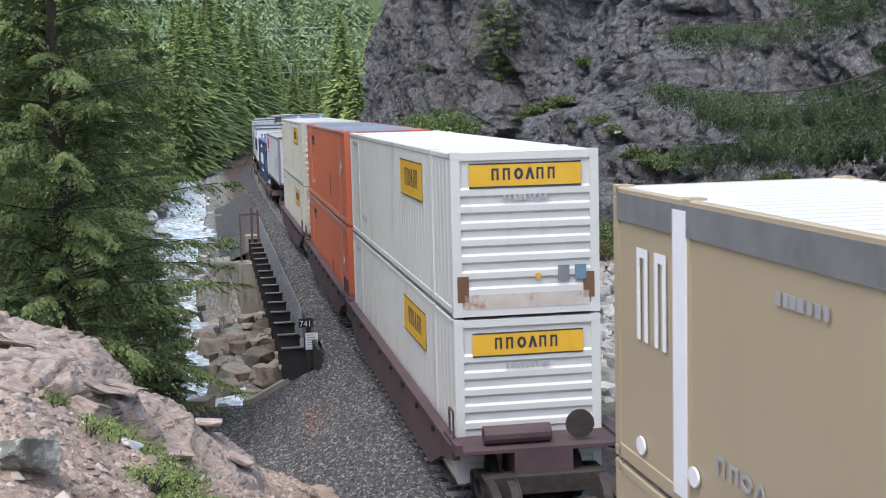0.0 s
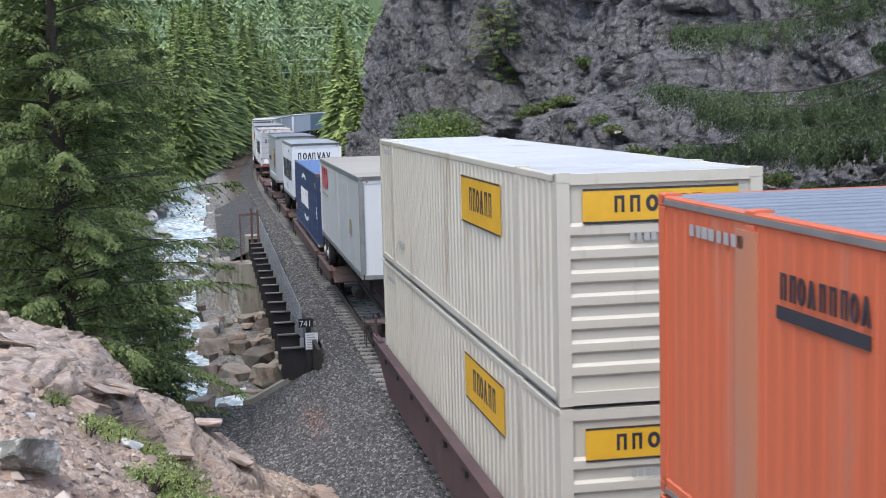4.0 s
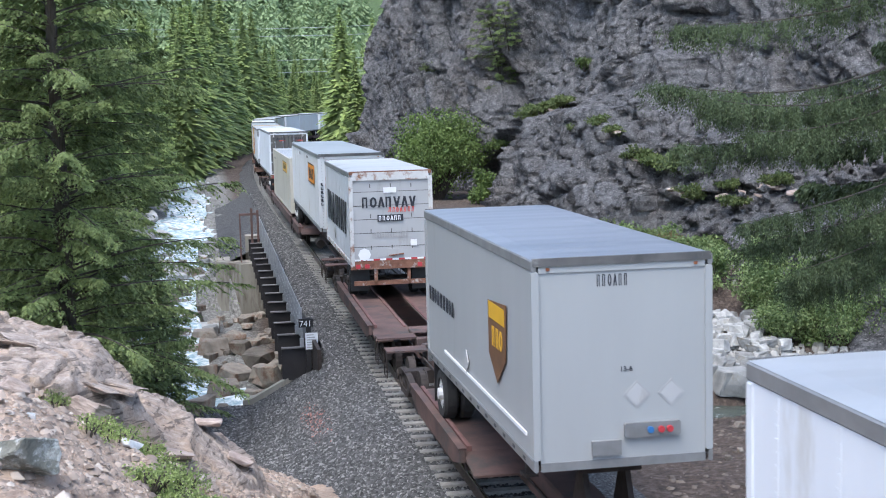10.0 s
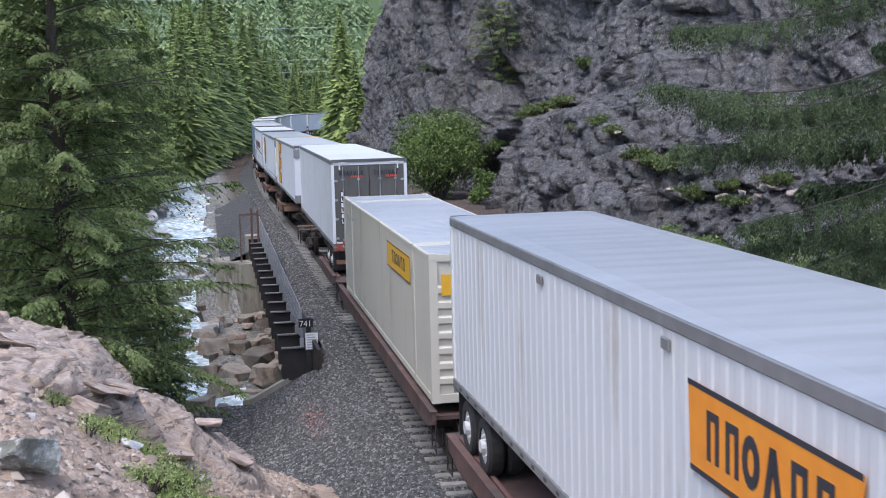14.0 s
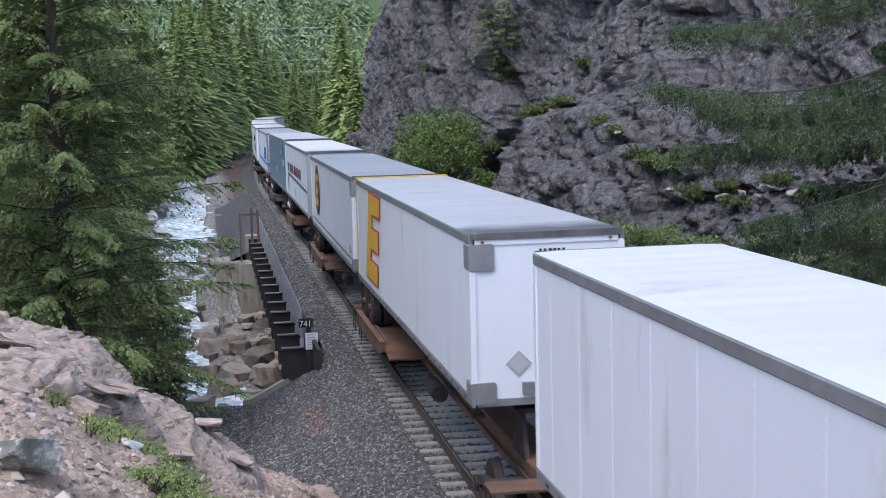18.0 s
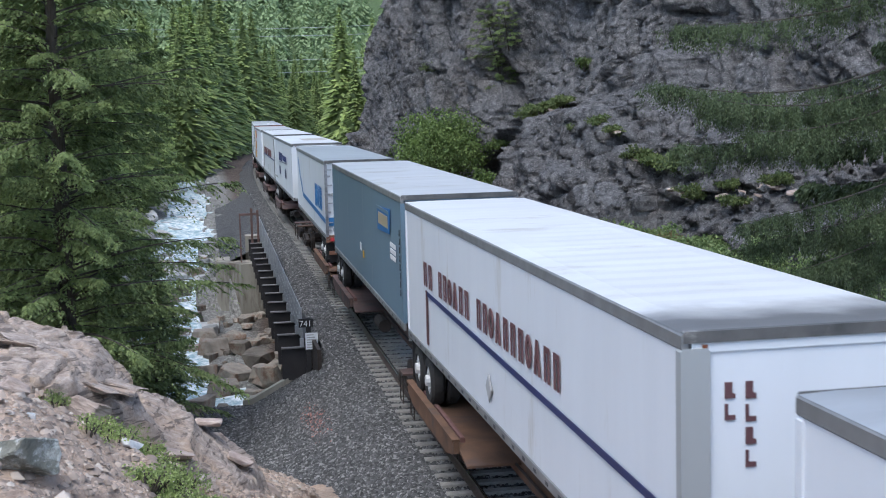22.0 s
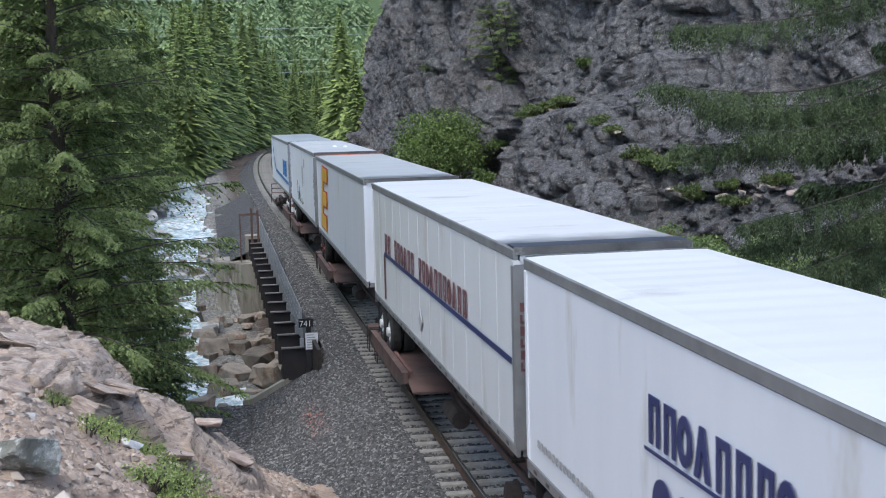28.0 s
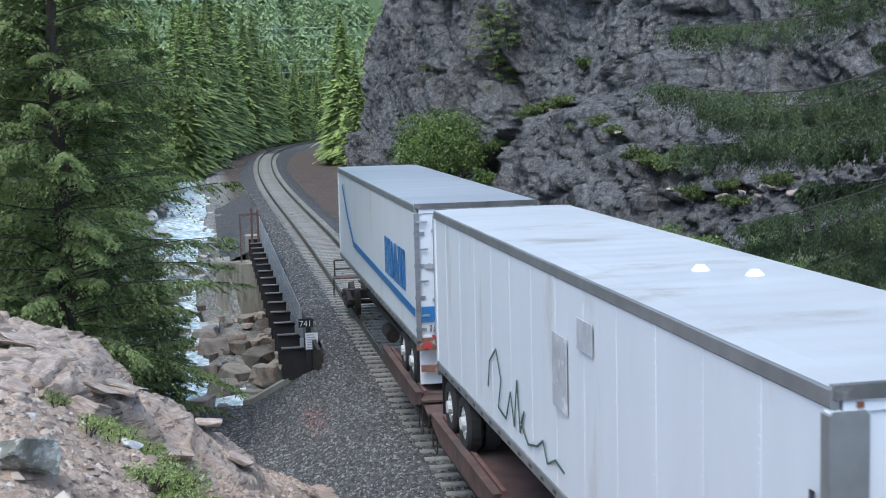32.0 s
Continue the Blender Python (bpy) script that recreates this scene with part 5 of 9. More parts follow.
def running_gear(t, W, z0, deck, wheels_at, L, rim, tandem=True):
    """Axles and wheels, landing legs, mud flaps and under-run bar below a road trailer."""
    r = (z0 - deck) * 0.5
    r = min(0.51, max(0.44, r))
    ys = (1.0, 2.25) if tandem else (1.2,)
    if wheels_at == "f":
        ys = [L - y for y in ys]
    bogie = Shape()
    lo, hi = min(ys) - 0.7, max(ys) + 0.7
    bogie.box(-0.6, -0.45, lo, hi, z0 - 0.32, z0 - 0.02)
    bogie.box(0.45, 0.6, lo, hi, z0 - 0.32, z0 - 0.02)
    for y in ys:
        bogie.tube((-W / 2 + 0.3, y, deck + r), (W / 2 - 0.3, y, deck + r), 0.07, 8)
    b = part("suspension", bogie, M_TRUCK, t)
    for y in ys:
        for x in (-W / 2 + 0.16, -W / 2 + 0.47, W / 2 - 0.16, W / 2 - 0.47):
            wh = wheel(b, x, y, deck + r, rim, r)
            if x > 0:
                wh.rotation_euler = (0, 0, math.pi)
    end = L - 0.12 if wheels_at == "f" else 0.12
    for x in (-W / 2 + 0.32, W / 2 - 0.32):
        y = (hi - 0.02) if wheels_at == "f" else lo + 0.02
        part("mud_flap", Shape().box(x - 0.29, x + 0.29, y - 0.01, y + 0.01, deck + 0.2, z0 - 0.02), M_BLACK, t)
    bar = Shape()
    bar.box(-W / 2 + 0.1, W / 2 - 0.1, end - 0.05, end + 0.05, deck + 0.42, deck + 0.55)
    for x in (-0.55, 0.45):
        bar.box(x, x + 0.1, end - 0.05, end + 0.05, deck + 0.42, z0)
    part("under_run_bar", bar, M_RUST, t)
    y = 2.6 if wheels_at == "f" else L - 2.6
    for x in (-0.75, 0.65):
        leg = Shape()
        leg.box(x, x + 0.11, y - 0.055, y + 0.055, deck + 0.25, z0)
        leg.box(x - 0.06, x + 0.17, y - 0.13, y + 0.13, deck + 0.2, deck + 0.25)
        part("landing_leg", leg, M_TRUCK, t)
    return r


def trailer(label, u, L, W, z0, z1, paint_m, roof_m, wheels_at="f", near="nose", deck=1.02, ribs=None, rail_m=None, rim=None, post_m=None, door_m=None, tandem=True, seams=1.22, roller=False, head_m=None):
    """A road semi-trailer riding on a flat wagon. Local y runs from the near end to the far end."""
    t = thing("semi_trailer", label, "trailer", group="trailers on the train")
    rail_m, rim, post_m = rail_m or M_RAILGREY, rim or M_RIM, post_m or paint_m
    h = W / 2
    for side, name in ((-1, "side_panel"), (1, "side_panel")):
        x = side * (h - 0.02)
        if ribs:
            sh = wavy(x, 0.06, L - 0.06, z0 + 0.14, z1 - 0.14, ribs, 0.012, side)
            part(name, sh, paint_m, t)
        else:
            sh = Shape().box(min(x, x - side * 0.02), max(x, x - side * 0.02), 0.05, L - 0.05, z0 + 0.12, z1 - 0.12)
            pan = part(name, sh, paint_m, t)
            y = seams or L
            while y < L - 0.4 and side < 0:
                sm = slab("l", y - 0.03, y + 0.03, z0 + 0.16, z1 - 0.16, x, 0.004)
                for k in range(24):
                    zk = z0 + 0.2 + k * (z1 - z0 - 0.4) / 23
                    for dy in (-0.018, 0.018):
                        add_slab(sm, "l", y + dy - 0.007, y + dy + 0.007, zk - 0.009, zk + 0.009, x - 0.004, 0.0025)
                part("seam_strip", sm, paint_m, pan)
                y += seams
        part("top_rail", Shape().box(min(side * h, side * (h - 0.07)), max(side * h, side * (h - 0.07)), 0.0, L, z1 - 0.17, z1 - 0.012, 0.02), rail_m, t)
        lower = part("bottom_rail", Shape().box(min(side * h, side * (h - 0.06)), max(side * h, side * (h - 0.06)), 0.0, L, z0, z0 + 0.16, 0.015), post_m if post_m is not paint_m else rail_m, t)
        if side < 0:
            tape = Shape()
            y = 0.5
            while y < L - 0.4:
                add_slab(tape, "l", y, y + 0.14, z0 + 0.05, z0 + 0.1, -h, 0.004)
                y += 0.62
            tagged(part("marker_tape", tape, M_DARKD, lower, "dark marker strips along the lower rail"), kind="stuff")
    for y in (0.0, L - 0.1):
        for side in (-1, 1):
            x0 = side * h
            x1 = side * (h - 0.1)
            part("corner_post", Shape().box(min(x0, x1), max(x0, x1), y, y + 0.1, z0 + 0.16, z1 - 0.17, 0.02), post_m, t)
    roof = Shape()
    k = 7
    n = max(4, int(L / 0.6))
    for i in range(n):
        y0, y1 = L * i / n, L * (i + 1) / n
        ym = (y0 + y1) / 2
        for ya, yb, za, zb in ((y0, ym, 0, 0.007), (ym, y1, 0.007, 0)):
            roof.face((-h + 0.015, ya, z1 - 0.012), (-h + 0.015, yb, z1 - 0.012), (-h + 0.3, yb, z1 + zb), (-h + 0.3, ya, z1 + za))
            roof.face((-h + 0.3, ya, z1 + za), (-h + 0.3, yb, z1 + zb), (h - 0.3, yb, z1 + zb), (h - 0.3, ya, z1 + za))
            roof.face((h - 0.3, ya, z1 + za), (h - 0.3, yb, z1 + zb), (h - 0.015, yb, z1 - 0.012), (h - 0.015, ya, z1 - 0.012))
    part("roof", roof, roof_m, t)
    part("floor", Shape().box(-h + 0.05, h - 0.05, 0.03, L - 0.03, z0 + 0.02, z0 + 0.1), M_TRUCK, t)
    for y, kind in ((0.0, near), (L, "doors" if near == "nose" else "nose")):
        out = -1 if y == 0 else 1
        ya, yb = (0.03, 0.06) if y == 0 else (L - 0.06, L - 0.03)
        part("end_header", Shape().box(-h + 0.1, h - 0.1, min(ya, ya + out * 0.02), yb, z1 - 0.19, z1 - 0.015), paint_m, t)
        part("roof_edge", Shape().box(-h + 0.02, h - 0.02, min(y, y + out * 0.012), max(y, y + out * 0.012) + (0.06 if out < 0 else 0), z1 - 0.1, z1 + 0.006, 0.012), head_m or M_RAILDARK, t, "dark worn roof edge")
        if kind == "nose":
            part("front_panel", Shape().box(-h + 0.1, h - 0.1, ya, yb, z0 + 0.1, z1 - 0.19), paint_m, t)
            riv = Shape()
            if y == 0 and seams:
                for x in (-h + 0.14, -h + 0.62, h - 0.62, h - 0.14):
                    for k in range(22):
                        zk = z0 + 0.2 + k * (z1 - z0 - 0.5) / 21
                        add_slab(riv, "n", x - 0.012, x + 0.012, zk - 0.012, zk + 0.012, ya, 0.006)
                tagged(part("rivet_rows", riv, M_RAILGREY, t), kind="stuff")
            if y == 0:
                box = Shape()
                box.box(-0.45, -0.05, -0.03, 0.04, z0 + 0.18, z0 + 0.38)
                part("air_coupling_box", box, M_RAILGREY, t, "grey air and light coupling box")
                for x in (-h + 0.2, h - 0.26):
                    part("marker_light", Shape().box(x, x + 0.05, ya - 0.035, ya, z1 - 0.16, z1 - 0.12), M_AMBERLENS, t)
            part("front_sill", Shape().box(-h + 0.1, h - 0.1, min(ya, ya + out * 0.015), yb, z0, z0 + 0.12), rail_m, t)
        else:
            dm = door_m or paint_m
            if roller and y == 0:
                door = part("roller_door", Shape().box(-h + 0.1, h - 0.1, ya, yb, z0 + 0.16, z1 - 0.2), dm, t)
                for k in range(1, 6):
                    zk = z0 + 0.16 + k * (z1 - z0 - 0.36) / 6
                    part("panel_joint", slab("n", -h + 0.12, h - 0.12, zk - 0.008, zk + 0.008, ya, 0.004), M_DOORGREY, door)
                for x in (-0.62, 0.0, 0.62):
                    for zk in (0.55, 1.05, 1.5, 1.95, 2.4):
                        part("door_hinge", slab("n", x - 0.012, x + 0.012, z0 + zk - 0.06, z0 + zk + 0.06, ya, 0.008), M_DOORGREY, door)
                part("lift_panel", slab("n", -0.45, 0.4, z0 + 0.26, z0 + 0.5, ya, 0.012), dm, door)
                part("latch_handle", Shape().tube((-0.1, ya - 0.05, z0 + 0.3), (0.35, ya - 0.05, z0 + 0.34), 0.025, 6), M_RUST, door, "rusty latch handle")
            for side in (-1, 1) if not (roller and y == 0) else ():
                x0, x1 = (-h + 0.1, -0.01) if side < 0 else (0.01, h - 0.1)
                door = part("door", Shape().box(x0, x1, ya, yb, z0 + 0.16, z1 - 0.2), dm, t)
                if y == 0:
                    for f in (0.3, 0.75):
                        x = x0 + (x1 - x0) * (f if side > 0 else 1 - f)
                        rod = Shape().tube((x, ya - 0.035, z0 + 0.18), (x, ya - 0.035, z1 - 0.24), 0.017, 6)
                        for zz in (0.25, 0.9, 1.6, 2.3):
                            rod.box(x - 0.05, x + 0.05, ya - 0.03, ya, z0 + zz, z0 + zz + 0.06)
                        part("lock_rod", rod, M_GALV, door)
                    for zz in (0.3, 0.95, 1.6, 2.25):
                        xe = x0 if side < 0 else x1
                        part("hinge", Shape().box(xe - 0.11, xe + 0.11, ya - 0.025, ya, z0 + zz, z0 + zz + 0.07), M_GALV, door)
            sill = part("rear_sill", Shape().box(-h, h, min(ya, ya + out * 0.03), yb, z0 - 0.1, z0 + 0.15), M_RUST if near == "doors" else rail_m, t)
            if y == 0:
                tp = Shape()
                tq = Shape()
                for i in range(12):
                    a = -h + 0.12 + i * (W - 0.24) / 12
                    add_slab(tp if i % 2 else tq, "n", a, a + (W - 0.24) / 12, z0 + 0.16, z0 + 0.21, ya, 0.01)
                part("reflective_tape", tp, M_RED, t, "red reflective tape")
                part("reflective_tape", tq, M_WHITED, t, "white reflective tape")
                for x in (-h + 0.15, -h + 0.42, h - 0.5, h - 0.23):
                    part("tail_light", Shape().box(x, x + 0.14, -0.02, 0.0, z0 - 0.06, z0 + 0.06), M_RED, sill)
    running_gear(t, W, z0, deck, wheels_at, L, rim, tandem)
    return moving(t, u, L)


def container(label, u, L, W, z0, H, paint_m, roof_m, ribs=0.28, depth=0.035, forty=True, end="ribbed", chamfer=0.0, roof_ribs=True):
    """A steel box container with corner posts and castings."""
    c = thing("container", label, "container", group="containers on the train")
    h, z1 = W / 2, z0 + H
    for side in (-1, 1):
        if ribs:
            part("side_wall", wavy(side * (h - 0.012), 0.14, L - 0.14, z0 + 0.15, z1 - 0.1, ribs, depth, side), paint_m, c)
        else:
            x = side * (h - 0.012)
            part("side_wall", Shape().box(min(x, x - side * 0.03), max(x, x - side * 0.03), 0.14, L - 0.14, z0 + 0.15, z1 - 0.1), paint_m, c)
        for za, zb in ((z0, z0 + 0.16), (z1 - 0.11, z1 - 0.01)):
            x = side * h
            part("side_rail", Shape().box(min(x, x - side * 0.08), max(x, x - side * 0.08), 0.1, L - 0.1, za, zb, 0.015), paint_m, c)
        posts = [0.0, L - 0.16]
        if forty:
            posts += [(L - 12.19) / 2, (L + 12.19) / 2 - 0.16]
        for y in posts:
            x = side * (h + (0.004 if 0 < y < L - 0.2 else 0))
            post = part("corner_post", Shape().box(min(x, x - side * 0.16), max(x, x - side * 0.16), y, y + 0.16, z0 + 0.1, z1 - 0.1, 0.02), paint_m, c)
            for zz in (z0 - 0.008, z1 - 0.11):
                part("corner_casting", Shape().box(min(x, x - side * 0.17), max(x, x - side * 0.17), y - 0.004, y + 0.17, zz, zz + 0.118, 0.012), M_RUST if L < 14 else paint_m, post)
    rf = Shape()
    if roof_ribs:
        n = int(L / 0.3)
        p = L / n
        for i in range(n):
            y = i * p
            for a, b, za, zb in ((0, 0.35, 0, 0), (0.35, 0.5, 0, 0.018), (0.5, 0.85, 0.018, 0.018), (0.85, 1, 0.018, 0)):
                rf.face((-h + 0.05, y + a * p, z1 - 0.03 + za), (h - 0.05, y + a * p, z1 - 0.03 + za), (h - 0.05, y + b * p, z1 - 0.03 + zb), (-h + 0.05, y + b * p, z1 - 0.03 + zb))
    else:
        rf.box(-h + 0.05, h - 0.05, 0.02, L - 0.02, z1 - 0.04, z1 - 0.012)
    part("roof", rf, roof_m, c)
    part("floor", Shape().box(-h + 0.06, h - 0.06, 0.05, L - 0.05, z0 + 0.05, z0 + 0.12), M_TRUCK, c)
    for y, out in ((0.05, -1), (L - 0.05, 1)):
        part("end_sill", Shape().box(-h + 0.16, h - 0.16, y - 0.05, y + 0.05, z0, z0 + 0.16, 0.01), paint_m, c)
        part("end_header", Shape().box(-h + 0.16, h - 0.16, y - 0.05, y + 0.05, z1 - 0.14, z1 - 0.01, 0.01), paint_m, c)
        if end == "ribbed":
            wall = part("end_wall", Shape().box(-h + 0.15, h - 0.15, y - 0.01, y + 0.01, z0 + 0.15, z1 - 0.13), paint_m, c)
            for k in range(7 if paint_m is not M_ORANGE else 0):
                zk = z0 + 0.42 + k * (H - 1.05) / 6.2
                e = Shape().extrude([(-h + 0.16, y, zk - 0.1), (-h + 0.16, y + out * 0.05, zk - 0.05), (-h + 0.16, y + out * 0.05, zk + 0.05), (-h + 0.16, y, zk + 0.1)], (W - 0.32, 0, 0))
                part("end_rib", e, paint_m, wall)
        else:
            for side in (-1, 1):
                x0, x1 = (-h + 0.16, -0.008) if side < 0 else (0.008, h - 0.16)
                d = Shape().box(x0, x1, y - 0.025, y + 0.025, z0 + 0.16, z1 - 0.14)
                for k in range(5):
                    zk = z0 + 0.35 + k * 0.5
                    d.box(x0 + 0.12, x1 - 0.12, y + out * 0.02 - 0.02, y + out * 0.02 + 0.02, zk, zk + 0.3, 0.01)
                door = part("door", d, paint_m, c)
                for f in (0.28, 0.72):
                    x = x0 + (x1 - x0) * f
                    part("lock_rod", Shape().tube((x, y + out * 0.07, z0 + 0.06), (x, y + out * 0.07, z1 - 0.08), 0.02, 6), M_GALV, door)
    return moving(c, u, L)


def bogie(parent, y, z=0.0):
    """A railway truck: bolster, side frames with springs and axle boxes, two wheelsets."""
    tr = part("truck", Shape().box(-1.05, 1.05, y - 0.2, y + 0.2, 0.42, 0.72, 0.03), M_TRUCK, parent)
    top = ((-1.15, 0.385), (-1.15, 0.535), (-0.52, 0.7), (0.52, 0.7), (1.15, 0.535), (1.15, 0.385), (0.95, 0.4), (0.42, 0.165), (-0.42, 0.165), (-0.95, 0.4))
    inner = ((-0.78, 0.46), (-0.48, 0.55), (0.48, 0.55), (0.78, 0.46), (0.38, 0.31), (-0.38, 0.31))
    for side in (-1, 1):
        x = side * 0.98
        f = Shape()
        # outer loop and window, bridged strip by strip
        for a, b, c, d in ((top[1], top[2], inner[1], inner[0]), (top[2], top[3], inner[2], inner[1]), (top[3], top[4], inner[3], inner[2]), (top[6], top[7], inner[4], inner[3]), (top[7], top[8], inner[5], inner[4]), (top[8], top[9], inner[0], inner[5]), (top[0], top[1], inner[0], top[9]), (top[4], top[5], top[6], inner[3])):
            f.extrude([(x - 0.07, y + p[0], p[1]) for p in (a, b, c, d)], (0.14, 0, 0))
        me = f.mesh("side_frame", M_TRUCK)
        bm = bmesh.new()
        bm.from_mesh(me)
        bmesh.ops.remove_doubles(bm, verts=bm.verts, dist=0.001)
        bm.to_mesh(me)
        bm.free()
        part("side_frame", me, None, tr)
        for dy in (-0.88, 0.88):
            part("axle_box", Shape().tube((x - 0.1, y + dy, 0.45), (x + 0.12, y + dy, 0.45), 0.12, 10), M_TRUCK, tr)
        for dy in (-0.16, 0, 0.16):
            part("spring", Shape().tube((x, y + dy, 0.28), (x, y + dy, 0.58), 0.06, 8), M_TRUCK, tr)
    for dy in (-0.88, 0.88):
        ws = Shape()
        ws.tube((-0.85, y + dy, 0.43), (0.85, y + dy, 0.43), 0.08, 8)
        for side in (-1, 1):
            ws.tube((side * 0.69, y + dy, 0.43), (side * 0.82, y + dy, 0.43), 0.43, 20)
            ws.tube((side * 0.66, y + dy, 0.43), (side * 0.69, y + dy, 0.43), 0.46, 20)
        part("wheelset", ws, M_TRUCK, tr)
    return tr


def wagon_ends(w, L, m):
    """Trucks, couplers and step irons at both ends."""
    bogie(w, 1.9)
    bogie(w, L - 1.9)
    for y in (-0.25, L + 0.25):
        part("coupler", Shape().box(-0.13, 0.13, y - 0.45, y + 0.45, 0.66, 0.92, 0.03), M_TRUCK, w)
    for y in (0.45, L - 0.9):
        step = Shape()
        for zz in (0.35, 0.6):
            step.tube((-1.3, y, zz), (-1.3, y + 0.45, zz), 0.015, 5)
        for yy in (y, y + 0.45):
            step.tube((-1.3, yy, 0.33), (-1.3, yy, 0.95), 0.015, 5)
        part("step_iron", step, M_TRUCK, w)


def side_sill(w, y0, y1, m, z0=0.7, z1=1.1):
    for side in (-1, 1):
        x0, x1 = sorted((side * 1.36, side * 1.27))
        s = Shape()
        s.extrude([(x0, y0, z1 - 0.24), (x0, y0 + 0.7, z0), (x0, y1 - 0.7, z0), (x0, y1, z1 - 0.24), (x0, y1, z1), (x0, y0, z1)], (x1 - x0, 0, 0))
        s.box(*sorted((side * 1.39, side * 1.25)), y0, y1, z1 - 0.03, z1 + 0.012)
        part("side_sill", s, m, w)


def hitch_stand(w, y, m):
    s = Shape()
    for x in (-0.35, 0.27):
        s.extrude([(x, y - 0.5, 0.95), (x, y + 0.5, 0.95), (x, y + 0.12, 1.75), (x, y - 0.12, 1.75)], (0.08, 0, 0))
    s.box(-0.45, 0.45, y - 0.35, y + 0.35, 1.75, 1.83, 0.02)
    part("hitch", s, m, w)


def flat_wagon(u0, u1, hitch=None):
    """A flat wagon with a full worn deck."""
    L = u1 - u0
    w = thing("flat_wagon", "grimy red-brown flat wagon with a worn steel deck", "railway wagon", group="flat wagons of the train")
    for side in (-1, 1):
        x0, x1 = sorted((side * 1.27, side * 0.5))
        part("deck_plate", Shape().box(x0, x1, 0.7, L - 0.7, 0.9, 0.98), M_DECK, w)
        x0, x1 = sorted((side * 0.5, side * 0.44))
        part("guide_rail", Shape().box(x0, x1, 0.9, L - 0.9, 0.9, 1.12), M_DECK, w)
    part("centre_plate", Shape().box(-0.44, 0.44, 0.5, L - 0.5, 0.84, 0.92), M_TRUCK, w)
    for k in range(4):
        part("deck_pocket", Shape().box(-1.05, -0.75, 1.5 + k * (L - 3) / 3.3, 1.75 + k * (L - 3) / 3.3, 0.98, 0.986), M_BLACK, w)
    side_sill(w, 0.5, L - 0.5, M_DECK)
    beam = Shape().box(-0.3, 0.3, 0.1, L - 0.1, 0.5, 0.84)
    part("centre_sill", beam, M_TRUCK, w)
    for k in range(int(L / 2.2)):
        y = 1.2 + k * 2.2
        part("cross_bearer", Shape().box(-1.25, 1.25, y - 0.04, y + 0.04, 0.62, 0.88), M_TRUCK, w)
    if hitch:
        hitch_stand(w, hitch, M_TRUCK)
    wagon_ends(w, L, M_DECK)
    return moving(w, u0, L)


def spine_wagon(u0, u1, plat, hitch, m, last=False):
    """A skeleton spine wagon: centre sill, a platform below the trailer's wheels, a hitch and trucks."""
    L = u1 - u0
    w = thing("spine_wagon", "brown skeleton spine wagon with a wheel platform", "railway wagon", group="spine wagons of the train")
    part("centre_sill", Shape().box(-0.33, 0.33, 0.1, L - 0.1, 0.5, 1.0, 0.03), m, w)
    a, b = plat
    part("wheel_platform", Shape().box(-1.27, 1.27, a, b, 0.93, 1.0), m, w)
    side_sill(w, a - 0.2, b + 0.2, m)
    for x in (-1.2, -0.42, 0.34, 1.12):
        part("trough_edge", Shape().box(x, x + 0.08, a, b, 0.985, 1.03 if abs(x + 0.04) < 1 else 1.09, 0.008), M_RUSTPAINT, w, "rust-brown raised edge of the wheel trough")
    for y in (a, (a + b) / 2, b):
        part("cross_bearer", Shape().box(-1.25, 1.25, y - 0.05, y + 0.05, 0.68, 0.93), M_TRUCK, w)
    part("platform_apron", Shape().extrude([(-1.27, b, 1.0), (-1.27, b + 0.9, 0.82), (-1.27, b + 0.9, 0.78), (-1.27, b, 0.93)], (2.54, 0, 0)), m, w)
    part("platform_apron", Shape().extrude([(-1.27, a, 1.0), (-1.27, a - 0.9, 0.82), (-1.27, a - 0.9, 0.78), (-1.27, a, 0.93)], (2.54, 0, 0)), m, w)
    hitch_stand(w, hitch, M_TRUCK)
    for y in (0.7, L - 0.7):
        part("end_step_plate", Shape().box(-1.3, 1.3, y - 0.3, y + 0.3, 0.96, 1.0), m, w)
    part("air_tank", Shape().tube((-0.7, L * 0.45, 0.75), (-0.7, L * 0.45 + 1.1, 0.75), 0.18, 12), M_TRUCK, w)
    part("brake_pipe", Shape().tube((-0.42, 0.4, 0.8), (-0.42, L - 0.4, 0.8), 0.025, 6), M_TRUCK, w)
    wagon_ends(w, L, m)
    if last:
        rails = Shape()
        for x in (-1.25, 0.0, 1.25):
            rails.tube((x, L - 0.5, 0.95), (x, L - 0.5, 1.55), 0.03, 6)
        for zz in (1.25, 1.55):
            rails.tube((-1.25, L - 0.5, zz), (1.25, L - 0.5, zz), 0.03, 6)
        part("end_railing", rails, M_TRUCK, w)
    return moving(w, u0, L)


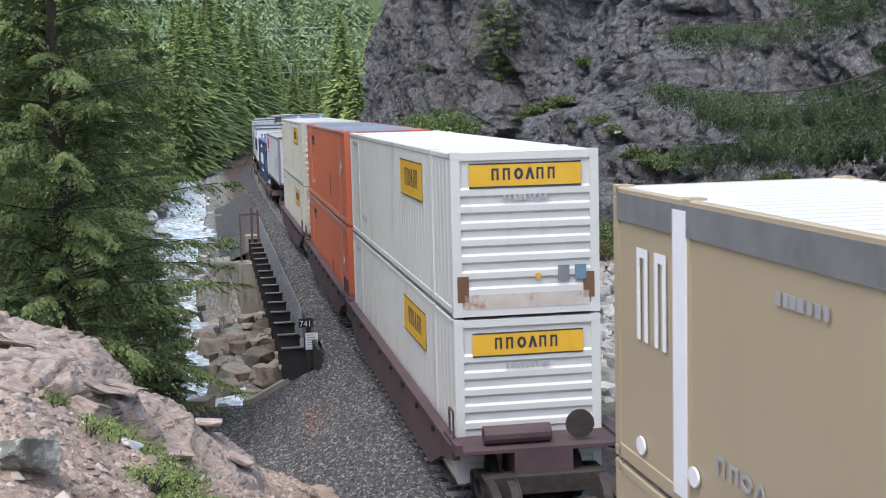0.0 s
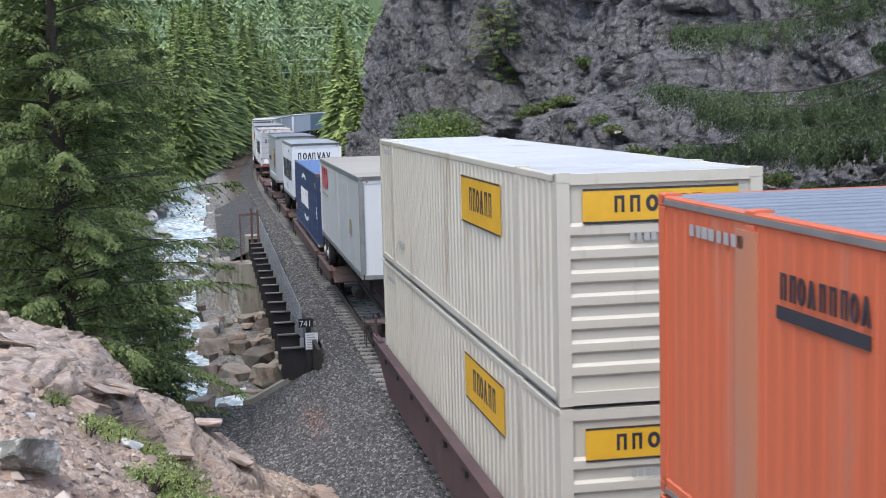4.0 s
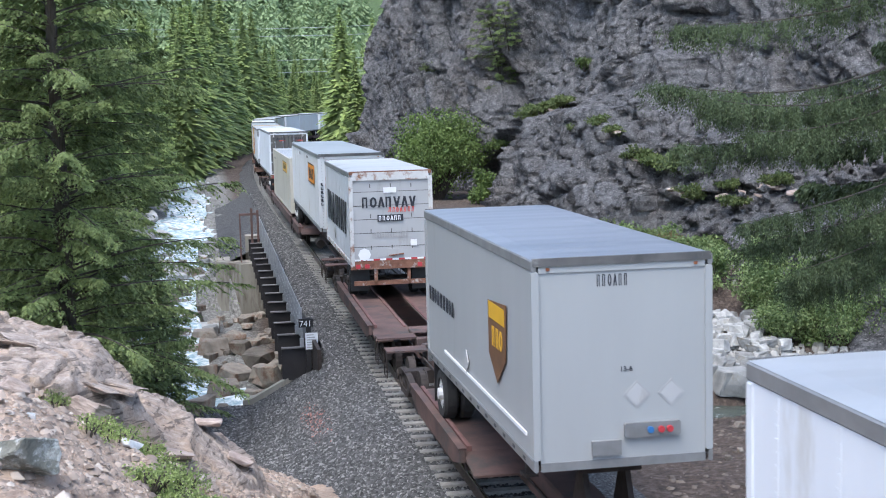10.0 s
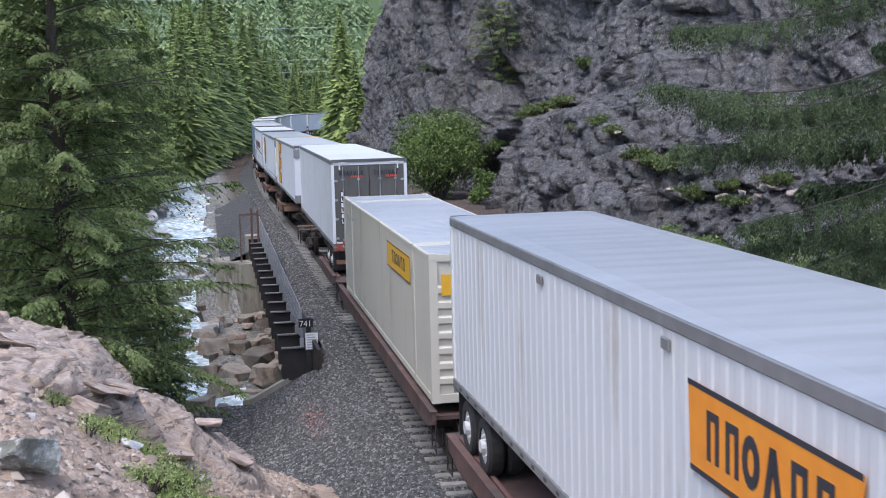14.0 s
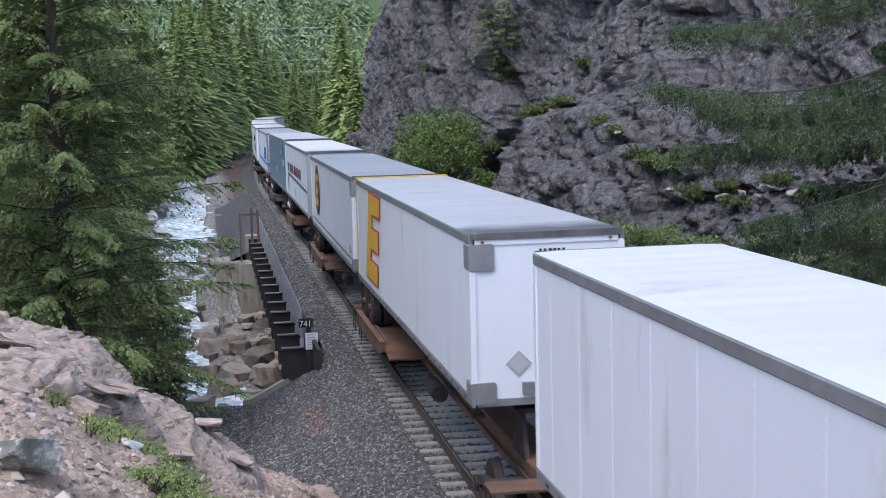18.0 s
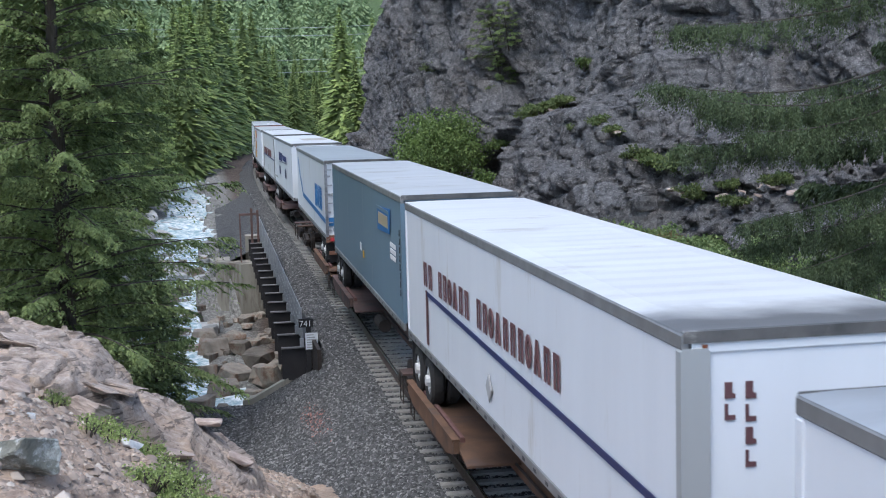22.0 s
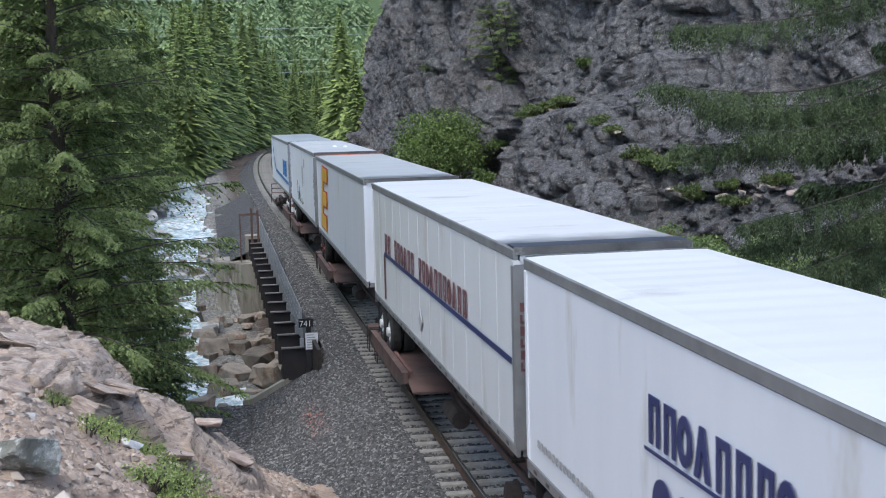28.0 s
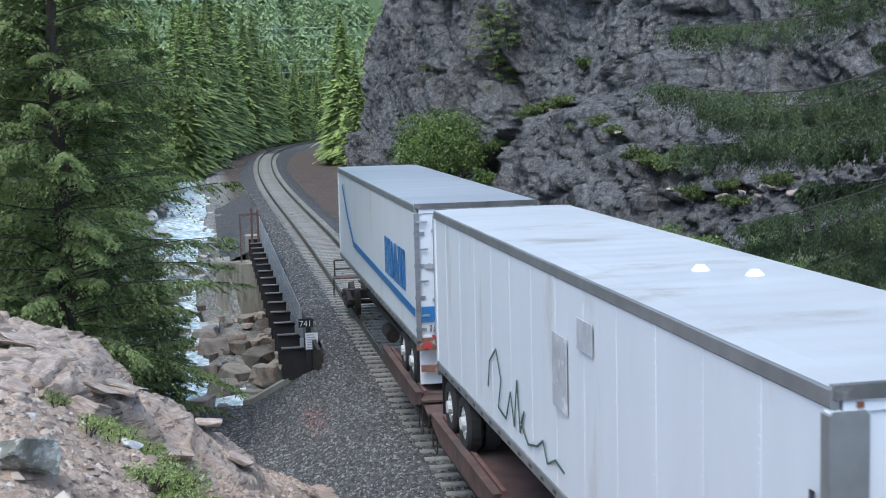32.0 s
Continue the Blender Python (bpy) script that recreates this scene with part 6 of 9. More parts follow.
def well_wagon(u0, u1):
    """A double-stack well wagon: deep sloping-ended side sills, end platforms and trucks."""
    L = u1 - u0
    w = thing("well_wagon", "dull maroon steel double-stack well wagon", "railway wagon", group="well wagons of the train")
    for side in (-1, 1):
        x0, x1 = sorted((side * 1.5, side * 1.37))
        s = Shape()
        s.extrude([(x0, 0.2, 0.95), (x0, 1.3, 0.75), (x0, 2.6, 0.28), (x0, L - 2.6, 0.28), (x0, L - 1.3, 0.75), (x0, L - 0.2, 0.95), (x0, L - 0.2, 1.15), (x0, 0.2, 1.15)], (x1 - x0, 0, 0))
        sill = part("side_sill", s, M_WELL, w)
        s = Shape()
        xa, xb = sorted((side * 1.54, side * 1.34))
        s.box(xa, xb, 0.2, L - 0.2, 1.15, 1.22)
        part("top_chord", s, M_WELL, sill)
        s = Shape()
        for k in range(int(L / 1.9)):
            y = 2.0 + k * 1.9
            if y < L - 1.5:
                s.box(*sorted((side * 1.56, side * 1.5)), y, y + 0.22, 1.02, 1.12)
        part("tie_down_lugs", s, M_BLACK, sill)
    for a, b in ((-0.1, 1.0), (L - 1.0, L + 0.1)):
        deck = part("end_platform", Shape().box(-1.5, 1.5, a, b, 1.1, 1.16), M_WELL, w)
        part("kick_plate", Shape().box(-1.5, -1.38, a, b, 1.16, 1.28), M_WELL, deck)
        part("draft_sill", Shape().box(-0.5, 0.5, a, b, 0.55, 1.1), M_WELL, deck)
    part("well_floor", Shape().box(-1.36, 1.36, 1.2, L - 1.2, 0.24, 0.31), M_TRUCK, w)
    tank = Shape().tube((-0.95, 0.28, 1.32), (0.2, 0.28, 1.32), 0.16, 12)
    part("air_tank", tank, M_WELL, w)
    wheel_b = Shape().tube((0.7, 0.15, 1.45), (0.7, 0.2, 1.45), 0.25, 14)
    part("brake_wheel", wheel_b, M_TRUCK, w)
    bogie(w, -0.05)
    for y in (0.35, L - 0.35):
        rail = Shape()
        rail.tube((-1.45, y, 1.2), (-1.45, y, 1.75), 0.02, 5)
        rail.tube((-1.45, y, 1.75), (-1.45, y + 0.35, 1.75), 0.02, 5)
        rail.tube((-1.45, y + 0.35, 1.75), (-1.45, y + 0.35, 1.2), 0.02, 5)
        part("grab_rail", rail, M_WELL, w)
    return moving(w, u0, L)


def banner(parent, face, u0, u1, v0, v1, at, plate, ink, n, lift=0.006):
    """A coloured company panel with plain bars for its lettering."""
    b = part("logo_panel", slab(face, u0, u1, v0, v1, at, lift), plate, parent, "coloured panel with bars of lettering")
    w, hh = u1 - u0, v1 - v0
    s = letter_bars(face, u0 + w * 0.2, u0 + w * 0.8, v0 + hh * 0.3, v0 + hh * 0.78, n, at - lift, 0.75, 0, 0.004)
    part("logo_bar", s, ink, b)
    e = Shape()
    for a, c in ((v0, v0 + 0.025), (v1 - 0.025, v1)):
        add_slab(e, face, u0, u1, a, c, at - lift, 0.004)
    part("panel_border", e, ink, b)
    return b


# double-stack wagons
def stack(label, u, paint_m, roof_m, ribs, yellow, depth=0.022, wagon=(0.9, 0.75)):
    low = container(label + ", in the wagon's well", u, 16.15, 2.59, 0.34, 2.86, paint_m, roof_m, ribs, depth)
    top = container(label + ", stacked on another", u, 16.15, 2.59, 3.25, 2.81, paint_m, roof_m, ribs, depth)
    well_wagon(u - wagon[0], u + 16.15 + wagon[1])
    for c, z in ((low, 0.34), (top, 3.25)):
        if yellow:
            banner(c, "l", 3.1, 6.0, z + 1.75, z + 2.5, -1.295, M_YELLOW, M_DARKD, 6)
            banner(c, "n", -0.98, 0.98, z + 2.2, z + 2.62, -0.002, M_YELLOW, M_DARKD, 6)
            part("number_bars", letter_bars("n", -0.4, 0.4, z + 1.98, z + 2.08, 9, -0.012), M_GREYD, c)
        part("number_bars", letter_bars("l", 14.2, 15.4, z + 2.5, z + 2.6, 8, -1.3), M_GREYD, c)
        part("number_bars", letter_bars("l", 12.4, 13.5, z + 0.55, z + 0.7, 4, -1.3), M_GREYD, c)
    return low, top


tan_low, tan_top = stack("tan steel container with pale stripes", -2.96, M_TAN, M_ROOFWHITE, 0, False)
part("logo_bar", letter_bars("l", 14.6, 15.6, 4.6, 5.5, 2, -1.3), M_WHITED, tan_top)
jb_low, jb_top = stack("white smooth-sided container with yellow panels", 22.25, M_BOXWHITE, M_ROOFWHITE, 0.36, True, 0.012)
or_low, or_top = stack("orange corrugated container", 40.1, M_ORANGE, M_ROOFSLATE, 0.24, False, 0.006)
for c, z in ((or_low, 0.34), (or_top, 3.2)):
    part("logo_bar", letter_bars("l", 12.2, 13.6, z + 2.25, z + 2.45, 9, -1.296), M_DARKD, c)
    part("logo_bars", slab("l", 12.2, 13.6, z + 2.1, z + 2.2, -1.296), M_DARKD, c)
    part("logo_bar", letter_bars("n", -0.6, 0.8, z + 2.1, z + 2.35, 9, -0.06, lift=0.06), M_DARKD, c)
    part("logo_bars", slab("n", -0.65, 0.85, z + 1.9, z + 2.03, -0.06, 0.06), M_DARKD, c)
cr_low, cr_top = stack("cream corrugated container with yellow panels", 59.8, M_CREAM, M_ROOF, 0.3, True)

# trailers and boxes on flat wagons
for a, b, hitch in ((96.6, 112.0, None), (180.6, 199.9, None)):
    flat_wagon(a, b, hitch)
for a, b, plat, hitch, m in ((79.6, 96.3, (11.2, 16.0), 3.0, M_DECK), (112.3, 126.6, (5.4, 10.4), 1.6, M_DECK), (127.0, 143.6, (6.2, 11.2), 2.2, M_DECK), (144.0, 161.0, (2.0, 10.6), 14.8, M_DECK), (161.4, 180.3, (13.4, 17.8), 2.6, M_DECK),
                             (200.3, 220.5, (1.4, 7.0), 17.4, M_DECK), (220.9, 239.7, (13.2, 18.2), 2.6, M_DECKORANGE), (240.0, 257.9, (11.8, 17.2), 1.3, M_DECKORANGE), (258.2, 275.9, (12.2, 17.0), 1.9, M_DECKORANGE),
                             (276.1, 294.3, (11.5, 16.6), 1.2, M_DECK), (294.7, 313.8, (1.2, 6.6), 16.4, M_DECKORANGE), (314.2, 332.7, (12.8, 17.8), 2.5, M_DECK), (332.9, 349.5, (10.8, 16.0), 1.2, M_DECK),
                             (349.8, 367.7, (11.8, 17.0), 1.6, M_DECK), (367.9, 385.3, (11.4, 16.4), 1.6, M_DECK), (385.6, 406.2, (0.9, 6.0), 15.6, M_DECK)):
    spine_wagon(a, b, plat, hitch, m, b > 400)

tra = trailer("white trailer with a dusty tan roof and dark corner posts", 81.3, 13.72, 2.5, 2.0, 4.87, M_WHITE_OLD, M_ROOFTAN, rail_m=M_RAILGREY, seams=3.4)
part("logo_bar", letter_bars("l", 10.4, 12.9, 3.85, 4.6, 3, -1.25, lift=0.012), M_RED, tra)
part("logo_bar", letter_bars("l", 10.3, 12.9, 3.6, 3.7, 10, -1.25, 0.6, lift=0.012), M_GREYD, tra)
part("notice", slab("n", 0.03, 0.43, 3.3, 3.52, 0.03), M_RED, tra, "red height notice")
for text, size, x, z, ink in (("CAUTION", 0.1, 0.03, 3.55, M_RED), ("HEIGHT", 0.1, 0.06, 3.42, M_WHITED), ("13 6", 0.12, 0.09, 3.32, M_WHITED), ("LENGTH 45", 0.085, 0.0, 3.2, M_RED), ("WIDTH 102", 0.085, 0.0, 3.1, M_RED)):
    words(text, size, "n", x, z, 0.022, ink, tra)
part("number_bars", letter_bars("n", -0.4, 0.75, 2.85, 3.02, 10, 0.03), M_DARKD, tra)

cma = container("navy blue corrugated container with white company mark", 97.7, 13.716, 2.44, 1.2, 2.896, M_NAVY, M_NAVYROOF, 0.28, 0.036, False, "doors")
part("logo_bar", letter_bars("l", 5.0, 9.6, 2.35, 3.1, 6, -1.21, 0.8, lift=0.02), M_WHITED, cma)
words("45", 0.55, "t", 0.2, 9.2, 4.1, M_WHITED, cma, turn=200)
words("45", 0.7, "l", 0.6, 2.3, -1.215, M_WHITED, cma)

rwa = trailer("short white trailer with dark lettering bars on side and nose", 112.7, 8.53, 2.5, 2.02, 4.86, M_WHITE, M_ROOFGREY, tandem=False, seams=1.0, rim=M_TRUCK)
ups = trailer("short grey trailer with a brown shield mark", 128.2, 8.53, 2.5, 2.0, 4.86, M_GREYV, M_ROOFSLATE, tandem=False, seams=0, rail_m=M_RAILGREY)
rwb = trailer("short white trailer with rusty roller door frame", 151.0, 8.53, 2.52, 2.03, 4.87, M_WHITE, M_ROOF, "n", "doors", tandem=False, seams=0.95, post_m=M_RUSTWHITE, door_m=M_ROLLER, roller=True, head_m=M_RUST, rim=M_TRUCK)
yel = trailer("long silver-white ribbed trailer with an orange and yellow panel", 162.5, 16.7, 2.55, 2.0, 4.97, M_WHITE_OLD, M_ROOFGREY, ribs=0.32)
crm = container("cream-white container with a yellow panel on a flat wagon", 181.4, 16.15, 2.59, 1.2, 2.86, M_CREAM, M_ROOFGREY, 0, 0.02)
rwl = trailer("long white trailer with stained grey doors", 201.9, 16.6, 2.58, 2.0, 5.0, M_WHITE, M_ROOFWHITE, "n", "doors", door_m=M_DOORGREY, seams=1.22)
ea = trailer("long white trailer with a large yellow and red emblem", 222.7, 16.4, 2.58, 2.0, 4.82, M_WHITE, M_ROOFSOOT, seams=0, rim=M_RIM_RED)
eb = trailer("long white trailer with an oval emblem", 240.45, 16.4, 2.58, 2.0, 4.8, M_WHITE, M_ROOFGREY, seams=0, rim=M_RIM_RED)
usx = trailer("white trailer with red lettering bars and a blue stripe", 259.15, 16.45, 2.58, 2.0, 4.85, M_WHITE, M_ROOFSOOTWHITE, seams=0)
blu = trailer("steel-blue trailer with an orange and blue placard", 276.25, 16.4, 2.58, 2.0, 4.93, M_STEELBLUE, M_ROOF, seams=0)
mar = trailer("white refrigerated trailer with a bent blue stripe", 296.1, 16.0, 2.58, 2.0, 4.85, M_WHITE, M_ROOFGREY, "n", "doors", seams=0)
alli = trailer("white refrigerated trailer with navy lettering bars", 315.9, 16.5, 2.58, 2.0, 4.88, M_WHITE, M_ROOFWHITE, seams=0)
usy = trailer("off-white seamed trailer with red lettering bars and blue stripe", 333.0, 15.7, 2.58, 2.0, 4.93, M_WHITE_OLD, M_ROOFSOOTWHITE, seams=1.22)
ec = trailer("white trailer with a yellow and red emblem", 350.6, 16.35, 2.58, 2.0, 4.9, M_WHITE, M_ROOFSOOT, seams=0, rim=M_RIM_RED)
wg = trailer("white seamed trailer with dark graffiti scrawl", 368.5, 15.7, 2.58, 2.0, 4.96, M_WHITE, M_ROOF, seams=1.22)
mas = trailer("white refrigerated trailer with bent blue stripe, last on the train", 386.6, 16.3, 2.58, 2.0, 4.88, M_WHITE, M_ROOFGREY, "n", "doors", seams=0)


# ---- marks and fittings on the boxes ----
def disc(face, u, v, ru, rv, at, lift=0.006, k=24):
    s = Shape()
    add_poly(s, face, [(u + ru * math.cos(math.tau * i / k), v + rv * math.sin(math.tau * i / k)) for i in range(k)], at, lift)
    return s


def diamond(parent, face, u, v, r, at, lift=0.008):
    s = Shape()
    add_poly(s, face, [(u - r, v), (u, v - r), (u + r, v), (u, v + r)], at, lift)
    d = part("placard", s, M_GREYD, parent, "diamond placard holder")
    s = Shape()
    add_poly(s, face, [(u - r * 0.8, v), (u, v - r * 0.8), (u + r * 0.8, v), (u, v + r * 0.8)], at - lift, 0.004)
    part("placard_face", s, M_ROLLER, d)


def emblem(parent, y0, at, lift=0.01):
    """The large three-armed emblem: red edge, yellow face. Its spine stands at the far side of y0."""
    def arms(g):
        # slanting spine and three arms, y falling towards the near end
        return [[(y0 + 1.0 + g, 2.38 - g), (y0 + 0.1 - g * 0 + 0.15, 2.38 - g), (y0 - 0.75, 4.6 + g), (y0 + 0.02 + g, 4.6 + g)],
                [(y0 + 1.0, 2.38 - g), (y0 - 1.25 - g, 2.38 - g), (y0 - 1.35 - g, 2.86 + g), (y0 + 0.8, 2.86 + g)],
                [(y0 + 0.4, 3.22 - g), (y0 - 1.55 - g, 3.22 - g), (y0 - 1.65 - g, 3.72 + g), (y0 + 0.2, 3.72 + g)],
                [(y0 + 0.2, 4.12 - g), (y0 - 1.95 - g, 4.12 - g), (y0 - 2.08 - g, 4.58 + g), (y0 + 0.02, 4.58 + g)]]
    for g, m, l, n in ((0.06, M_RED, lift, "emblem_edge"), (0.0, M_YELLOW, lift + 0.012, "emblem_face")):
        for i, q in enumerate(arms(g)):
            s = Shape()
            add_poly(s, "l", q, at + 0.0005 * i, l + 0.002 * i)
            part(n, s, m, parent, "red edge of the emblem" if m is M_RED else "yellow bar of the emblem")


def stripe(parent, pts, width, at, m, lift=0.01):
    """A painted band along the side through the points (y, z)."""
    s = Shape()
    for (a, za), (b, zb) in zip(pts, pts[1:]):
        add_poly(s, "l", [(a, za - width / 2), (b, zb - width / 2), (b, zb + width / 2), (a, za + width / 2)], at, lift)
    return part("stripe", s, m, parent, "painted stripe along the side")


def digits(parent, u, v0, v1, n, at, m=None):
    """A standing column of plain bars for an upright number."""
    s = Shape()
    hgt = (v1 - v0) / n
    for i in range(n):
        z = v0 + i * hgt
        add_slab(s, "n", u - 0.05, u + 0.05, z + hgt * 0.1, z + hgt * 0.32, at, 0.014)
        add_slab(s, "n", u - 0.05, u - 0.02 + 0.04 * (i % 2), z + hgt * 0.32, z + hgt * 0.85, at, 0.014)
    part("number_bars", s, m or M_WHITED, parent)


def side_digits(parent, y, v0, v1, n, at, m):
    s = Shape()
    hgt = (v1 - v0) / n
    for i in range(n):
        z = v0 + i * hgt
        add_slab(s, "l", y - 0.05, y + 0.05, z + hgt * 0.1, z + hgt * 0.32, at, 0.012)
        add_slab(s, "l", y - 0.05, y - 0.01 + 0.03 * (i % 2), z + hgt * 0.32, z + hgt * 0.85, at, 0.012)
    part("number_bars", s, m, parent)


# tan and white stack
for c in (tan_top,):
    part("pale_post_cover", Shape().box(-1.312, -1.29, 14.08, 14.4, 3.35, 5.95), M_WHITED, c, "white painted post")
    part("dark_top_band", Shape().box(-1.308, -1.29, 0.1, 16.0, 5.72, 6.0), M_RAILGREY, c, "dark grey band below the roof")
    part("number_bars", letter_bars("l", 11.4, 12.3, 5.4, 5.5, 7, -1.3), M_GREYD, c)
    for y, z in ((15.3, 3.55), (13.9, 3.62), (10.4, 4.4)):
        part("hand_hold", disc("l", y, z, 0.12, 0.09, -1.3, 0.02), M_WHITED, c)
for c, z in ((or_low, 0.34), (or_top, 3.25)):
    part("rail_cap", Shape().box(-1.303, -1.28, 0.15, 16.0, z + 0.02, z + 0.07), M_RAILGREY, c, "grey line along the lower rail")
    part("rail_cap", Shape().box(-1.303, -1.28, 0.15, 16.0, z + 2.72, z + 2.77), M_RAILGREY, c, "grey scuffed upper rail")
    for y in (1.98, 14.0):
        part("post_cover", Shape().box(-1.306, -1.28, y - 0.05, y + 0.35, z + 0.2, z + 2.65), M_ORANGEPALE, c, "faded orange post")
    diamond(c, "l", 1.3, z + 1.65, 0.26, -1.296, 0.012)
    part("side_scuff", slab("l", 5.4, 5.55, z + 0.5, z + 1.3, -1.296, 0.008), M_BROWND, c, "brown scuff on the side")
# grey strips paint in the shadow line along each box's lower edge
for c, z in ((jb_low, 0.34), (jb_top, 3.25), (cr_low, 0.34), (cr_top, 3.25)):
    part("lower_rail_shadow_strip", Shape().box(-1.302, -1.28, 0.15, 16.0, z + 0.02, z + 0.05), M_RAILGREY, c, "grey line along the lower rail")
# stains low on the end of the white stack's upper box, vents and plates
for c, z in ((jb_top, 3.2),):
    part("end_stain", slab("n", -1.1, 1.1, z + 0.17, z + 0.42, -0.002, 0.004), M_RUSTWASH, c, "rust-stained lower end wall")
    for x in (0.55, 0.85):
        part("end_plate", slab("n", x, x + 0.2, z + 0.62, z + 0.88, -0.002, 0.02), M_RAILGREY if x < 0.8 else M_STEELBLUE, c)
    part("end_plate", slab("n", 0.15, 0.24, z + 0.66, z + 0.76, -0.002, 0.02), M_YELLOW, c)
    for x in (-1.22, 1.0):
        part("rub_mark", slab("n", x, x + 0.2, z + 0.3, z + 0.75, -0.003, 0.003), M_BROWND, c, "brown scuffed corner")

# tan-roofed trailer
for x0, x1, z0, z1 in ((-1.25, -1.1, 2.15, 4.72),):
    part("corner_guard", Shape().box(-1.256, -1.12, -0.012, 0.1, 2.15, 4.72, 0.02), M_RAILGREY, tra, "dark grey corner guard")
for x in (-0.22, 0.65):
    part("nose_door", Shape().box(x, x + 0.36, -0.02, 0.03, 2.2, 2.77, 0.02), M_BROWND, tra, "dark box on the nose")
part("side_patch", slab("l", 2.5, 3.05, 3.03, 3.48, -1.25, 0.012), M_TAN, tra, "tan repair patch")

# navy container
for (y, z, ry, rz) in ((7.3, 3.55, 0.75, 0.12), (6.3, 1.95, 0.75, 0.12)):
    s = Shape()
    for i in range(5):
        a = -0.9 + i * 0.45
        zz = z + (0.14 - 0.11 * a * a if z > 3 else -0.14 + 0.11 * a * a)
        add_slab(s, "l", y + a - 0.19, y + a + 0.19, zz - 0.07, zz + 0.07, -1.21, 0.02)
    part("logo_arc", s, M_WHITED, cma, "white curved mark")
part("logo_bar", letter_bars("n", -1.08, -0.68, 3.42, 3.56, 6, -0.03, lift=0.03), M_WHITED, cma)
part("warning_bars", letter_bars("n", -1.0, -0.5, 4.0, 4.06, 7, -0.004, 0.6), M_YELLOW, cma, "black and yellow height warning")
part("side_label", slab("l", 12.8, 13.2, 1.75, 2.05, -1.215, 0.012), M_YELLOW, cma)
part("side_label", slab("l", 0.5, 0.8, 3.5, 3.7, -1.215, 0.012), M_YELLOW, cma)

# short trailers
part("logo_bar", letter_bars("l", 1.1, 7.85, 2.92, 3.95, 7, -1.25, 0.85, lift=0.012, forms="rotrvtv"), M_DARKD, rwa, "dark lettering bars along the side")
part("logo_bar", letter_bars("n", -0.95, 0.72, 4.05, 4.4, 7, 0.03, 0.8, forms="rotrvtv"), M_DARKD, rwa)
part("logo_bar", letter_bars("n", -0.2, 0.63, 3.85, 4.0, 7, 0.03, 0.6, 0.02), M_REDBRIGHT, rwa)
part("number_plate_panel", slab("n", -1.12, -0.98, 2.4, 3.97, 0.03, 0.01), M_DARKD, rwa)
digits(rwa, -1.05, 2.45, 3.95, 6, 0.03)
for y, z in ((5.0, 2.62), (4.4, 2.5)):
    diamond(rwa, "l", y, z, 0.2, -1.25, 0.012)
part("side_lights", letter_bars("l", 2.7, 3.05, 4.36, 4.5, 2, -1.25, 0.6, lift=0.014), M_DARKD, rwa)

shield = Shape()
add_poly(shield, "l", [(2.72, 3.95), (1.5, 4.03), (1.58, 3.2), (2.15, 2.78), (2.7, 3.15)], -1.25, 0.012)
sh = part("logo_shield", shield, M_BROWND, ups, "brown shield mark with a gold band")
part("logo_band", slab("l", 1.6, 2.65, 3.7, 3.95, -1.262, 0.006), M_YELLOW, sh)
part("logo_bar", letter_bars("l", 1.75, 2.55, 3.3, 3.6, 3, -1.262, 0.7), M_YELLOW, sh)
part("logo_bar", letter_bars("l", 5.6, 8.2, 3.2, 3.46, 9, -1.25, 0.6, lift=0.012), M_DARKD, ups)
diamond(ups, "l", 4.55, 2.65, 0.2, -1.25, 0.012)
diamond(ups, "n", 0.19, 2.98, 0.19, 0.03)
diamond(ups, "n", 0.67, 2.98, 0.19, 0.03)
part("number_bars", letter_bars("n", -0.35, 0.1, 4.46, 4.62, 6, 0.03, 0.6), M_DARKD, ups)
words("13-6", 0.1, "n", -0.05, 3.3, 0.03, M_DARKD, ups)
part("air_connection", Shape().box(0.0, 0.78, -0.04, 0.03, 2.4, 2.6, 0.02), M_RAILGREY, ups, "air connection plate")
for x in (0.35, 0.5, 0.62):
    part("glad_hand", Shape().tube((x, -0.08, 2.5), (x, -0.03, 2.5), 0.045, 10), M_RED if x > 0.4 else M_BLUED, ups)
part("side_strake", Shape().box(-1.262, -1.24, 0.4, 6.6, 2.42, 2.47), M_WHITED, ups, "pale rub rail")

part("logo_bar", letter_bars("l", 0.9, 7.8, 2.9, 3.92, 7, -1.26, 0.85, lift=0.012, forms="rotrvtv"), M_DARKD, rwb, "dark lettering bars along the side")
part("logo_bar", letter_bars("n", -0.87, 0.78, 3.78, 4.1, 7, 0.0, 0.8, forms="rotrvtv"), M_DARKD, rwb)
part("logo_bar", letter_bars("n", -0.08, 0.73, 3.63, 3.78, 7, 0.0, 0.6, 0.02), M_REDBRIGHT, rwb)
part("white_label", slab("n", -0.22, 0.17, 4.22, 4.38, 0.0, 0.01), M_WHITED, rwb)
nb = part("number_panel", slab("n", -0.42, 0.36, 3.36, 3.56, 0.0, 0.01), M_DARKD, rwb)
part("number_bars", letter_bars("n", -0.38, 0.32, 3.39, 3.53, 6, -0.01, 0.7), M_WHITED, nb)
part("address_bars", letter_bars("n", -0.6, 0.5, 2.88, 3.0, 14, 0.0, 0.6), M_GREYD, rwb)
part("placard", disc("n", -0.84, 2.38, 0.19, 0.19, 0.0, 0.012, 8), M_WHITED, rwb, "white octagonal placard")
part("white_label", slab("n", 0.56, 0.75, 2.6, 2.79, 0.0, 0.01), M_WHITED, rwb)
diamond(rwb, "l", 5.0, 2.62, 0.2, -1.26, 0.012)
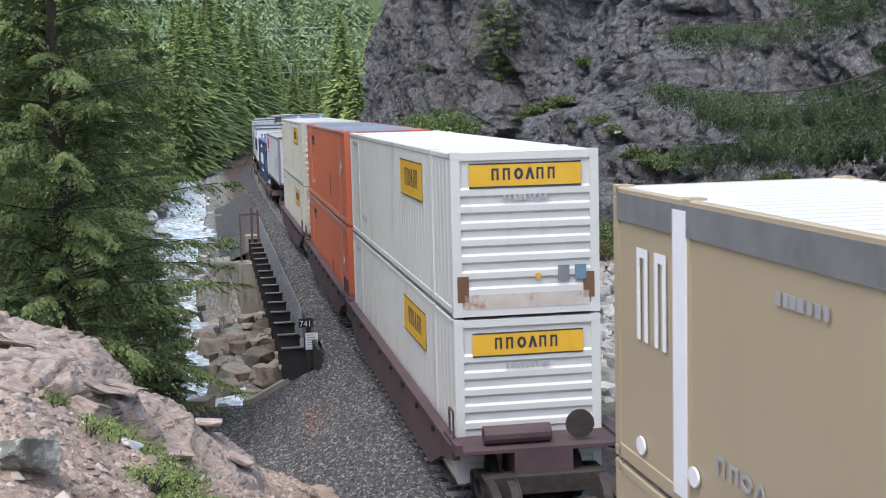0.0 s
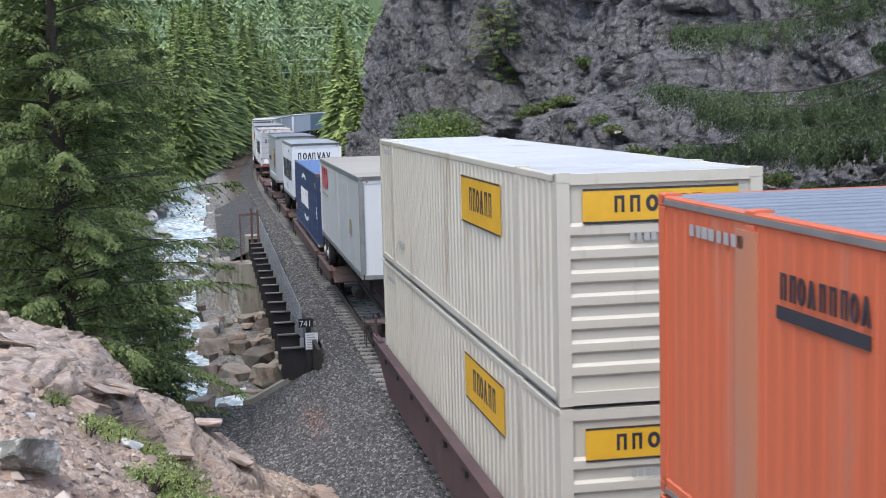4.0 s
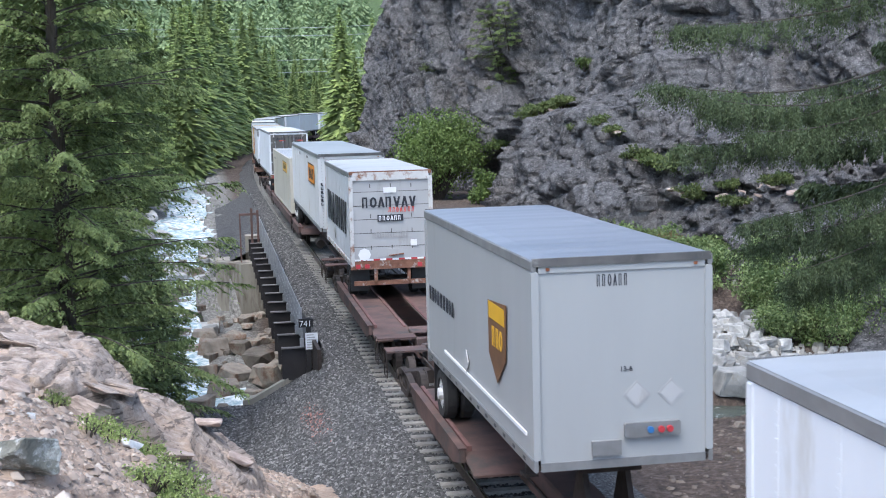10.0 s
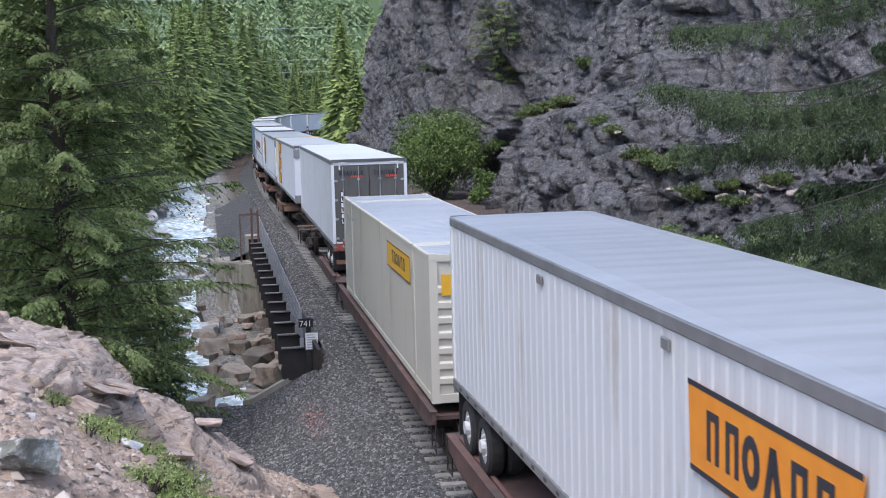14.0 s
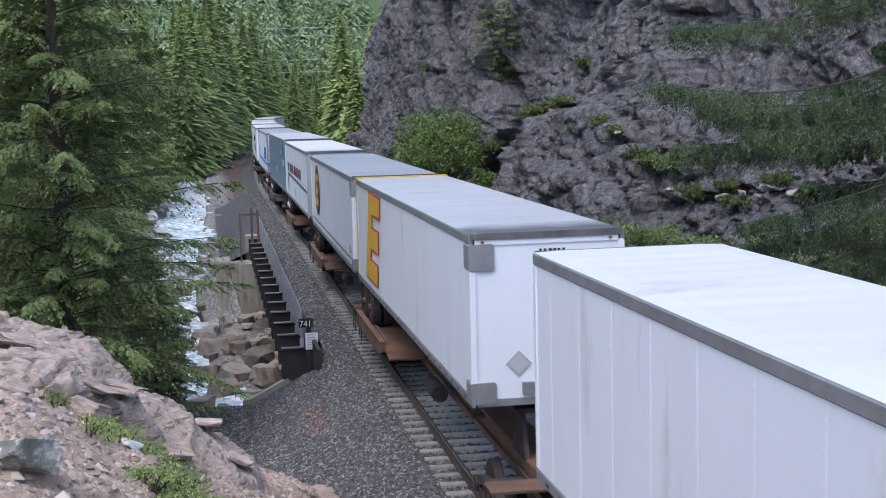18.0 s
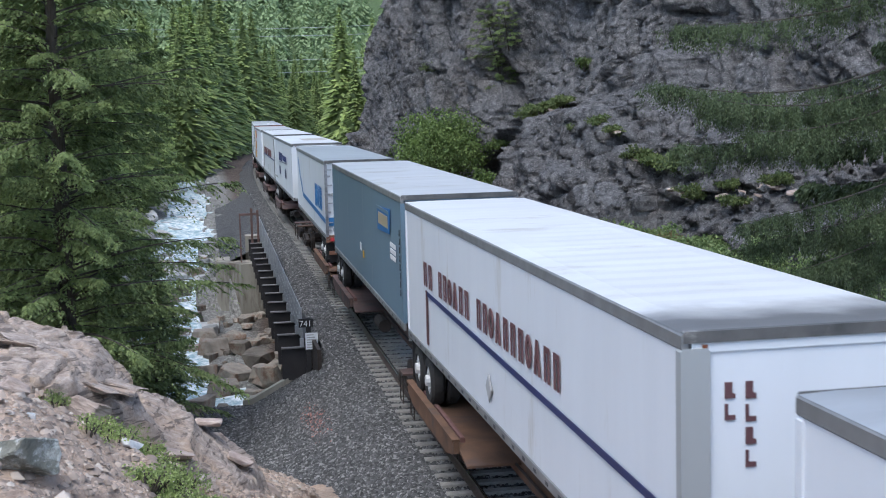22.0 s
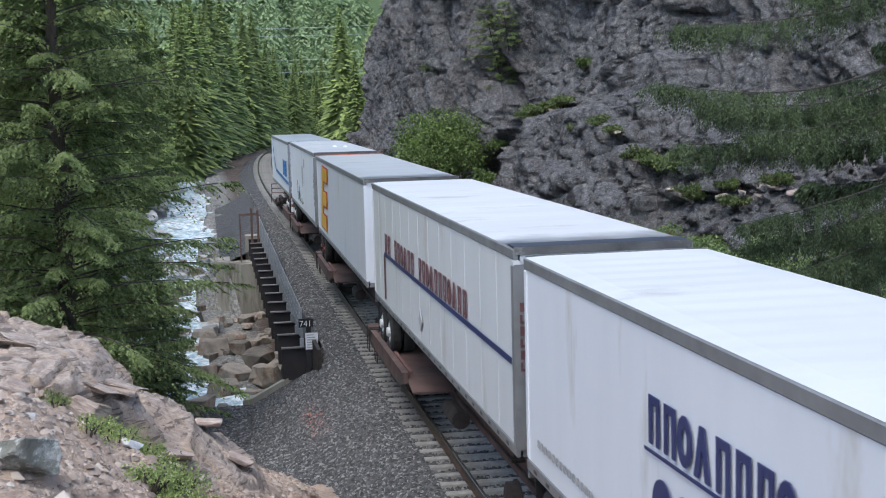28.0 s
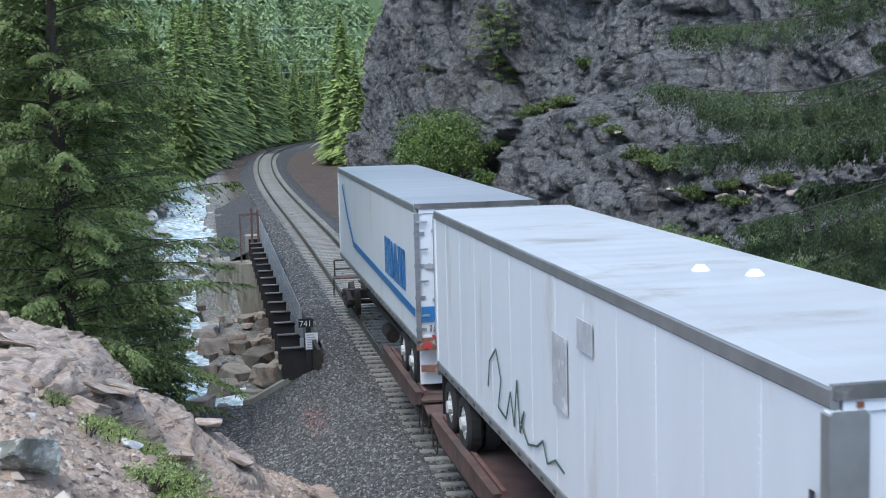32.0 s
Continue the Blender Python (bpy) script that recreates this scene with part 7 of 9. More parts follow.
for x in (-1.26, 1.14):
    part("rusty_jamb", Shape().box(x, x + 0.12, -0.02, 0.02, 2.05, 4.7, 0.01), M_RUSTWHITE, rwb, "rust-streaked white door jamb")
part("rusty_lintel", Shape().box(-1.14, 1.14, -0.02, 0.02, 4.6, 4.84, 0.01), M_RUSTWHITE, rwb)

# long ribbed trailer with the orange panel
s = Shape()
add_poly(s, "l", [(5.3, 4.45), (2.1, 4.45), (2.2, 3.7), (3.7, 3.62), (5.25, 3.68)], -1.275, 0.016)
b = part("logo_panel", s, M_AMBER, yel, "orange to yellow company panel with dark bars")
part("logo_bar", letter_bars("l", 2.5, 5.0, 3.84, 4.28, 6, -1.291, 0.75), M_DARKD, b)
s = Shape()
for q in ((5.3, 2.1, 4.42, 4.47), (5.25, 2.15, 3.66, 3.71)):
    add_slab(s, "l", q[1], q[0], q[2], q[3], -1.291, 0.004)
part("panel_border", s, M_DARKD, b)
b = part("logo_panel", slab("n", -1.0, 1.0, 4.13, 4.53, 0.03, 0.012), M_AMBER, yel, "orange company panel with dark bars")
part("logo_bar", letter_bars("n", -0.75, 0.8, 4.2, 4.43, 6, 0.018, 0.75), M_DARKD, b)
for y in (10.6, 5.92):
    part("side_vent", Shape().box(-1.29, -1.26, y - 0.1, y + 0.1, 4.6, 4.72, 0.01), M_RAILGREY, yel, "small dark vent")
for x in (-0.75, 0.1):
    diamond(yel, "n", x, 2.6, 0.2, 0.03)
digits(yel, -1.15, 3.0, 3.9, 6, 0.0, M_DARKD)

# cream container on a flat wagon
banner(crm, "l", 2.5, 6.05, 3.16, 3.74, -1.295, M_YELLOW, M_DARKD, 6)
part("logo_panel", slab("n", -1.06, -0.4, 3.27, 3.67, -0.002, 0.01), M_YELLOW, crm)
part("end_label", slab("n", -0.75, -0.62, 1.55, 1.7, -0.002, 0.01), M_YELLOW, crm)
part("number_bars", letter_bars("l", 13.0, 15.4, 3.5, 3.62, 8, -1.296), M_GREYD, crm)
for y in (1.98, 14.1):
    part("roof_cross_band", Shape().box(-1.2, 1.2, y - 0.3, y + 0.3, 4.035, 4.052), M_CREAM, crm, "cream roof band over the lifting posts")

# trailer with the stained doors
for x0, x1 in ((-1.03, -0.18), (0.16, 1.0)):
    part("logo_bar", letter_bars("n", x0, x1, 4.46, 4.62, 7, 0.0, 0.8, forms="rotrvtv"), M_DARKD, rwl)
    part("logo_bar", letter_bars("n", x0 + 0.4, x1, 4.38, 4.45, 6, 0.0, 0.6), M_REDBRIGHT, rwl)
part("number_panel", slab("n", -1.0, -0.86, 2.8, 3.95, 0.0, 0.01), M_DARKD, rwl)
digits(rwl, -0.93, 2.82, 3.93, 6, 0.0)
part("warning_notice", slab("n", 0.75, 1.13, 3.12, 3.44, 0.0, 0.012), M_YELLOW, rwl, "yellow warning notice")
for x, k in ((-1.03, 1), (1.0, -1)):
    s = Shape()
    add_slab(s, "n", min(x, x + k * 0.27), max(x, x + k * 0.27), 4.87, 4.92, 0.0, 0.012)
    add_slab(s, "n", min(x, x + k * 0.05), max(x, x + k * 0.05), 4.66, 4.87, 0.0, 0.012)
    part("corner_reflector", s, M_WHITED, rwl)

# white trailers with emblems
emblem(ea, 13.3, -1.29)
emblem(ec, 13.65, -1.29)
part("far_edge_trim", Shape().box(-1.3, -1.28, 16.3, 16.4, 2.2, 4.8), M_YELLOW, ea, "yellow edge strip")
part("far_header_trim", Shape().box(-1.28, 1.28, 16.2, 16.42, 4.81, 4.845), M_YELLOW, ea, "yellow edge strip along the rear header")
part("far_header_trim", Shape().box(-1.28, 1.28, 16.25, 16.37, 4.9, 4.925), M_ORANGE, ec, "orange edge strip along the rear header")
for tt, ztop in ((ea, 4.82), (eb, 4.8)):
    for z0, z1 in ((ztop - 0.6, ztop - 0.17), (2.05, 2.4)):
        part("corner_cap", Shape().box(-1.3, -0.88, -0.012, 0.4, z0, z1, 0.03), M_RAILGREY, tt, "dull metal corner cap")
part("number_bars", letter_bars("n", -0.13, 0.33, 4.44, 4.54, 6, 0.03, 0.7), M_DARKD, ea)
diamond(ea, "n", -0.5, 2.68, 0.22, 0.03)
part("emblem_oval", disc("l", 13.15, 3.58, 1.0, 0.97, -1.29, 0.012, 32), M_REDEDGE, eb, "oval emblem with a red edge")
part("emblem_disc", disc("l", 13.15, 3.58, 0.9, 0.88, -1.302, 0.006, 32), M_DARKD, eb)
for y0, y1, z0, z1 in ((13.25, 13.65, 3.0, 4.2), (12.6, 13.25, 3.0, 3.26), (12.6, 13.25, 3.46, 3.72), (12.6, 13.25, 3.95, 4.2)):
    part("emblem_bar", slab("l", y0, y1, z0, z1, -1.308, 0.006), M_YELLOW, eb, "yellow bar of the emblem")
words("53", 0.3, "l", 1.0, 2.5, -1.29, M_DARKD, eb)
stripe(eb, [(0.5, 2.36), (16.2, 2.36)], 0.03, -1.29, M_DARKD)

for tt, y1, stp in ((usx, 14.4, ((13.9, 3.27), (0.2, 3.08))), (usy, 13.65, ((13.6, 3.35), (0.2, 3.33)))):
    for a, b, n in ((y1 - 1.1, y1, 2), (y1 - 4.6, y1 - 1.65, 6), (y1 - 10.2, y1 - 5.1, 11)):
        part("logo_bar", letter_bars("l", a, b, 3.4, 3.86, n, -1.29, 0.64, 0.0, 0.012), M_FADEDRED, tt, "dark red lettering bars along the side")
    stripe(tt, stp, 0.09, -1.29, M_NAVYD)
    stripe(tt, [(stp[0][0] + 0.07, 2.8), (stp[0][0] - 0.07, 2.8)], 1.05, -1.29, M_FADEDRED, 0.014)
    diamond(tt, "l", 8.3, 2.6, 0.22, -1.29, 0.012)
    part("corner_guard", Shape().box(-1.3, -1.02, -0.014, 0.12, 2.1, 4.7, 0.03), M_GREYV if tt == usx else M_RAILGREY, tt, "grey corner guard")
digits(usx, -0.82, 4.0, 4.4, 2, 0.03, M_FADEDRED)
digits(usx, -0.62, 3.55, 4.4, 4, 0.03, M_FADEDRED)
digits(usy, -1.16, 3.2, 4.2, 6, -0.014, M_FADEDRED)
part("soot_mark", Shape().box(-1.26, 1.26, 0.02, 0.5, 4.934, 4.94), M_DARKD, usy, "soot-blackened roof edge")

# steel-blue trailer
s = Shape()
add_poly(s, "l", [(4.15, 4.42), (1.75, 4.5), (1.9, 3.92), (4.1, 3.85)], -1.29, 0.012)
b = part("placard_panel", s, M_BLUED, blu, "blue placard with a tan centre")
part("placard_centre", slab("l", 2.15, 3.9, 4.02, 4.3, -1.302, 0.006), M_TAN, b)
part("placard_edge", slab("l", 2.0, 4.1, 4.36, 4.44, -1.302, 0.006), M_STEELBLUE, b)
for z in (3.38, 3.52, 3.66):
    part("side_label", slab("l", 0.95, 1.85, z, z + 0.1, -1.29, 0.012), M_WHITED, blu)
side_digits(blu, 0.3, 2.7, 4.2, 8, -1.29, M_DARKD)
part("side_label", slab("l", 8.0, 8.3, 2.9, 3.1, -1.29, 0.012), M_WHITED, blu)
part("side_label", slab("l", 7.4, 7.6, 2.75, 2.95, -1.29, 0.012), M_YELLOW, blu)

# refrigerated trailers with the bent stripe
for tt in (mar, mas):
    stripe(tt, [(14.8, 4.35), (13.4, 3.5), (11.9, 2.86), (0.12, 2.66)], 0.17, -1.29, M_BLUED)
    s = letter_bars("l", 1.5, 4.9, 2.93, 3.8, 6, -1.29, 0.8, 0.0, 0.012)
    part("logo_bars", s, M_BLUED, tt, "blue lettering bars")
    part("rear_band", slab("n", -1.18, 1.18, 2.5, 2.8, 0.0, 0.012), M_BLUED, tt, "blue band across the rear doors")
    part("logo_bar", letter_bars("n", -0.9, 0.9, 2.92, 3.38, 6, 0.0, 0.8, 0.06), M_BLUED, tt)
    part("address_bars", letter_bars("n", -0.7, 0.5, 2.82, 2.88, 12, 0.0, 0.6), M_GREYD, tt)
    part("number_bars", letter_bars("n", -1.02, -0.6, 2.28, 2.42, 5, 0.0, 0.6), M_DARKD, tt)
    part("door_badge", disc("n", -1.0, 3.62, 0.09, 0.06, 0.0, 0.012), M_GREYD, tt)
    for x in (-1.29, 1.19):
        part("door_frame", Shape().box(x, x + 0.1, -0.02, 0.03, 2.1, 4.7, 0.01), M_ALU, tt, "aluminium door frame")
    for zz in (2.6, 3.3, 3.95, 4.5):
        part("bar_hinge", Shape().box(-1.24, -1.02, -0.03, -0.01, zz, zz + 0.04), M_GALV, tt)
    part("mud_flap_panel", Shape().box(-1.2, 1.2, 0.25, 0.27, 1.15, 1.9), M_WHITED if tt is mas else M_BLACK, tt, "mud flaps behind the rear wheels")

# refrigerated trailer with navy bars, cooling unit on the nose
unit = part("cooling_unit", Shape().box(-0.95, 1.0, -0.42, 0.03, 2.75, 4.75, 0.08), M_WHITE, alli, "cooling unit with dark grilles")
for x0, x1, z0, z1 in ((-0.88, -0.5, 3.7, 4.65), (-0.05, 0.95, 4.5, 4.7), (-0.35, 0.9, 3.1, 3.9)):
    g = part("grille", slab("n", x0, x1, z0, z1, -0.42, 0.01), M_DARKD, unit)
part("unit_base", Shape().box(-0.85, 0.9, -0.38, 0.03, 2.45, 2.75, 0.06), M_RAILGREY, alli)
part("logo_bar", letter_bars("l", 8.3, 11.7, 3.62, 4.1, 8, -1.29, 0.8, 0.0, 0.012), M_NAVYD, alli, "bold navy lettering bars")
part("logo_bar", letter_bars("l", 4.6, 8.1, 3.72, 4.02, 12, -1.29, 0.55, 0.0, 0.012), M_NAVYD, alli)
stripe(alli, [(11.7, 3.54), (4.6, 3.66)], 0.035, -1.29, M_NAVYD)
for y in (11.2, 10.6, 6.0, 5.4):
    part("logo_oval", disc("l", y, 3.08, 0.27, 0.26, -1.29, 0.012), M_NAVYD, alli)
part("address_bars", letter_bars("l", 13.5, 16.0, 2.46, 2.56, 14, -1.29, 0.5, 0.0, 0.01), M_GREYD, alli)
side_digits(alli, 0.35, 3.4, 4.4, 8, -1.29, M_GREYD)
part("roof_stain", Shape().box(-0.3, 1.0, 5.0, 8.5, 4.893, 4.897), M_ROOFTAN, alli, "dusty stain on the roof")

# scrawled trailer
scrawl = Shape()
pts = [(11.2, 2.62), (11.05, 3.05), (10.6, 3.3), (10.3, 2.9), (10.5, 2.45), (10.0, 2.4), (9.7, 2.85), (9.5, 2.4), (9.3, 3.1), (9.15, 2.4), (8.9, 2.75), (9.1, 2.55), (8.7, 2.35),
       (8.2, 2.45), (7.9, 2.6), (7.7, 2.35), (7.3, 2.5), (6.9, 2.45)]
for a, b in zip(pts, pts[1:]):
    w = Vector((a[1] - b[1], b[0] - a[0])).normalized() * 0.014
    add_poly(scrawl, "l", [(a[0] - w[0], a[1] - w[1]), (b[0] - w[0], b[1] - w[1]), (b[0] + w[0], b[1] + w[1]), (a[0] + w[0], a[1] + w[1])], -1.29, 0.012)
part("scrawl", scrawl, M_SCRAWL, wg, "dark green scrawled spray line")
part("side_patch", slab("l", 6.72, 7.36, 3.2, 4.12, -1.29, 0.012), M_GREYPATCH, wg, "grey scraped patch")
part("side_patch", slab("l", 5.66, 6.25, 4.1, 4.46, -1.29, 0.012), M_GREYPATCH, wg, "grey scraped patch")
part("corner_guard", Shape().box(-1.3, -1.0, -0.014, 0.12, 2.1, 4.78, 0.03), M_RAILGREY, wg, "grey corner guard")
side_digits(wg, 0.25, 2.8, 4.2, 6, -1.302, M_DARKD)
for y, x in ((6.0, 0.1), (5.4, 0.5)):
    part("roof_patch", Shape().tube((x, y, 4.95), (x, y, 5.03), 0.12, 10, 0.05), M_WHITED, wg, "white roof patch")

make_bridge()
make_abutments()


# ---- stones ----
def rock_mesh(seed, flat, material, bevel=0.05, points=16):
    g = np.random.default_rng(seed)
    bm = bmesh.new()
    for _ in range(points):
        p = g.normal(0, 1, 3)
        p /= np.linalg.norm(p)
        p *= g.uniform(0.8, 1.1)
        bm.verts.new((p[0] * 0.5, p[1] * 0.42, p[2] * flat * 0.5))
    r = bmesh.ops.convex_hull(bm, input=bm.verts)
    bmesh.ops.delete(bm, geom=[v for v in bm.verts if not v.link_faces], context="VERTS")
    bmesh.ops.dissolve_limit(bm, angle_limit=radians(14), verts=bm.verts, edges=bm.edges)
    bmesh.ops.bevel(bm, geom=bm.edges[:], offset=bevel * 0.5, segments=1, affect="EDGES", profile=0.6)
    bmesh.ops.triangulate(bm, faces=bm.faces)
    bmesh.ops.subdivide_edges(bm, edges=[e for e in bm.edges if e.calc_length() > 0.12], cuts=1, use_grid_fill=True)
    bmesh.ops.triangulate(bm, faces=bm.faces)
    co = np.array([v.co for v in bm.verts])
    swell = 0.11 * fbm(co * 3.0 + seed * 1.7, 3, seed) + 0.05 * facets(co * 5.0 + seed, seed)
    for v, k in zip(bm.verts, swell):
        v.co *= 1 + float(k)
    me = bpy.data.meshes.new("rock")
    bm.to_mesh(me)
    bm.free()
    me.materials.append(material)
    return me


def block_mesh(seed, flat, material, cuts=7):
    """A split block: a skewed box with corners broken off, worn edges and an uneven face."""
    g = np.random.default_rng(seed)
    bm = bmesh.new()
    bmesh.ops.create_cube(bm, size=1.0)
    for v in bm.verts:
        v.co = Vector([c * s + float(e) for c, s, e in zip(v.co, (0.82, 0.66, flat * 0.84), g.uniform(-0.2, 0.2, 3) * (1, 1, flat))])
    for _ in range(cuts):
        n = Vector(g.normal(0, 1, 3)).normalized()
        far = max(v.co.dot(n) for v in bm.verts)
        r = bmesh.ops.bisect_plane(bm, geom=bm.verts[:] + bm.edges[:] + bm.faces[:], plane_co=n * far * g.uniform(0.62, 0.88), plane_no=n, clear_outer=True)
        bmesh.ops.contextual_create(bm, geom=[e for e in r["geom_cut"] if isinstance(e, bmesh.types.BMEdge)])
    bmesh.ops.bevel(bm, geom=bm.edges[:], offset=0.025, segments=1, affect="EDGES", profile=0.6)
    bmesh.ops.triangulate(bm, faces=bm.faces)
    for _ in range(1):
        bmesh.ops.subdivide_edges(bm, edges=[e for e in bm.edges if e.calc_length() > 0.18], cuts=1, use_grid_fill=True)
        bmesh.ops.triangulate(bm, faces=bm.faces)
    co = np.array([v.co for v in bm.verts])
    swell = 0.07 * fbm(co * 3.5 + seed * 1.7, 3, seed) + 0.06 * facets(co * 4.0 + seed, seed)
    for v, k in zip(bm.verts, swell):
        v.co *= 1 + float(k)
    me = bpy.data.meshes.new("rock")
    bm.to_mesh(me)
    bm.free()
    me.materials.append(material)
    return me


BOULDERS = [block_mesh(200 + i, 0.62, M_BOULDER) for i in range(8)]
SLABS = [block_mesh(220 + i, 0.26, M_ROCK) for i in range(6)]
RIPRAP = [block_mesh(240 + i, 0.7, M_RIPRAP) for i in range(9)]
CRAGS = [rock_mesh(260 + i, 0.7, M_CLIFF) for i in range(4)]
random.seed(9)


def rock(meshes, name, label, x, y, size, z=None, sink=0.25, tilt=(0, 0), turn=None, stretch=(1, 1, 1), group=""):
    ob = new(name, random.choice(meshes))
    if z is None:
        z = float(ground_z(np.array([x]), np.array([y]))[0]) + size * (0.5 - sink) * 0.6
    ob.matrix_basis = Matrix.LocRotScale((x, y, z), Euler((radians(tilt[0]), radians(tilt[1]), random.uniform(0, 6.28) if turn is None else radians(turn))), Vector(stretch) * size)
    return tagged(ob, label, "rock", group)


# creek bed below the bridge: (x, y, size)
for x, y, sz in ((-5.0, 60.5, 2.1), (-3.3, 57.5, 2.0), (-4.4, 55.5, 1.9), (-3.0, 54.0, 1.8), (-4.9, 53.2, 1.9), (-5.6, 57.0, 1.7), (-3.9, 60.0, 1.3), (-3.6, 52.6, 1.4), (-6.2, 61.5, 1.6),
                 (-4.3, 63.5, 1.6), (-5.4, 64.5, 1.8), (-6.6, 66.0, 2.0), (-5.2, 68.0, 1.5), (-6.1, 70.5, 1.7), (-2.6, 56.0, 1.2), (-5.0, 50.6, 1.0), (-2.4, 51.6, 1.3), (-7.4, 63.0, 1.7), (-7.7, 73.0, 1.5), (-6.8, 76.0, 1.6)):
    rock(BOULDERS, "boulder", "angular grey-brown boulder in the creek bed", x, y, sz * 0.85, group="boulders in the creek bed")
for i in range(120):
    rock(BOULDERS, "boulder", "angular grey-brown boulder in the creek bed", random.uniform(-8.4, -1.5), random.uniform(51, 74), random.uniform(0.3, 0.95), group="boulders in the creek bed")
for x, y, sz in ((-5.68, 49.3, 1.25), (-6.25, 48.8, 0.75)):
    rock(BOULDERS, "boulder", "wet rounded brown boulder at the water's edge", x, y, sz, z=-4.0, group="boulders in the creek bed")
for i in range(40):
    y = random.uniform(84, 140)
    rock(RIPRAP, "stone", "pale stone on the upstream creek bank", float(np.interp(y, [84, 112, 140], [-8.0, -7.2, -6.2])) + random.uniform(-2.2, 2.0), y, random.uniform(0.5, 1.3), group="upstream stones")
for i in range(46):
    y = random.uniform(66, 90)
    rock(RIPRAP if i % 2 else BOULDERS, "boulder", "grey boulder among the rapids above the bridge", random.uniform(-8.6, -4.6), y, random.uniform(0.5, 1.5), group="upstream stones")
# pale riprap on the far bank at the right of the line
for x, y, sz in ((14.3, 47.8, 1.9), (15.6, 47.2, 1.6), (17.0, 46.9, 1.9), (18.3, 46.6, 1.6), (19.7, 46.4, 1.7), (21.0, 46.1, 1.4), (16.3, 48.2, 1.5), (13.2, 48.6, 1.5), (18.9, 47.6, 1.6), (20.5, 47.4, 1.5), (12.4, 48.6, 1.3)):
    rock(RIPRAP, "riprap_stone", "large pale grey riprap block by the creek", x, y, sz, group="riprap along the creek")
for i in range(105):
    u = random.random()
    rock(RIPRAP, "riprap_stone", "pale grey riprap stone on the bank", 11.8 + 5.2 * random.random() + u * 2, 48.3 + u * 5.0 + random.uniform(-0.6, 0.6), random.uniform(0.35, 0.95), sink=0.15, group="riprap along the creek")
for i in range(140):
    u = random.random()
    rock(RIPRAP, "riprap_stone", "pale grey riprap stone on the bank", 5.2 + 7.0 * random.random(), 48.6 + 8.2 * u + random.uniform(-0.4, 0.4), random.uniform(0.35, 0.95) * (1.2 - 0.45 * u), sink=0.2, group="riprap along the creek")
for i in range(30):
    rock(RIPRAP, "riprap_stone", "pale grey riprap stone on the bank", random.uniform(17, 25), random.uniform(46.2, 48.6), random.uniform(0.4, 1.0), sink=0.15, group="riprap along the creek")
# the layered slate outcrop in the near bank
OUTCROP_EDGE = ((-11.5, 21.2), (-8.5, 20.5), (-7.5, 20.3), (-6.88, 20.1), (-6.5, 19.5), (-6.34, 18.7), (-6.78, 17.9), (-7.1, 17.3), (-7.6, 16.9), (-8.2, 16.5), (-9.6, 15.6), (-11.5, 15.0))


def inside_by(x, y, ring):
    """Distance to the ring's edge, positive inside."""
    r = np.array(ring)
    best, odd = np.full(x.shape, 1e9), np.zeros(x.shape, bool)
    for a, b in zip(r, np.roll(r, -1, 0)):
        e = b - a
        u = np.clip(((x - a[0]) * e[0] + (y - a[1]) * e[1]) / (e @ e), 0, 1)
        best = np.minimum(best, np.hypot(x - a[0] - u * e[0], y - a[1] - u * e[1]))
        cross = ((a[1] > y) != (b[1] > y)) & (x < (b[0] - a[0]) * (y - a[1]) / (b[1] - a[1] + 1e-12) + a[0])
        odd ^= cross
    return np.where(odd, best, -best)


def outcrop_plane(x, y):
    return np.interp(x, [-11.4, -8.4, -7.9, -7.2, -7.0, -6.79, -6.5, -6.0], [4.9, 3.97, 3.9, 3.78, 3.66, 3.4, 3.14, 2.5]) - 0.1 * (20 - y)


def outcrop_z(x, y):
    """Dipping slate in thin split sheets, broken off steeply along its edge."""
    p = np.stack([x, y, np.zeros_like(x)], -1).reshape(-1, 3)
    turned = np.stack([p[:, 0] + 0.35 * p[:, 1], p[:, 1] - 0.35 * p[:, 0], p[:, 2]], 1)
    edge = inside_by(x, y, OUTCROP_EDGE) + 0.15 * fbm(p * 1.1, 3, 91).reshape(x.shape) + 0.2 * facets(p * (1.6, 1.6, 1), 92).reshape(x.shape)
    worn = (0.5 * fbm(turned * (0.4, 0.28, 1), 2, 93) + 0.85 * facets(turned * (0.8, 0.45, 1), 94, 1.0, 0.8) + 0.3 * facets(turned * (2.0, 1.2, 1), 95, 1.0, 0.6)).reshape(x.shape)
    sheet = np.floor(worn * 3.2 + np.clip(0.45 - edge, 0, 1) * 1.6) * 0.075
    z = outcrop_plane(x, y) - np.clip(sheet, -0.1, 0.6) + 0.022 * fbm(p * 4, 3, 96).reshape(x.shape) + 0.018 * facets(p * (5, 4, 1), 97).reshape(x.shape)
    z -= 0.08 * np.clip(1 - joints(turned * (0.8, 0.45, 1), 94) / 0.05, 0, 1).reshape(x.shape) + 0.05 * np.clip(1 - joints(turned * (2.0, 1.2, 1), 95) / 0.1, 0, 1).reshape(x.shape)
    return z - 1.6 * np.clip(-edge / 0.2, 0, 1) ** 0.8 - np.clip(-edge - 0.2, 0, 9) * 2


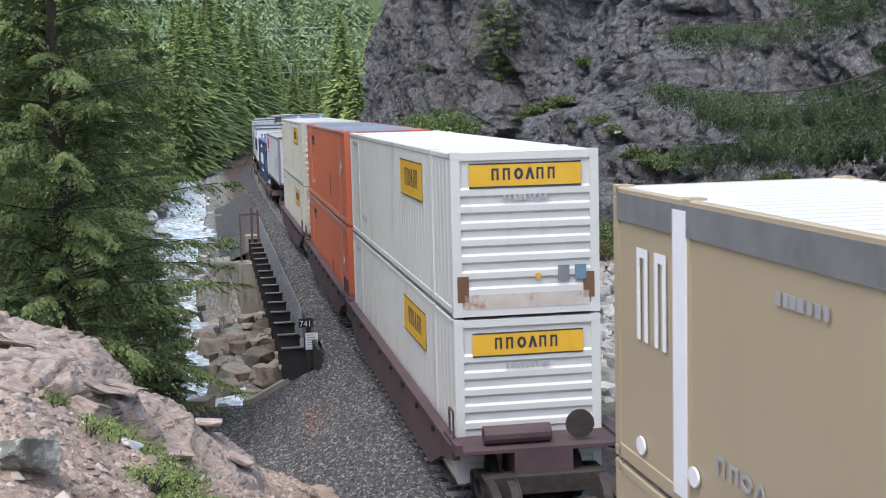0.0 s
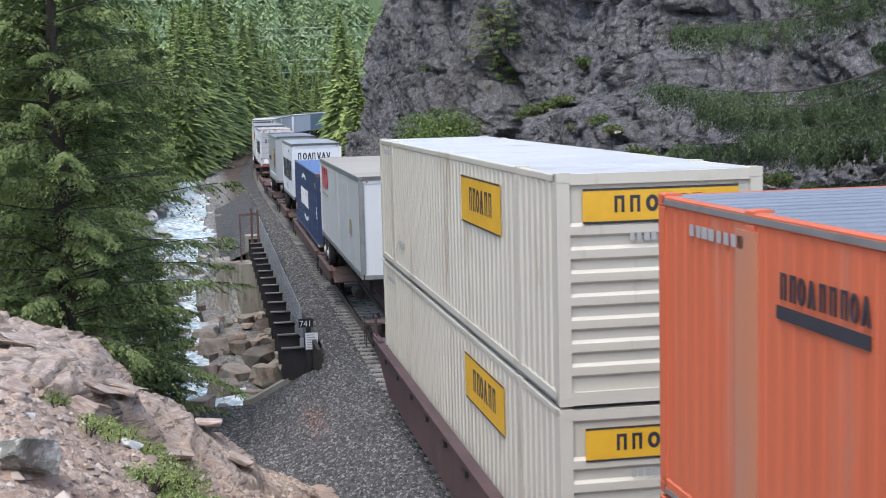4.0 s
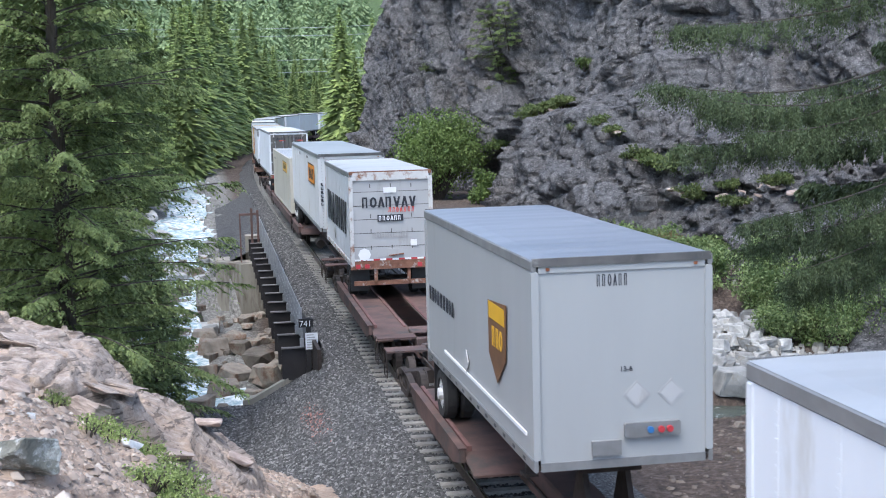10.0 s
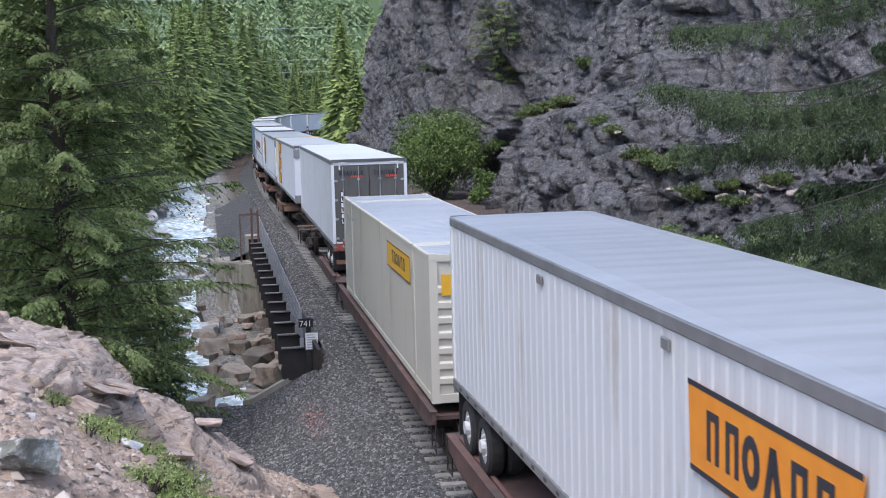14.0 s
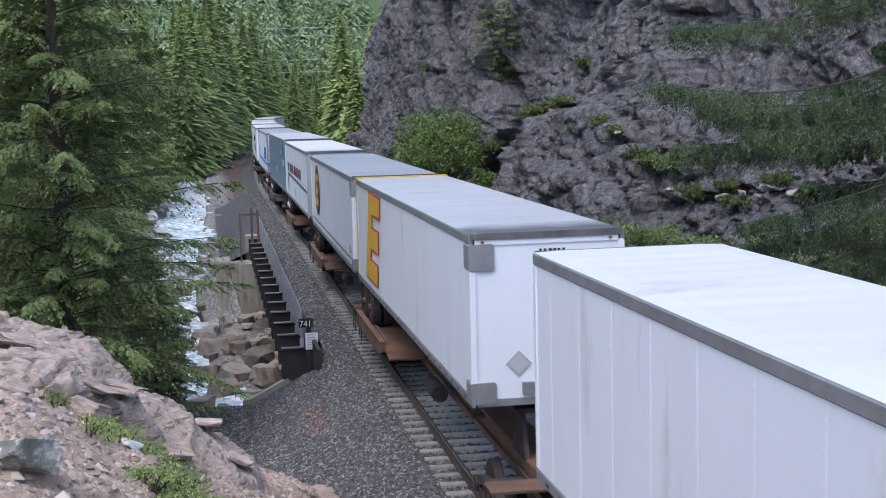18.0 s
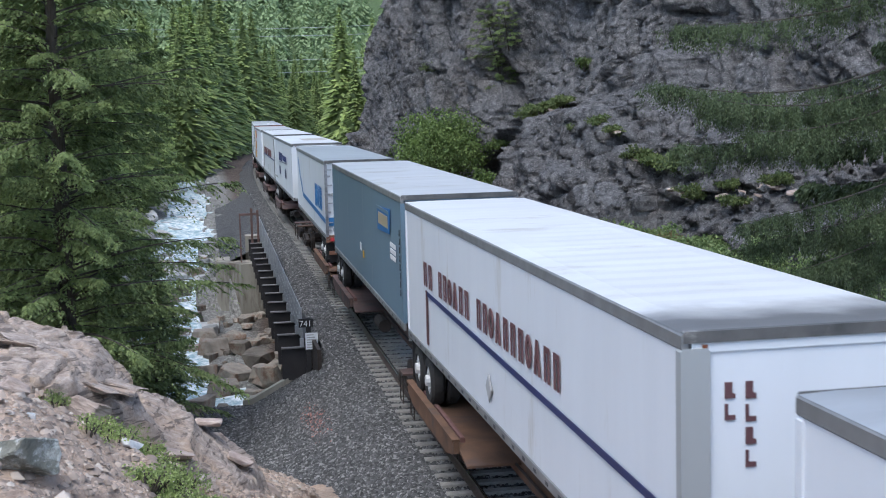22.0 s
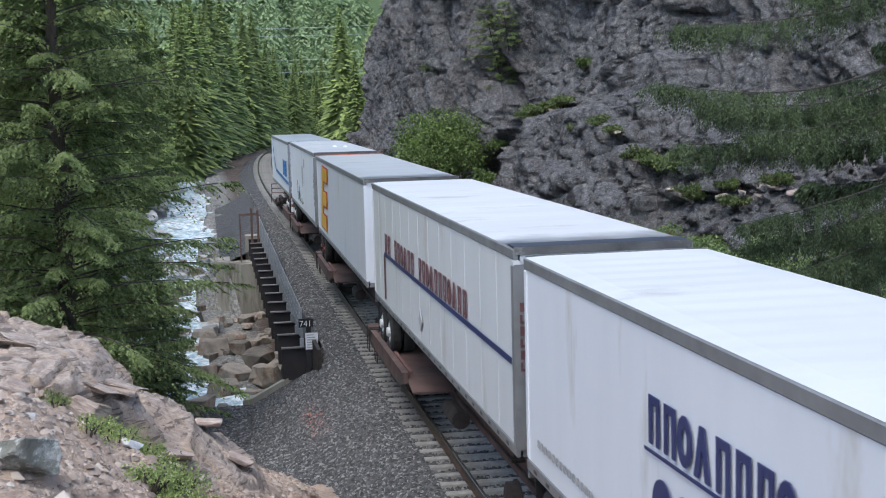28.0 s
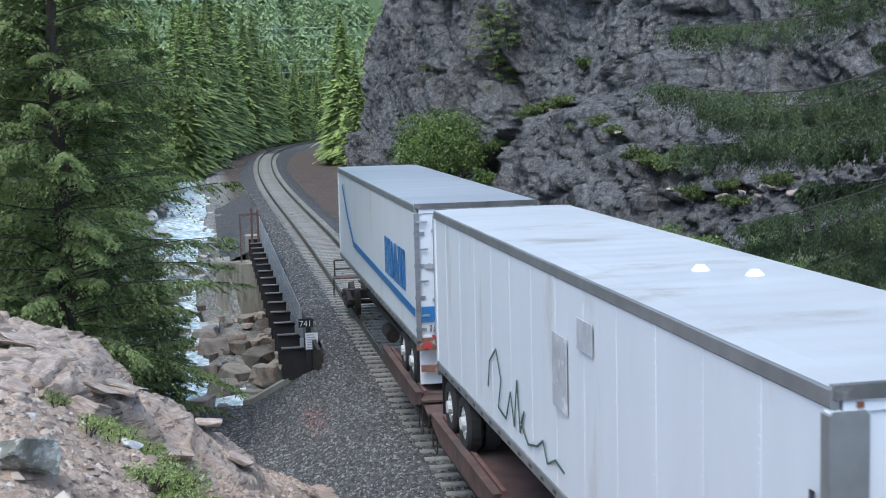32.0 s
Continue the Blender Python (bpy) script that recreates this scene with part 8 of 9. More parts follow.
def make_outcrop():
    outcrop = thing("slate_outcrop", "tan and grey layered slate outcrop jutting from the bank", "rock outcrop")
    xs, ys = np.arange(-11.4, -6.0, 0.032), np.arange(14.8, 21.4, 0.042)
    X, Y = np.meshgrid(xs, ys, indexing="ij")
    Z = outcrop_z(X, Y)
    part("bedrock", array_mesh("bedrock", np.stack([X, Y, Z], -1).reshape(-1, 3), grid_faces(len(xs), len(ys)), M_SLATE), None, outcrop)
    # overhanging sheets at its nose and loose sheets on its back: (x, y, lift, size, turn)
    for i, (x, y, lift, size, turn) in enumerate(((-6.82, 18.75, -0.1, 1.15, 15), (-7.0, 18.0, -0.12, 0.95, -20), (-8.3, 17.2, 0.0, 0.9, -30), (-7.7, 18.9, -0.03, 1.5, 5), (-8.6, 18.2, -0.02, 1.4, 10))):
        ob = part("slab", block_mesh(400 + i, 0.13, M_SLATE, 3), None, outcrop)
        ob.matrix_basis = Matrix.LocRotScale((x, y, float(outcrop_plane(x, y)) + lift), Euler((radians(-5), radians(22 if x > -7.1 else 19), radians(turn)), "ZYX"), (size, size, size * 0.62))


make_outcrop()
LEDGE_EDGE = ((-7.6, 21.3), (-6.6, 21.6), (-5.7, 21.9), (-5.2, 22.2), (-4.75, 21.9), (-4.8, 20.4), (-5.15, 19.2), (-5.6, 18.4), (-6.3, 17.7), (-7.6, 17.4))


def make_ledge():
    """A worn ledge of bedrock below the outcrop's nose, stepping down to the ballast."""
    ledge = thing("rock_ledge", "worn pinkish-brown bedrock ledge beside the ballast", "rock ledge")
    X, Y = np.meshgrid(np.arange(-7.7, -4.5, 0.03), np.arange(16.8, 22.6, 0.04), indexing="ij")
    p = np.stack([X, Y, np.zeros_like(X)], -1).reshape(-1, 3)
    along = np.stack([p[:, 0] + 0.5 * p[:, 1], 0.4 * p[:, 1] - 0.5 * p[:, 0], p[:, 2]], 1)
    edge = inside_by(X, Y, LEDGE_EDGE) + 0.12 * fbm(p * 1.6, 3, 71).reshape(X.shape)
    z = np.interp(X + 0.12 * fbm(p * 1.2, 2, 72).reshape(X.shape), [-7.6, -6.58, -6.16, -5.72, -5.66, -5.44, -5.06, -4.5], [2.85, 2.47, 2.3, 2.16, 2.0, 1.77, 1.48, 1.05]) + 0.03 * (Y - 21) - 0.2 * np.clip(19.8 - Y, 0, 3)
    z += 0.07 * fbm(along * 0.9, 3, 73).reshape(X.shape) + 0.05 * facets(along * (1.6, 1.1, 1), 74).reshape(X.shape) + 0.015 * fbm(p * 6, 3, 75).reshape(X.shape)
    z -= 0.05 * np.clip(1 - joints(along * (1.1, 0.7, 1), 76) / 0.07, 0, 1).reshape(X.shape)
    z -= 0.9 * np.clip(-edge / 0.35, 0, 1) + np.clip(-edge - 0.3, 0, 9) * 2
    part("bedrock", array_mesh("bedrock", np.stack([X, Y, z], -1).reshape(-1, 3), grid_faces(*X.shape), M_SLATE), None, ledge)
    for i, (x, y, z, size, tilt, turn) in enumerate(((-5.5, 21.5, 1.9, 0.62, 8, 10), (-5.05, 20.6, 1.5, 0.6, 30, 70), (-6.05, 19.0, 2.1, 0.8, 16, 40))):
        ob = part("slab", block_mesh(480 + i, 0.16, M_ROCK, 4), None, ledge)
        ob.matrix_basis = Matrix.LocRotScale((x, y, z), Euler((radians(-4), radians(tilt), radians(turn)), "ZYX"), (size, size, size))


make_ledge()
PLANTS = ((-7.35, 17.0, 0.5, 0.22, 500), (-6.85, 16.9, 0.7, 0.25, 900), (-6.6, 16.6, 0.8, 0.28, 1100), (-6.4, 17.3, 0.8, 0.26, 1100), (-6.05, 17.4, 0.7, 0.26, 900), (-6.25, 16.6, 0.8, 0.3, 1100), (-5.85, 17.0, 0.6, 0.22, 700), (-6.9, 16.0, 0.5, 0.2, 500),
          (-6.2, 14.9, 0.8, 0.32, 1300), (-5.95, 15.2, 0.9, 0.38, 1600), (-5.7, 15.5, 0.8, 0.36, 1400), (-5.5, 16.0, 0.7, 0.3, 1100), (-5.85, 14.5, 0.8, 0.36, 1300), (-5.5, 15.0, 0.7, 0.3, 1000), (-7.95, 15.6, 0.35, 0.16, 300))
# loose stones set on the bank: (label, x, y, width, thickness, tilt, turn, surface)
for i, (label, x, y, w, thick, tilt, turn, m) in enumerate((("green-grey block with white lichen on the bank", -7.18, 12.62, 0.66, 0.36, (-20, 26), 30, M_LICHEN), ("broad brown slate slab half buried in the bank", -7.62, 11.9, 0.7, 0.2, (8, 22), -10, M_ROCK),
                                                     ("brown angular block under the outcrop's nose", -6.95, 17.2, 0.5, 0.4, (10, 30), 35, M_ROCK), ("white quartz stone on the bank", -6.45, 16.5, 0.3, 0.13, (5, 30), 60, M_QUARTZ),
                                                     ("grey split slate slab lying on the bank", -6.0, 18.2, 0.72, 0.14, (4, 26), 60, M_ROCK), ("grey split slate slab lying on the bank", -5.95, 17.8, 0.5, 0.1, (6, 28), 30, M_ROCK), ("pale slate slab on the bank", -7.6, 15.4, 0.4, 0.12, (4, 24), 10, M_ROCK),
                                                     ("brown slate slab on the bank", -5.3, 20.6, 0.8, 0.2, (6, 34), 0, M_ROCK), ("brown slate slab on the bank", -4.7, 22.0, 0.9, 0.2, (6, 34), 20, M_ROCK), ("white chip of quartz on the bank", -7.35, 14.7, 0.12, 0.07, (4, 24), 10, M_QUARTZ), ("white chip of quartz on the bank", -5.95, 16.3, 0.14, 0.08, (4, 24), 50, M_QUARTZ))):
    ob = new("stone", block_mesh(430 + i, thick / w, m, 4))
    ob.matrix_basis = Matrix.LocRotScale((x, y, float(ground_z(np.array([x]), np.array([y]))[0]) + thick * 0.28), Euler((radians(tilt[0]), radians(tilt[1]), radians(turn))), (w, w, w))
    tagged(ob, label, "rock", "loose stones on the bank")
for i in range(95):
    y = random.uniform(10.5, 25)
    x = float(np.interp(y, [10, 18, 26], [-4.0, -4.0, -3.6])) - 4.0 * random.random()
    if inside_by(np.array([x]), np.array([y]), OUTCROP_EDGE)[0] < 0:
        rock(SLABS, "stone", "loose pinkish slate stone on the bank", x, y, random.uniform(0.05, 0.13) * random.choice((1, 1, 1, 2.2)), tilt=(random.uniform(-15, 15), random.uniform(10, 35)), sink=0.1, group="loose stones on the bank")
for i in range(60):
    rock(BOULDERS, "stone", "small stone on the brown dirt", random.uniform(4.5, 14), random.uniform(22, 40), random.uniform(0.1, 0.32), sink=0.1, group="stones on the dirt")


def stone_heap(x, y, z, size, g, flat=1.0):
    """Angular flat-topped stones, one for each place."""
    n = len(x)
    base = np.array([(0.55, 0.5, -0.4), (-0.5, 0.5, -0.4), (-0.45, -0.55, -0.4), (0.5, -0.45, -0.4), (0.3, 0.25, 0.3), (-0.28, 0.3, 0.36), (0.05, -0.3, 0.32)])
    faces = np.array([(4, 5, 6), (0, 1, 5), (0, 5, 4), (1, 2, 6), (1, 6, 5), (2, 3, 6), (3, 0, 4), (3, 4, 6)])
    a = g.uniform(0, 6.283, n)
    q = base[None] * g.uniform(0.65, 1.35, (n, 7, 3)) + g.normal(0, 0.07, (n, 7, 3))
    q = q * size[:, None, None] * (1.15, 0.9, flat)
    v = np.stack([q[..., 0] * np.cos(a)[:, None] - q[..., 1] * np.sin(a)[:, None] + x[:, None], q[..., 0] * np.sin(a)[:, None] + q[..., 1] * np.cos(a)[:, None] + y[:, None], q[..., 2] + z[:, None] + 0.008], -1)
    return v.reshape(-1, 3), (faces[None] + (np.arange(n) * 7)[:, None, None]).reshape(-1, 3)


# slate chips over the near bank: stuff
def make_bank_rubble():
    g = np.random.default_rng(15)
    n = 20000
    y = g.uniform(9.5, 29, n)
    x = np.interp(y, [0, 18, 26.3, 29.5], [-3.4, -3.2, -3.1, -3.9]) - 0.1 - 5.0 * g.random(n)
    v, f = stone_heap(x, y, ground_z(x, y), 0.02 + 0.12 * g.random(n) ** 5, g, 0.6)
    tagged(new("slate_chips", array_mesh("slate_chips", v, f, M_RUBBLE)), "loose slate chips scattered over the near bank", "rubble", kind="stuff")


make_bank_rubble()


# pebbles over the brown dirt beside the line: stuff
def make_dirt_pebbles():
    g = np.random.default_rng(25)
    n = 9000
    y = g.uniform(20, 45, n)
    x = g.uniform(3.2, 19, n)
    z = ground_z(x, y)
    keep = z > -4.6
    x, y, z = x[keep], y[keep], z[keep]
    n = len(x)
    base = np.array([(0.5, 0.45, -0.2), (-0.5, 0.5, -0.2), (-0.4, -0.5, -0.2), (0.5, -0.4, -0.2), (0.4, 0.35, 0.2), (-0.4, 0.35, 0.25), (-0.3, -0.35, 0.2), (0.35, -0.3, 0.22)])
    faces = np.array([(4, 5, 6, 7), (0, 1, 5, 4), (1, 2, 6, 5), (2, 3, 7, 6), (3, 0, 4, 7)])
    size = 0.03 + 0.13 * g.random(n) ** 5
    a = g.uniform(0, 6.283, n)
    q = base[None] * g.uniform(0.6, 1.4, (n, 8, 3)) * size[:, None, None] * (1.2, 0.9, 0.8)
    v = np.stack([q[..., 0] * np.cos(a)[:, None] - q[..., 1] * np.sin(a)[:, None] + x[:, None], q[..., 0] * np.sin(a)[:, None] + q[..., 1] * np.cos(a)[:, None] + y[:, None], q[..., 2] + z[:, None] + 0.01], -1)
    f = (faces[None] + (np.arange(n) * 8)[:, None, None]).reshape(-1, 4)
    tagged(new("dirt_pebbles", array_mesh("dirt_pebbles", v.reshape(-1, 3), f, M_DIRTCHIP)), "brown pebbles strewn over the dirt beside the line", "rubble", kind="stuff")


make_dirt_pebbles()


# small broken stone between the riprap blocks: stuff
def make_riprap_gravel():
    g = np.random.default_rng(35)
    n = 4200
    y = 48.4 + 9.6 * g.random(n)
    x = 4.6 + 10.5 * g.random(n) + np.clip(53 - y, 0, 5) * g.random(n) * 1.8
    z = ground_z(x, y)
    base = np.array([(0.5, 0.45, -0.25), (-0.5, 0.5, -0.25), (-0.4, -0.5, -0.25), (0.5, -0.4, -0.25), (0.4, 0.3, 0.3), (-0.3, 0.35, 0.35), (-0.3, -0.35, 0.25), (0.25, -0.3, 0.4)])
    faces = np.array([(4, 5, 6, 7), (0, 1, 5, 4), (1, 2, 6, 5), (2, 3, 7, 6), (3, 0, 4, 7)])
    size = 0.12 + 0.35 * g.random(n) ** 2
    a = g.uniform(0, 6.283, n)
    q = base[None] * g.uniform(0.55, 1.45, (n, 8, 3)) * size[:, None, None]
    v = np.stack([q[..., 0] * np.cos(a)[:, None] - q[..., 1] * np.sin(a)[:, None] + x[:, None], q[..., 0] * np.sin(a)[:, None] + q[..., 1] * np.cos(a)[:, None] + y[:, None], q[..., 2] + z[:, None] + 0.03], -1)
    f = (faces[None] + (np.arange(n) * 8)[:, None, None]).reshape(-1, 4)
    tagged(new("riprap_gravel", array_mesh("riprap_gravel", v.reshape(-1, 3), f, M_RIPCHIP)), "small pale broken stone between the riprap blocks", "rubble", kind="stuff")


make_riprap_gravel()


# loose ballast stones over the shoulder and the bridge deck: stuff
def ballast_place(s, d):
    h = np.interp(s, TRACK_S, _turn)
    x = np.interp(s, TRACK_S, _x) + d * np.cos(h)
    y = np.interp(s, TRACK_S, _y) - d * np.sin(h)
    z = shoulder_z(d, y)
    on_deck = (s > BRIDGE[0]) & (s < BRIDGE[1])
    return x, y, np.where(on_deck, np.interp(np.abs(d), [0, 0.9, 1.5, 2.36], [-0.25, -0.235, -0.22, -0.2]), z)


def make_ballast_stones():
    g = np.random.default_rng(5)
    n, k = 70000, 28000
    s = np.concatenate([22 + (BRIDGE[0] - 0.1 - 22) * g.random(n), BRIDGE[0] + (110 - BRIDGE[0]) * g.random(k) ** 1.3])
    d = np.where(g.random(n + k) < 0.86, -1.25 - 4.6 * g.random(n + k), g.uniform(-1.3, 1.3, n + k))
    d[n:] = np.where(g.random(k) < 0.8, g.uniform(-2.3, -1.2, k), g.uniform(-1.3, 1.3, k))
    x, y, z = ballast_place(s, d)
    v, f = stone_heap(x, y, z, np.where(np.arange(n + k) < n, g.uniform(0.05, 0.1, n + k), g.uniform(0.07, 0.13, n + k)), g)
    tagged(new("ballast_stones", array_mesh("ballast_stones", v, f, M_BALLASTSTONE)), "loose grey crushed stones on the ballast shoulder", "ballast", kind="stuff")
    # survey paint sprayed on a patch of stones
    n = 420
    s, d = 32.6 + g.normal(0, 0.9, n), -3.0 + g.normal(0, 0.13, n)
    x, y, z = ballast_place(s, d - 0.06 * (s - 32.6))
    v, f = stone_heap(x, y, z + 0.012, g.uniform(0.03, 0.06, n), g)
    tagged(new("painted_stones", array_mesh("painted_stones", v, f, M_SPRAYED)), "ballast stones with faded pink survey paint", "ballast", kind="stuff")


make_ballast_stones()
# ---- shrubs and young trees ----
for i, (x, y, w, h, n, sz) in enumerate(((17.6, 50.9, 3.0, 2.2, 6500, 0.12), (19.4, 50.3, 3.4, 2.5, 6500, 0.12), (21.6, 50.0, 3.8, 2.9, 6500, 0.12), (18.0, 52.8, 3.4, 2.6, 6000, 0.13), (20.4, 52.4, 4.0, 3.2, 6000, 0.13),
                                         (22.8, 51.8, 4.2, 3.8, 6000, 0.13), (16.2, 55.0, 2.6, 1.9, 4200, 0.13), (23.7, 49.0, 3.6, 2.9, 5000, 0.13), (18.8, 55.0, 3.6, 2.8, 4500, 0.14))):
    make_shrub("shrub", "leafy green shrub with pale leaf tips above the riprap", "shrub", w, w * 0.8, h, n, sz, 300 + i, M_PALELEAF, at_ground(x, y, 0.3), 16, "shrubs above the riprap")
make_shrub("shrub", "dense bright green vine maple at the cliff's foot", "shrub", 7.4, 5.4, 6.9, 17000, 0.23, 330, M_BROAD, Matrix.Translation((12.6, 101.5, -0.6)), 60)
make_shrub("shrub", "small green shrub at the cliff's foot", "shrub", 2.2, 2.0, 2.6, 1600, 0.25, 331, M_BROAD, Matrix.Translation((14.6, 95.0, -0.5)), 10)
for i, (x, y, z, w, h, n, lm) in enumerate(((18.6, 92.2, 5.9, 3.4, 0.8, 2000, M_LEDGE), (19.6, 90.4, 6.1, 2.8, 1.1, 1700, M_LEDGE), (17.5, 93.2, 5.4, 2.6, 0.6, 1200, M_LEDGE), (18.1, 66.8, 3.2, 2.6, 1.0, 2000, M_LEDGE), (18.8, 65.7, 3.0, 2.2, 0.9, 1500, M_LEDGE),
                                            (17.3, 67.7, 3.5, 1.8, 0.8, 1100, M_LEDGE), (18.6, 63.0, 1.9, 2.0, 0.7, 1100, M_LEDGE), (16.7, 70.5, 4.9, 1.5, 0.5, 700, M_LEDGE), (17.0, 100.5, 3.0, 2.0, 1.0, 900, M_BROAD), (16.5, 72.0, 5.4, 1.6, 0.5, 700, M_LEDGE),
                                            (21.7, 60.5, 2.5, 1.8, 0.8, 1100, M_LEDGE), (19.8, 60.8, 1.6, 1.4, 0.6, 700, M_LEDGE), (15.7, 73.9, 5.0, 1.5, 0.5, 700, M_LEDGE), (20.0, 62.0, 2.3, 1.4, 0.5, 600, M_LEDGE), (21.7, 92.3, 8.8, 1.8, 0.9, 800, M_BROAD), (15.0, 118.4, 9.2, 1.8, 1.2, 800, M_LEDGE))):
    make_shrub("ledge_plant", "low green shrub growing on a cliff ledge", "plant", w, w * 0.8, h, n, 0.16, 370 + i, lm, Matrix.Translation((x, y, z - 0.1)), 12, "plants on the cliff ledges")
for i, (x, y, z, h, r) in enumerate(((18.2, 104.0, 8.8, 5.4, 2.8), (18.6, 102.4, 10.6, 4.0, 2.0), (18.3, 104.2, 7.0, 3.2, 1.8))):
    t = make_conifer("stunted sparse pine clinging to the cliff", h, r, 0.6, 0.5, 5, 16, 8, 0.26, 0.1, 80 + i, M_HEMLOCK, True, 0.2)
    plant(t, pose(x, y, z, 0, -12, 40 * i))
for i in range(26):
    u = random.random()
    x, y = 16.0 + 6.5 * u + random.uniform(-1, 1), 63 - 6 * u + random.uniform(-3, 3)
    rock(CRAGS, "stone", "weathered stone on the rubble slope below the cliff", x, y, random.uniform(0.3, 0.9), z=0.9 * (x - 16.5) * 0.55 + random.uniform(-0.4, 0.4), group="rubble below the cliff")
# pale slabs and stones lodged on the lower ledges
for i, (x, y, z, sz) in enumerate(((21.4, 60.6, 2.35, 1.0), (21.8, 60.3, 2.3, 0.8), (22.1, 59.2, 2.15, 0.7), (20.9, 60.3, 1.95, 0.6), (19.6, 62.0, 1.9, 0.7), (18.4, 63.4, 2.0, 0.8), (20.4, 61.4, 2.1, 0.5), (18.0, 64.4, 2.1, 0.6), (17.3, 68.0, 3.5, 0.7), (16.9, 70.2, 4.9, 0.6), (16.2, 73.0, 5.2, 0.6), (19.1, 91.2, 5.9, 0.9))):
    rock(SLABS, "stone", "tan weathered slab lodged on a cliff ledge", x, y, sz, z=z, tilt=(random.uniform(-12, 12), random.uniform(-12, 12)), group="slabs on the cliff ledges")
# shrubs and fallen stones at the foot of the cliff
for i in range(14):
    u = i / 13
    x, y = 13.6 + 6.2 * u + random.uniform(-0.5, 0.5), 64.5 - 6.5 * u + random.uniform(-1.6, 1.6)
    w = random.uniform(1.8, 3.0)
    make_shrub("shrub", "low leafy shrub with pale tips at the cliff's foot", "shrub", w, w * 0.9, random.uniform(0.9, 1.7), 1100, 0.16, 500 + i, M_PALELEAF, at_ground(x, y, 0.15), 12, "shrubs at the cliff's foot")
for i in range(48):
    x = random.uniform(10.5, 20)
    y = 66.5 - 0.85 * (x - 10.5) + random.uniform(-5, 3)
    rock(CRAGS if i % 3 else RIPRAP, "stone", "fallen rock at the foot of the cliff", x, y, random.uniform(0.25, 1.0), sink=0.2, group="rubble below the cliff")
for i, (x, y, w, h, lm, what) in enumerate(((10.2, 60.5, 3.2, 1.6, M_LEDGE, "olive green"), (12.4, 60.0, 3.0, 1.7, M_RUSTLEAF, "rusty brown"), (14.4, 58.6, 3.0, 1.6, M_LEDGE, "olive green"), (11.4, 63.0, 3.4, 1.8, M_PALELEAF, "pale green"), (13.6, 62.2, 3.2, 1.9, M_LEDGE, "olive green"), (9.0, 63.0, 2.6, 1.3, M_LEDGE, "olive green"), (15.6, 57.4, 2.6, 1.4, M_PALELEAF, "pale green"), (16.2, 59.6, 2.6, 1.4, M_RUSTLEAF, "rusty brown"))):
    make_shrub("shrub", what + " low shrub below the cliff", "shrub", w, w * 0.9, h, 2600, 0.13, 540 + i, lm, at_ground(x, y, 0.15), 16, "shrubs at the cliff's foot")
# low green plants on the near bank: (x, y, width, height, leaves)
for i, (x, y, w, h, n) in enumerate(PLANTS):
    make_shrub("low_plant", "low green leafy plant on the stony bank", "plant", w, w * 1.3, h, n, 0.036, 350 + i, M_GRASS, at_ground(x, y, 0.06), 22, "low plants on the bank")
# young conifers and maples below the big hemlock
for i, (x, y, h, r) in enumerate(((-8.7, 41.5, 6.5, 1.9), (-8.9, 38.5, 5.0, 1.6), (-10.2, 33.0, 7.0, 2.4), (-9.8, 44.0, 7.5, 2.0), (-6.95, 39.6, 7.2, 1.55), (-6.85, 42.4, 6.6, 1.5), (-7.3, 44.8, 7.4, 1.7))):
    t = make_conifer("young bright green conifer by the creek", h, r, 2.5 if i > 3 else 0.2, 0.22, 7, 16, 10, 0.12, 0.2, 60 + i, M_HEMLOCK, True, 0.45, broad=0.24)
    plant(t, at_ground(x, y, 0.2))
make_shrub("shrub", "yellow-green maple shrub below the hemlock", "shrub", 2.2, 2.4, 3.6, 6500, 0.12, 340, M_BROAD, at_ground(-7.9, 38.0, 0.2), 22)
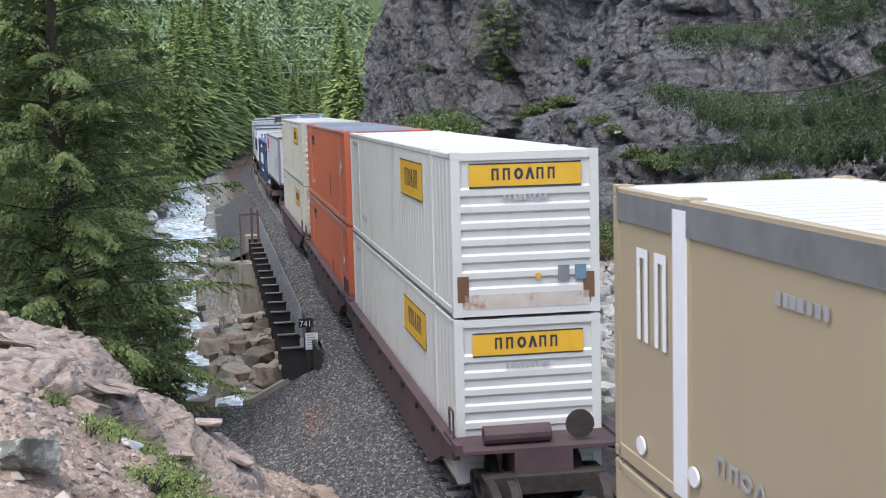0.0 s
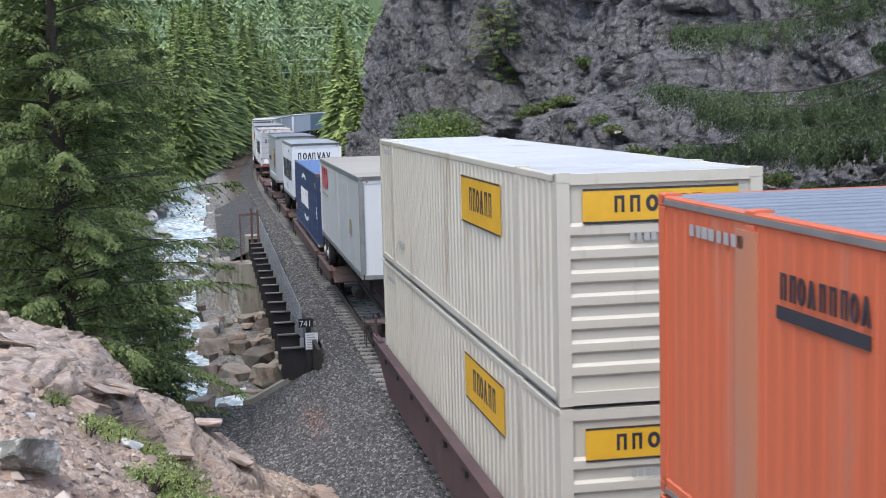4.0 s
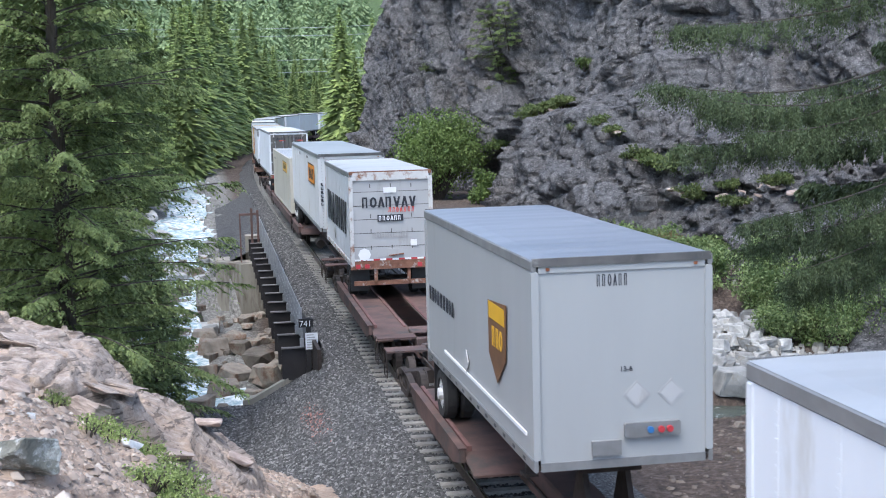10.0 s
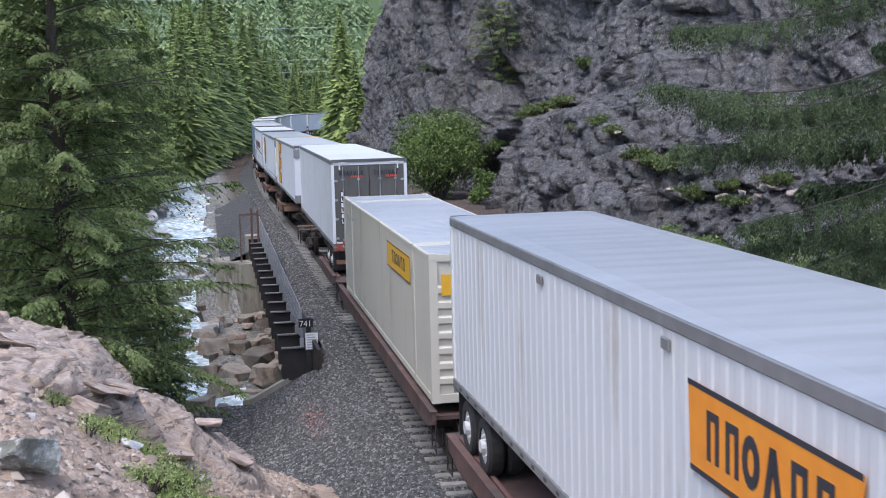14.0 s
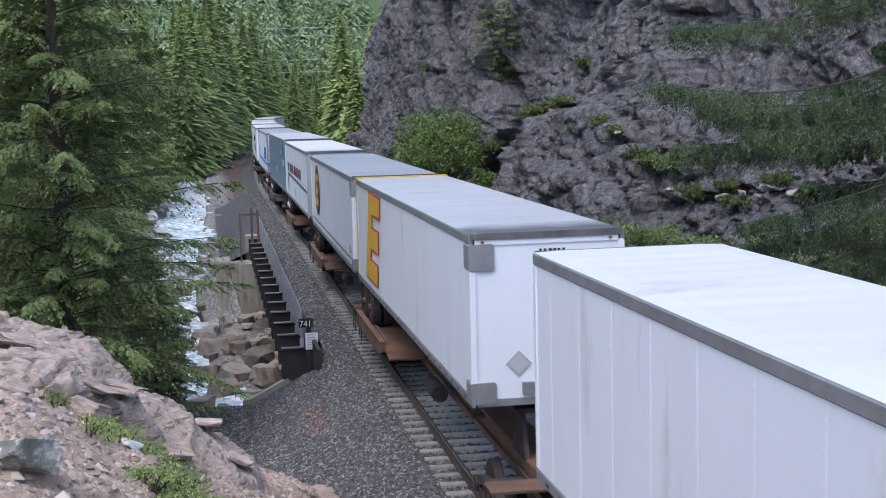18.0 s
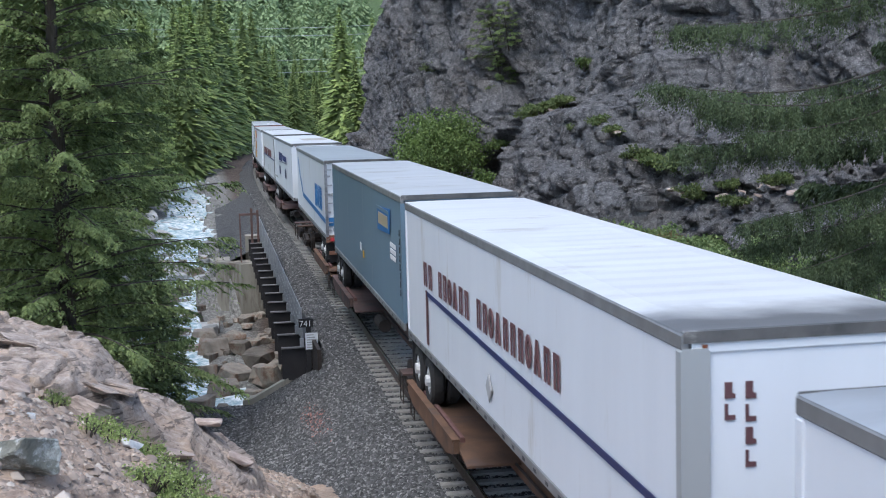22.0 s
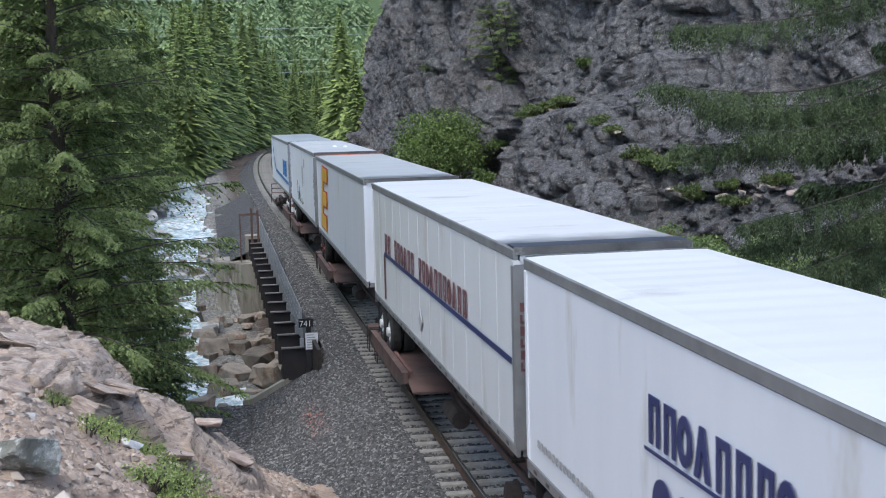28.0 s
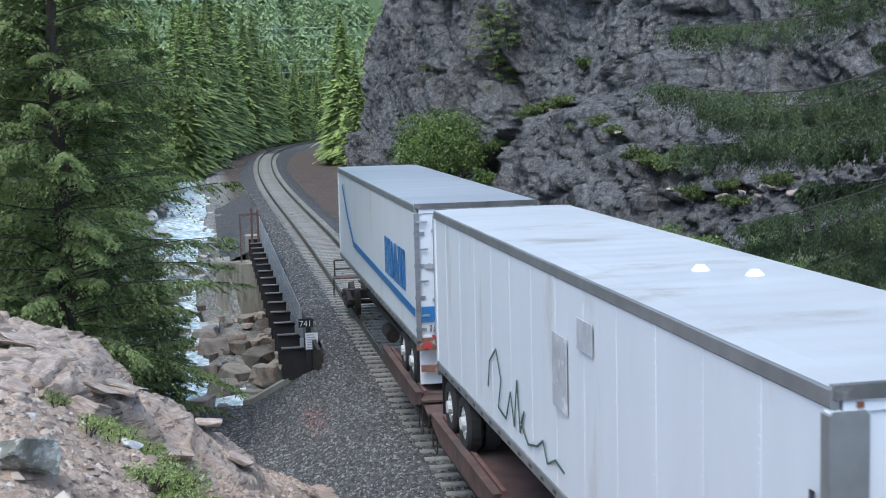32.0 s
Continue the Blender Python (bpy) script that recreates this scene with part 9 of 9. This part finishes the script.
make_shrub("shrub", "yellow-green maple shrub below the hemlock", "shrub", 2.0, 2.4, 3.0, 4600, 0.12, 341, M_BROAD, at_ground(-8.6, 43.0, 0.2), 18)


# ---- power line across the valley ----
def make_wires():
    line = thing("power_line", "thin pale overhead wires between timber poles over the valley", "power line")
    for side, (x, y) in enumerate(((-52, 262), (78, 258))):
        z = float(ground_z(np.array([x]), np.array([y]))[0])
        part("pole", Shape().tube((x, y, z - 1), (x, y, 28.5), 0.2, 8, 0.14), M_BARK, line)
        part("crossarm", Shape().box(x - 0.1, x + 0.1, y - 2.6, y + 2.6, 27.2, 27.45), M_BARK, line)
    for za, zb, dy, sag in ((28.0, 28.5, 0, 1.9), (22.9, 24.2, 2.4, 2.5), (21.3, 21.6, -2.4, 2.1), (16.7, 17.6, 1.2, 2.2), (14.4, 14.7, -1.2, 2.0)):
        w = Shape()
        pts = []
        for i in range(25):
            u = i / 24
            pts.append((-52 + 130 * u, 262 - 4 * u + dy, za + (zb - za) * u - sag * 4 * u * (1 - u)))
        for k, (x, y, z) in enumerate(pts):
            w.v += [(x, y + 0.036 * math.cos(q), z + 0.036 * math.sin(q)) for q in (0, 1.257, 2.513, 3.77, 5.027)]
            if k:
                w.f += [(5 * k - 5 + e, 5 * k - 5 + (e + 1) % 5, 5 * k + (e + 1) % 5, 5 * k + e) for e in range(5)]
        part("wire", w, M_WIRE, line)


make_wires()

# ---- ties: last ----
TIE_S = np.arange(10.0, 190.0, 0.61)
tie_mesh = Shape().extrude([(-1.295, -0.13, -0.36), (-1.295, 0.13, -0.36), (-1.295, 0.11, -0.17), (-1.295, -0.11, -0.17)], (2.59, 0, 0)).mesh("tie", M_TIE)
for s in TIE_S:
    ob = new("tie", tie_mesh)
    p = on_track(float(s))
    ob.matrix_basis = pose(p.x, p.y, 0, 0, 0, heading(float(s)))
    ob.parent = railway


# ---- everything that moves ----
def motions():
    for ob, u, length in MOVING:
        walk(ob, [(t, run_pose(u, length, t)) for t in range(0, 33)])


motions()
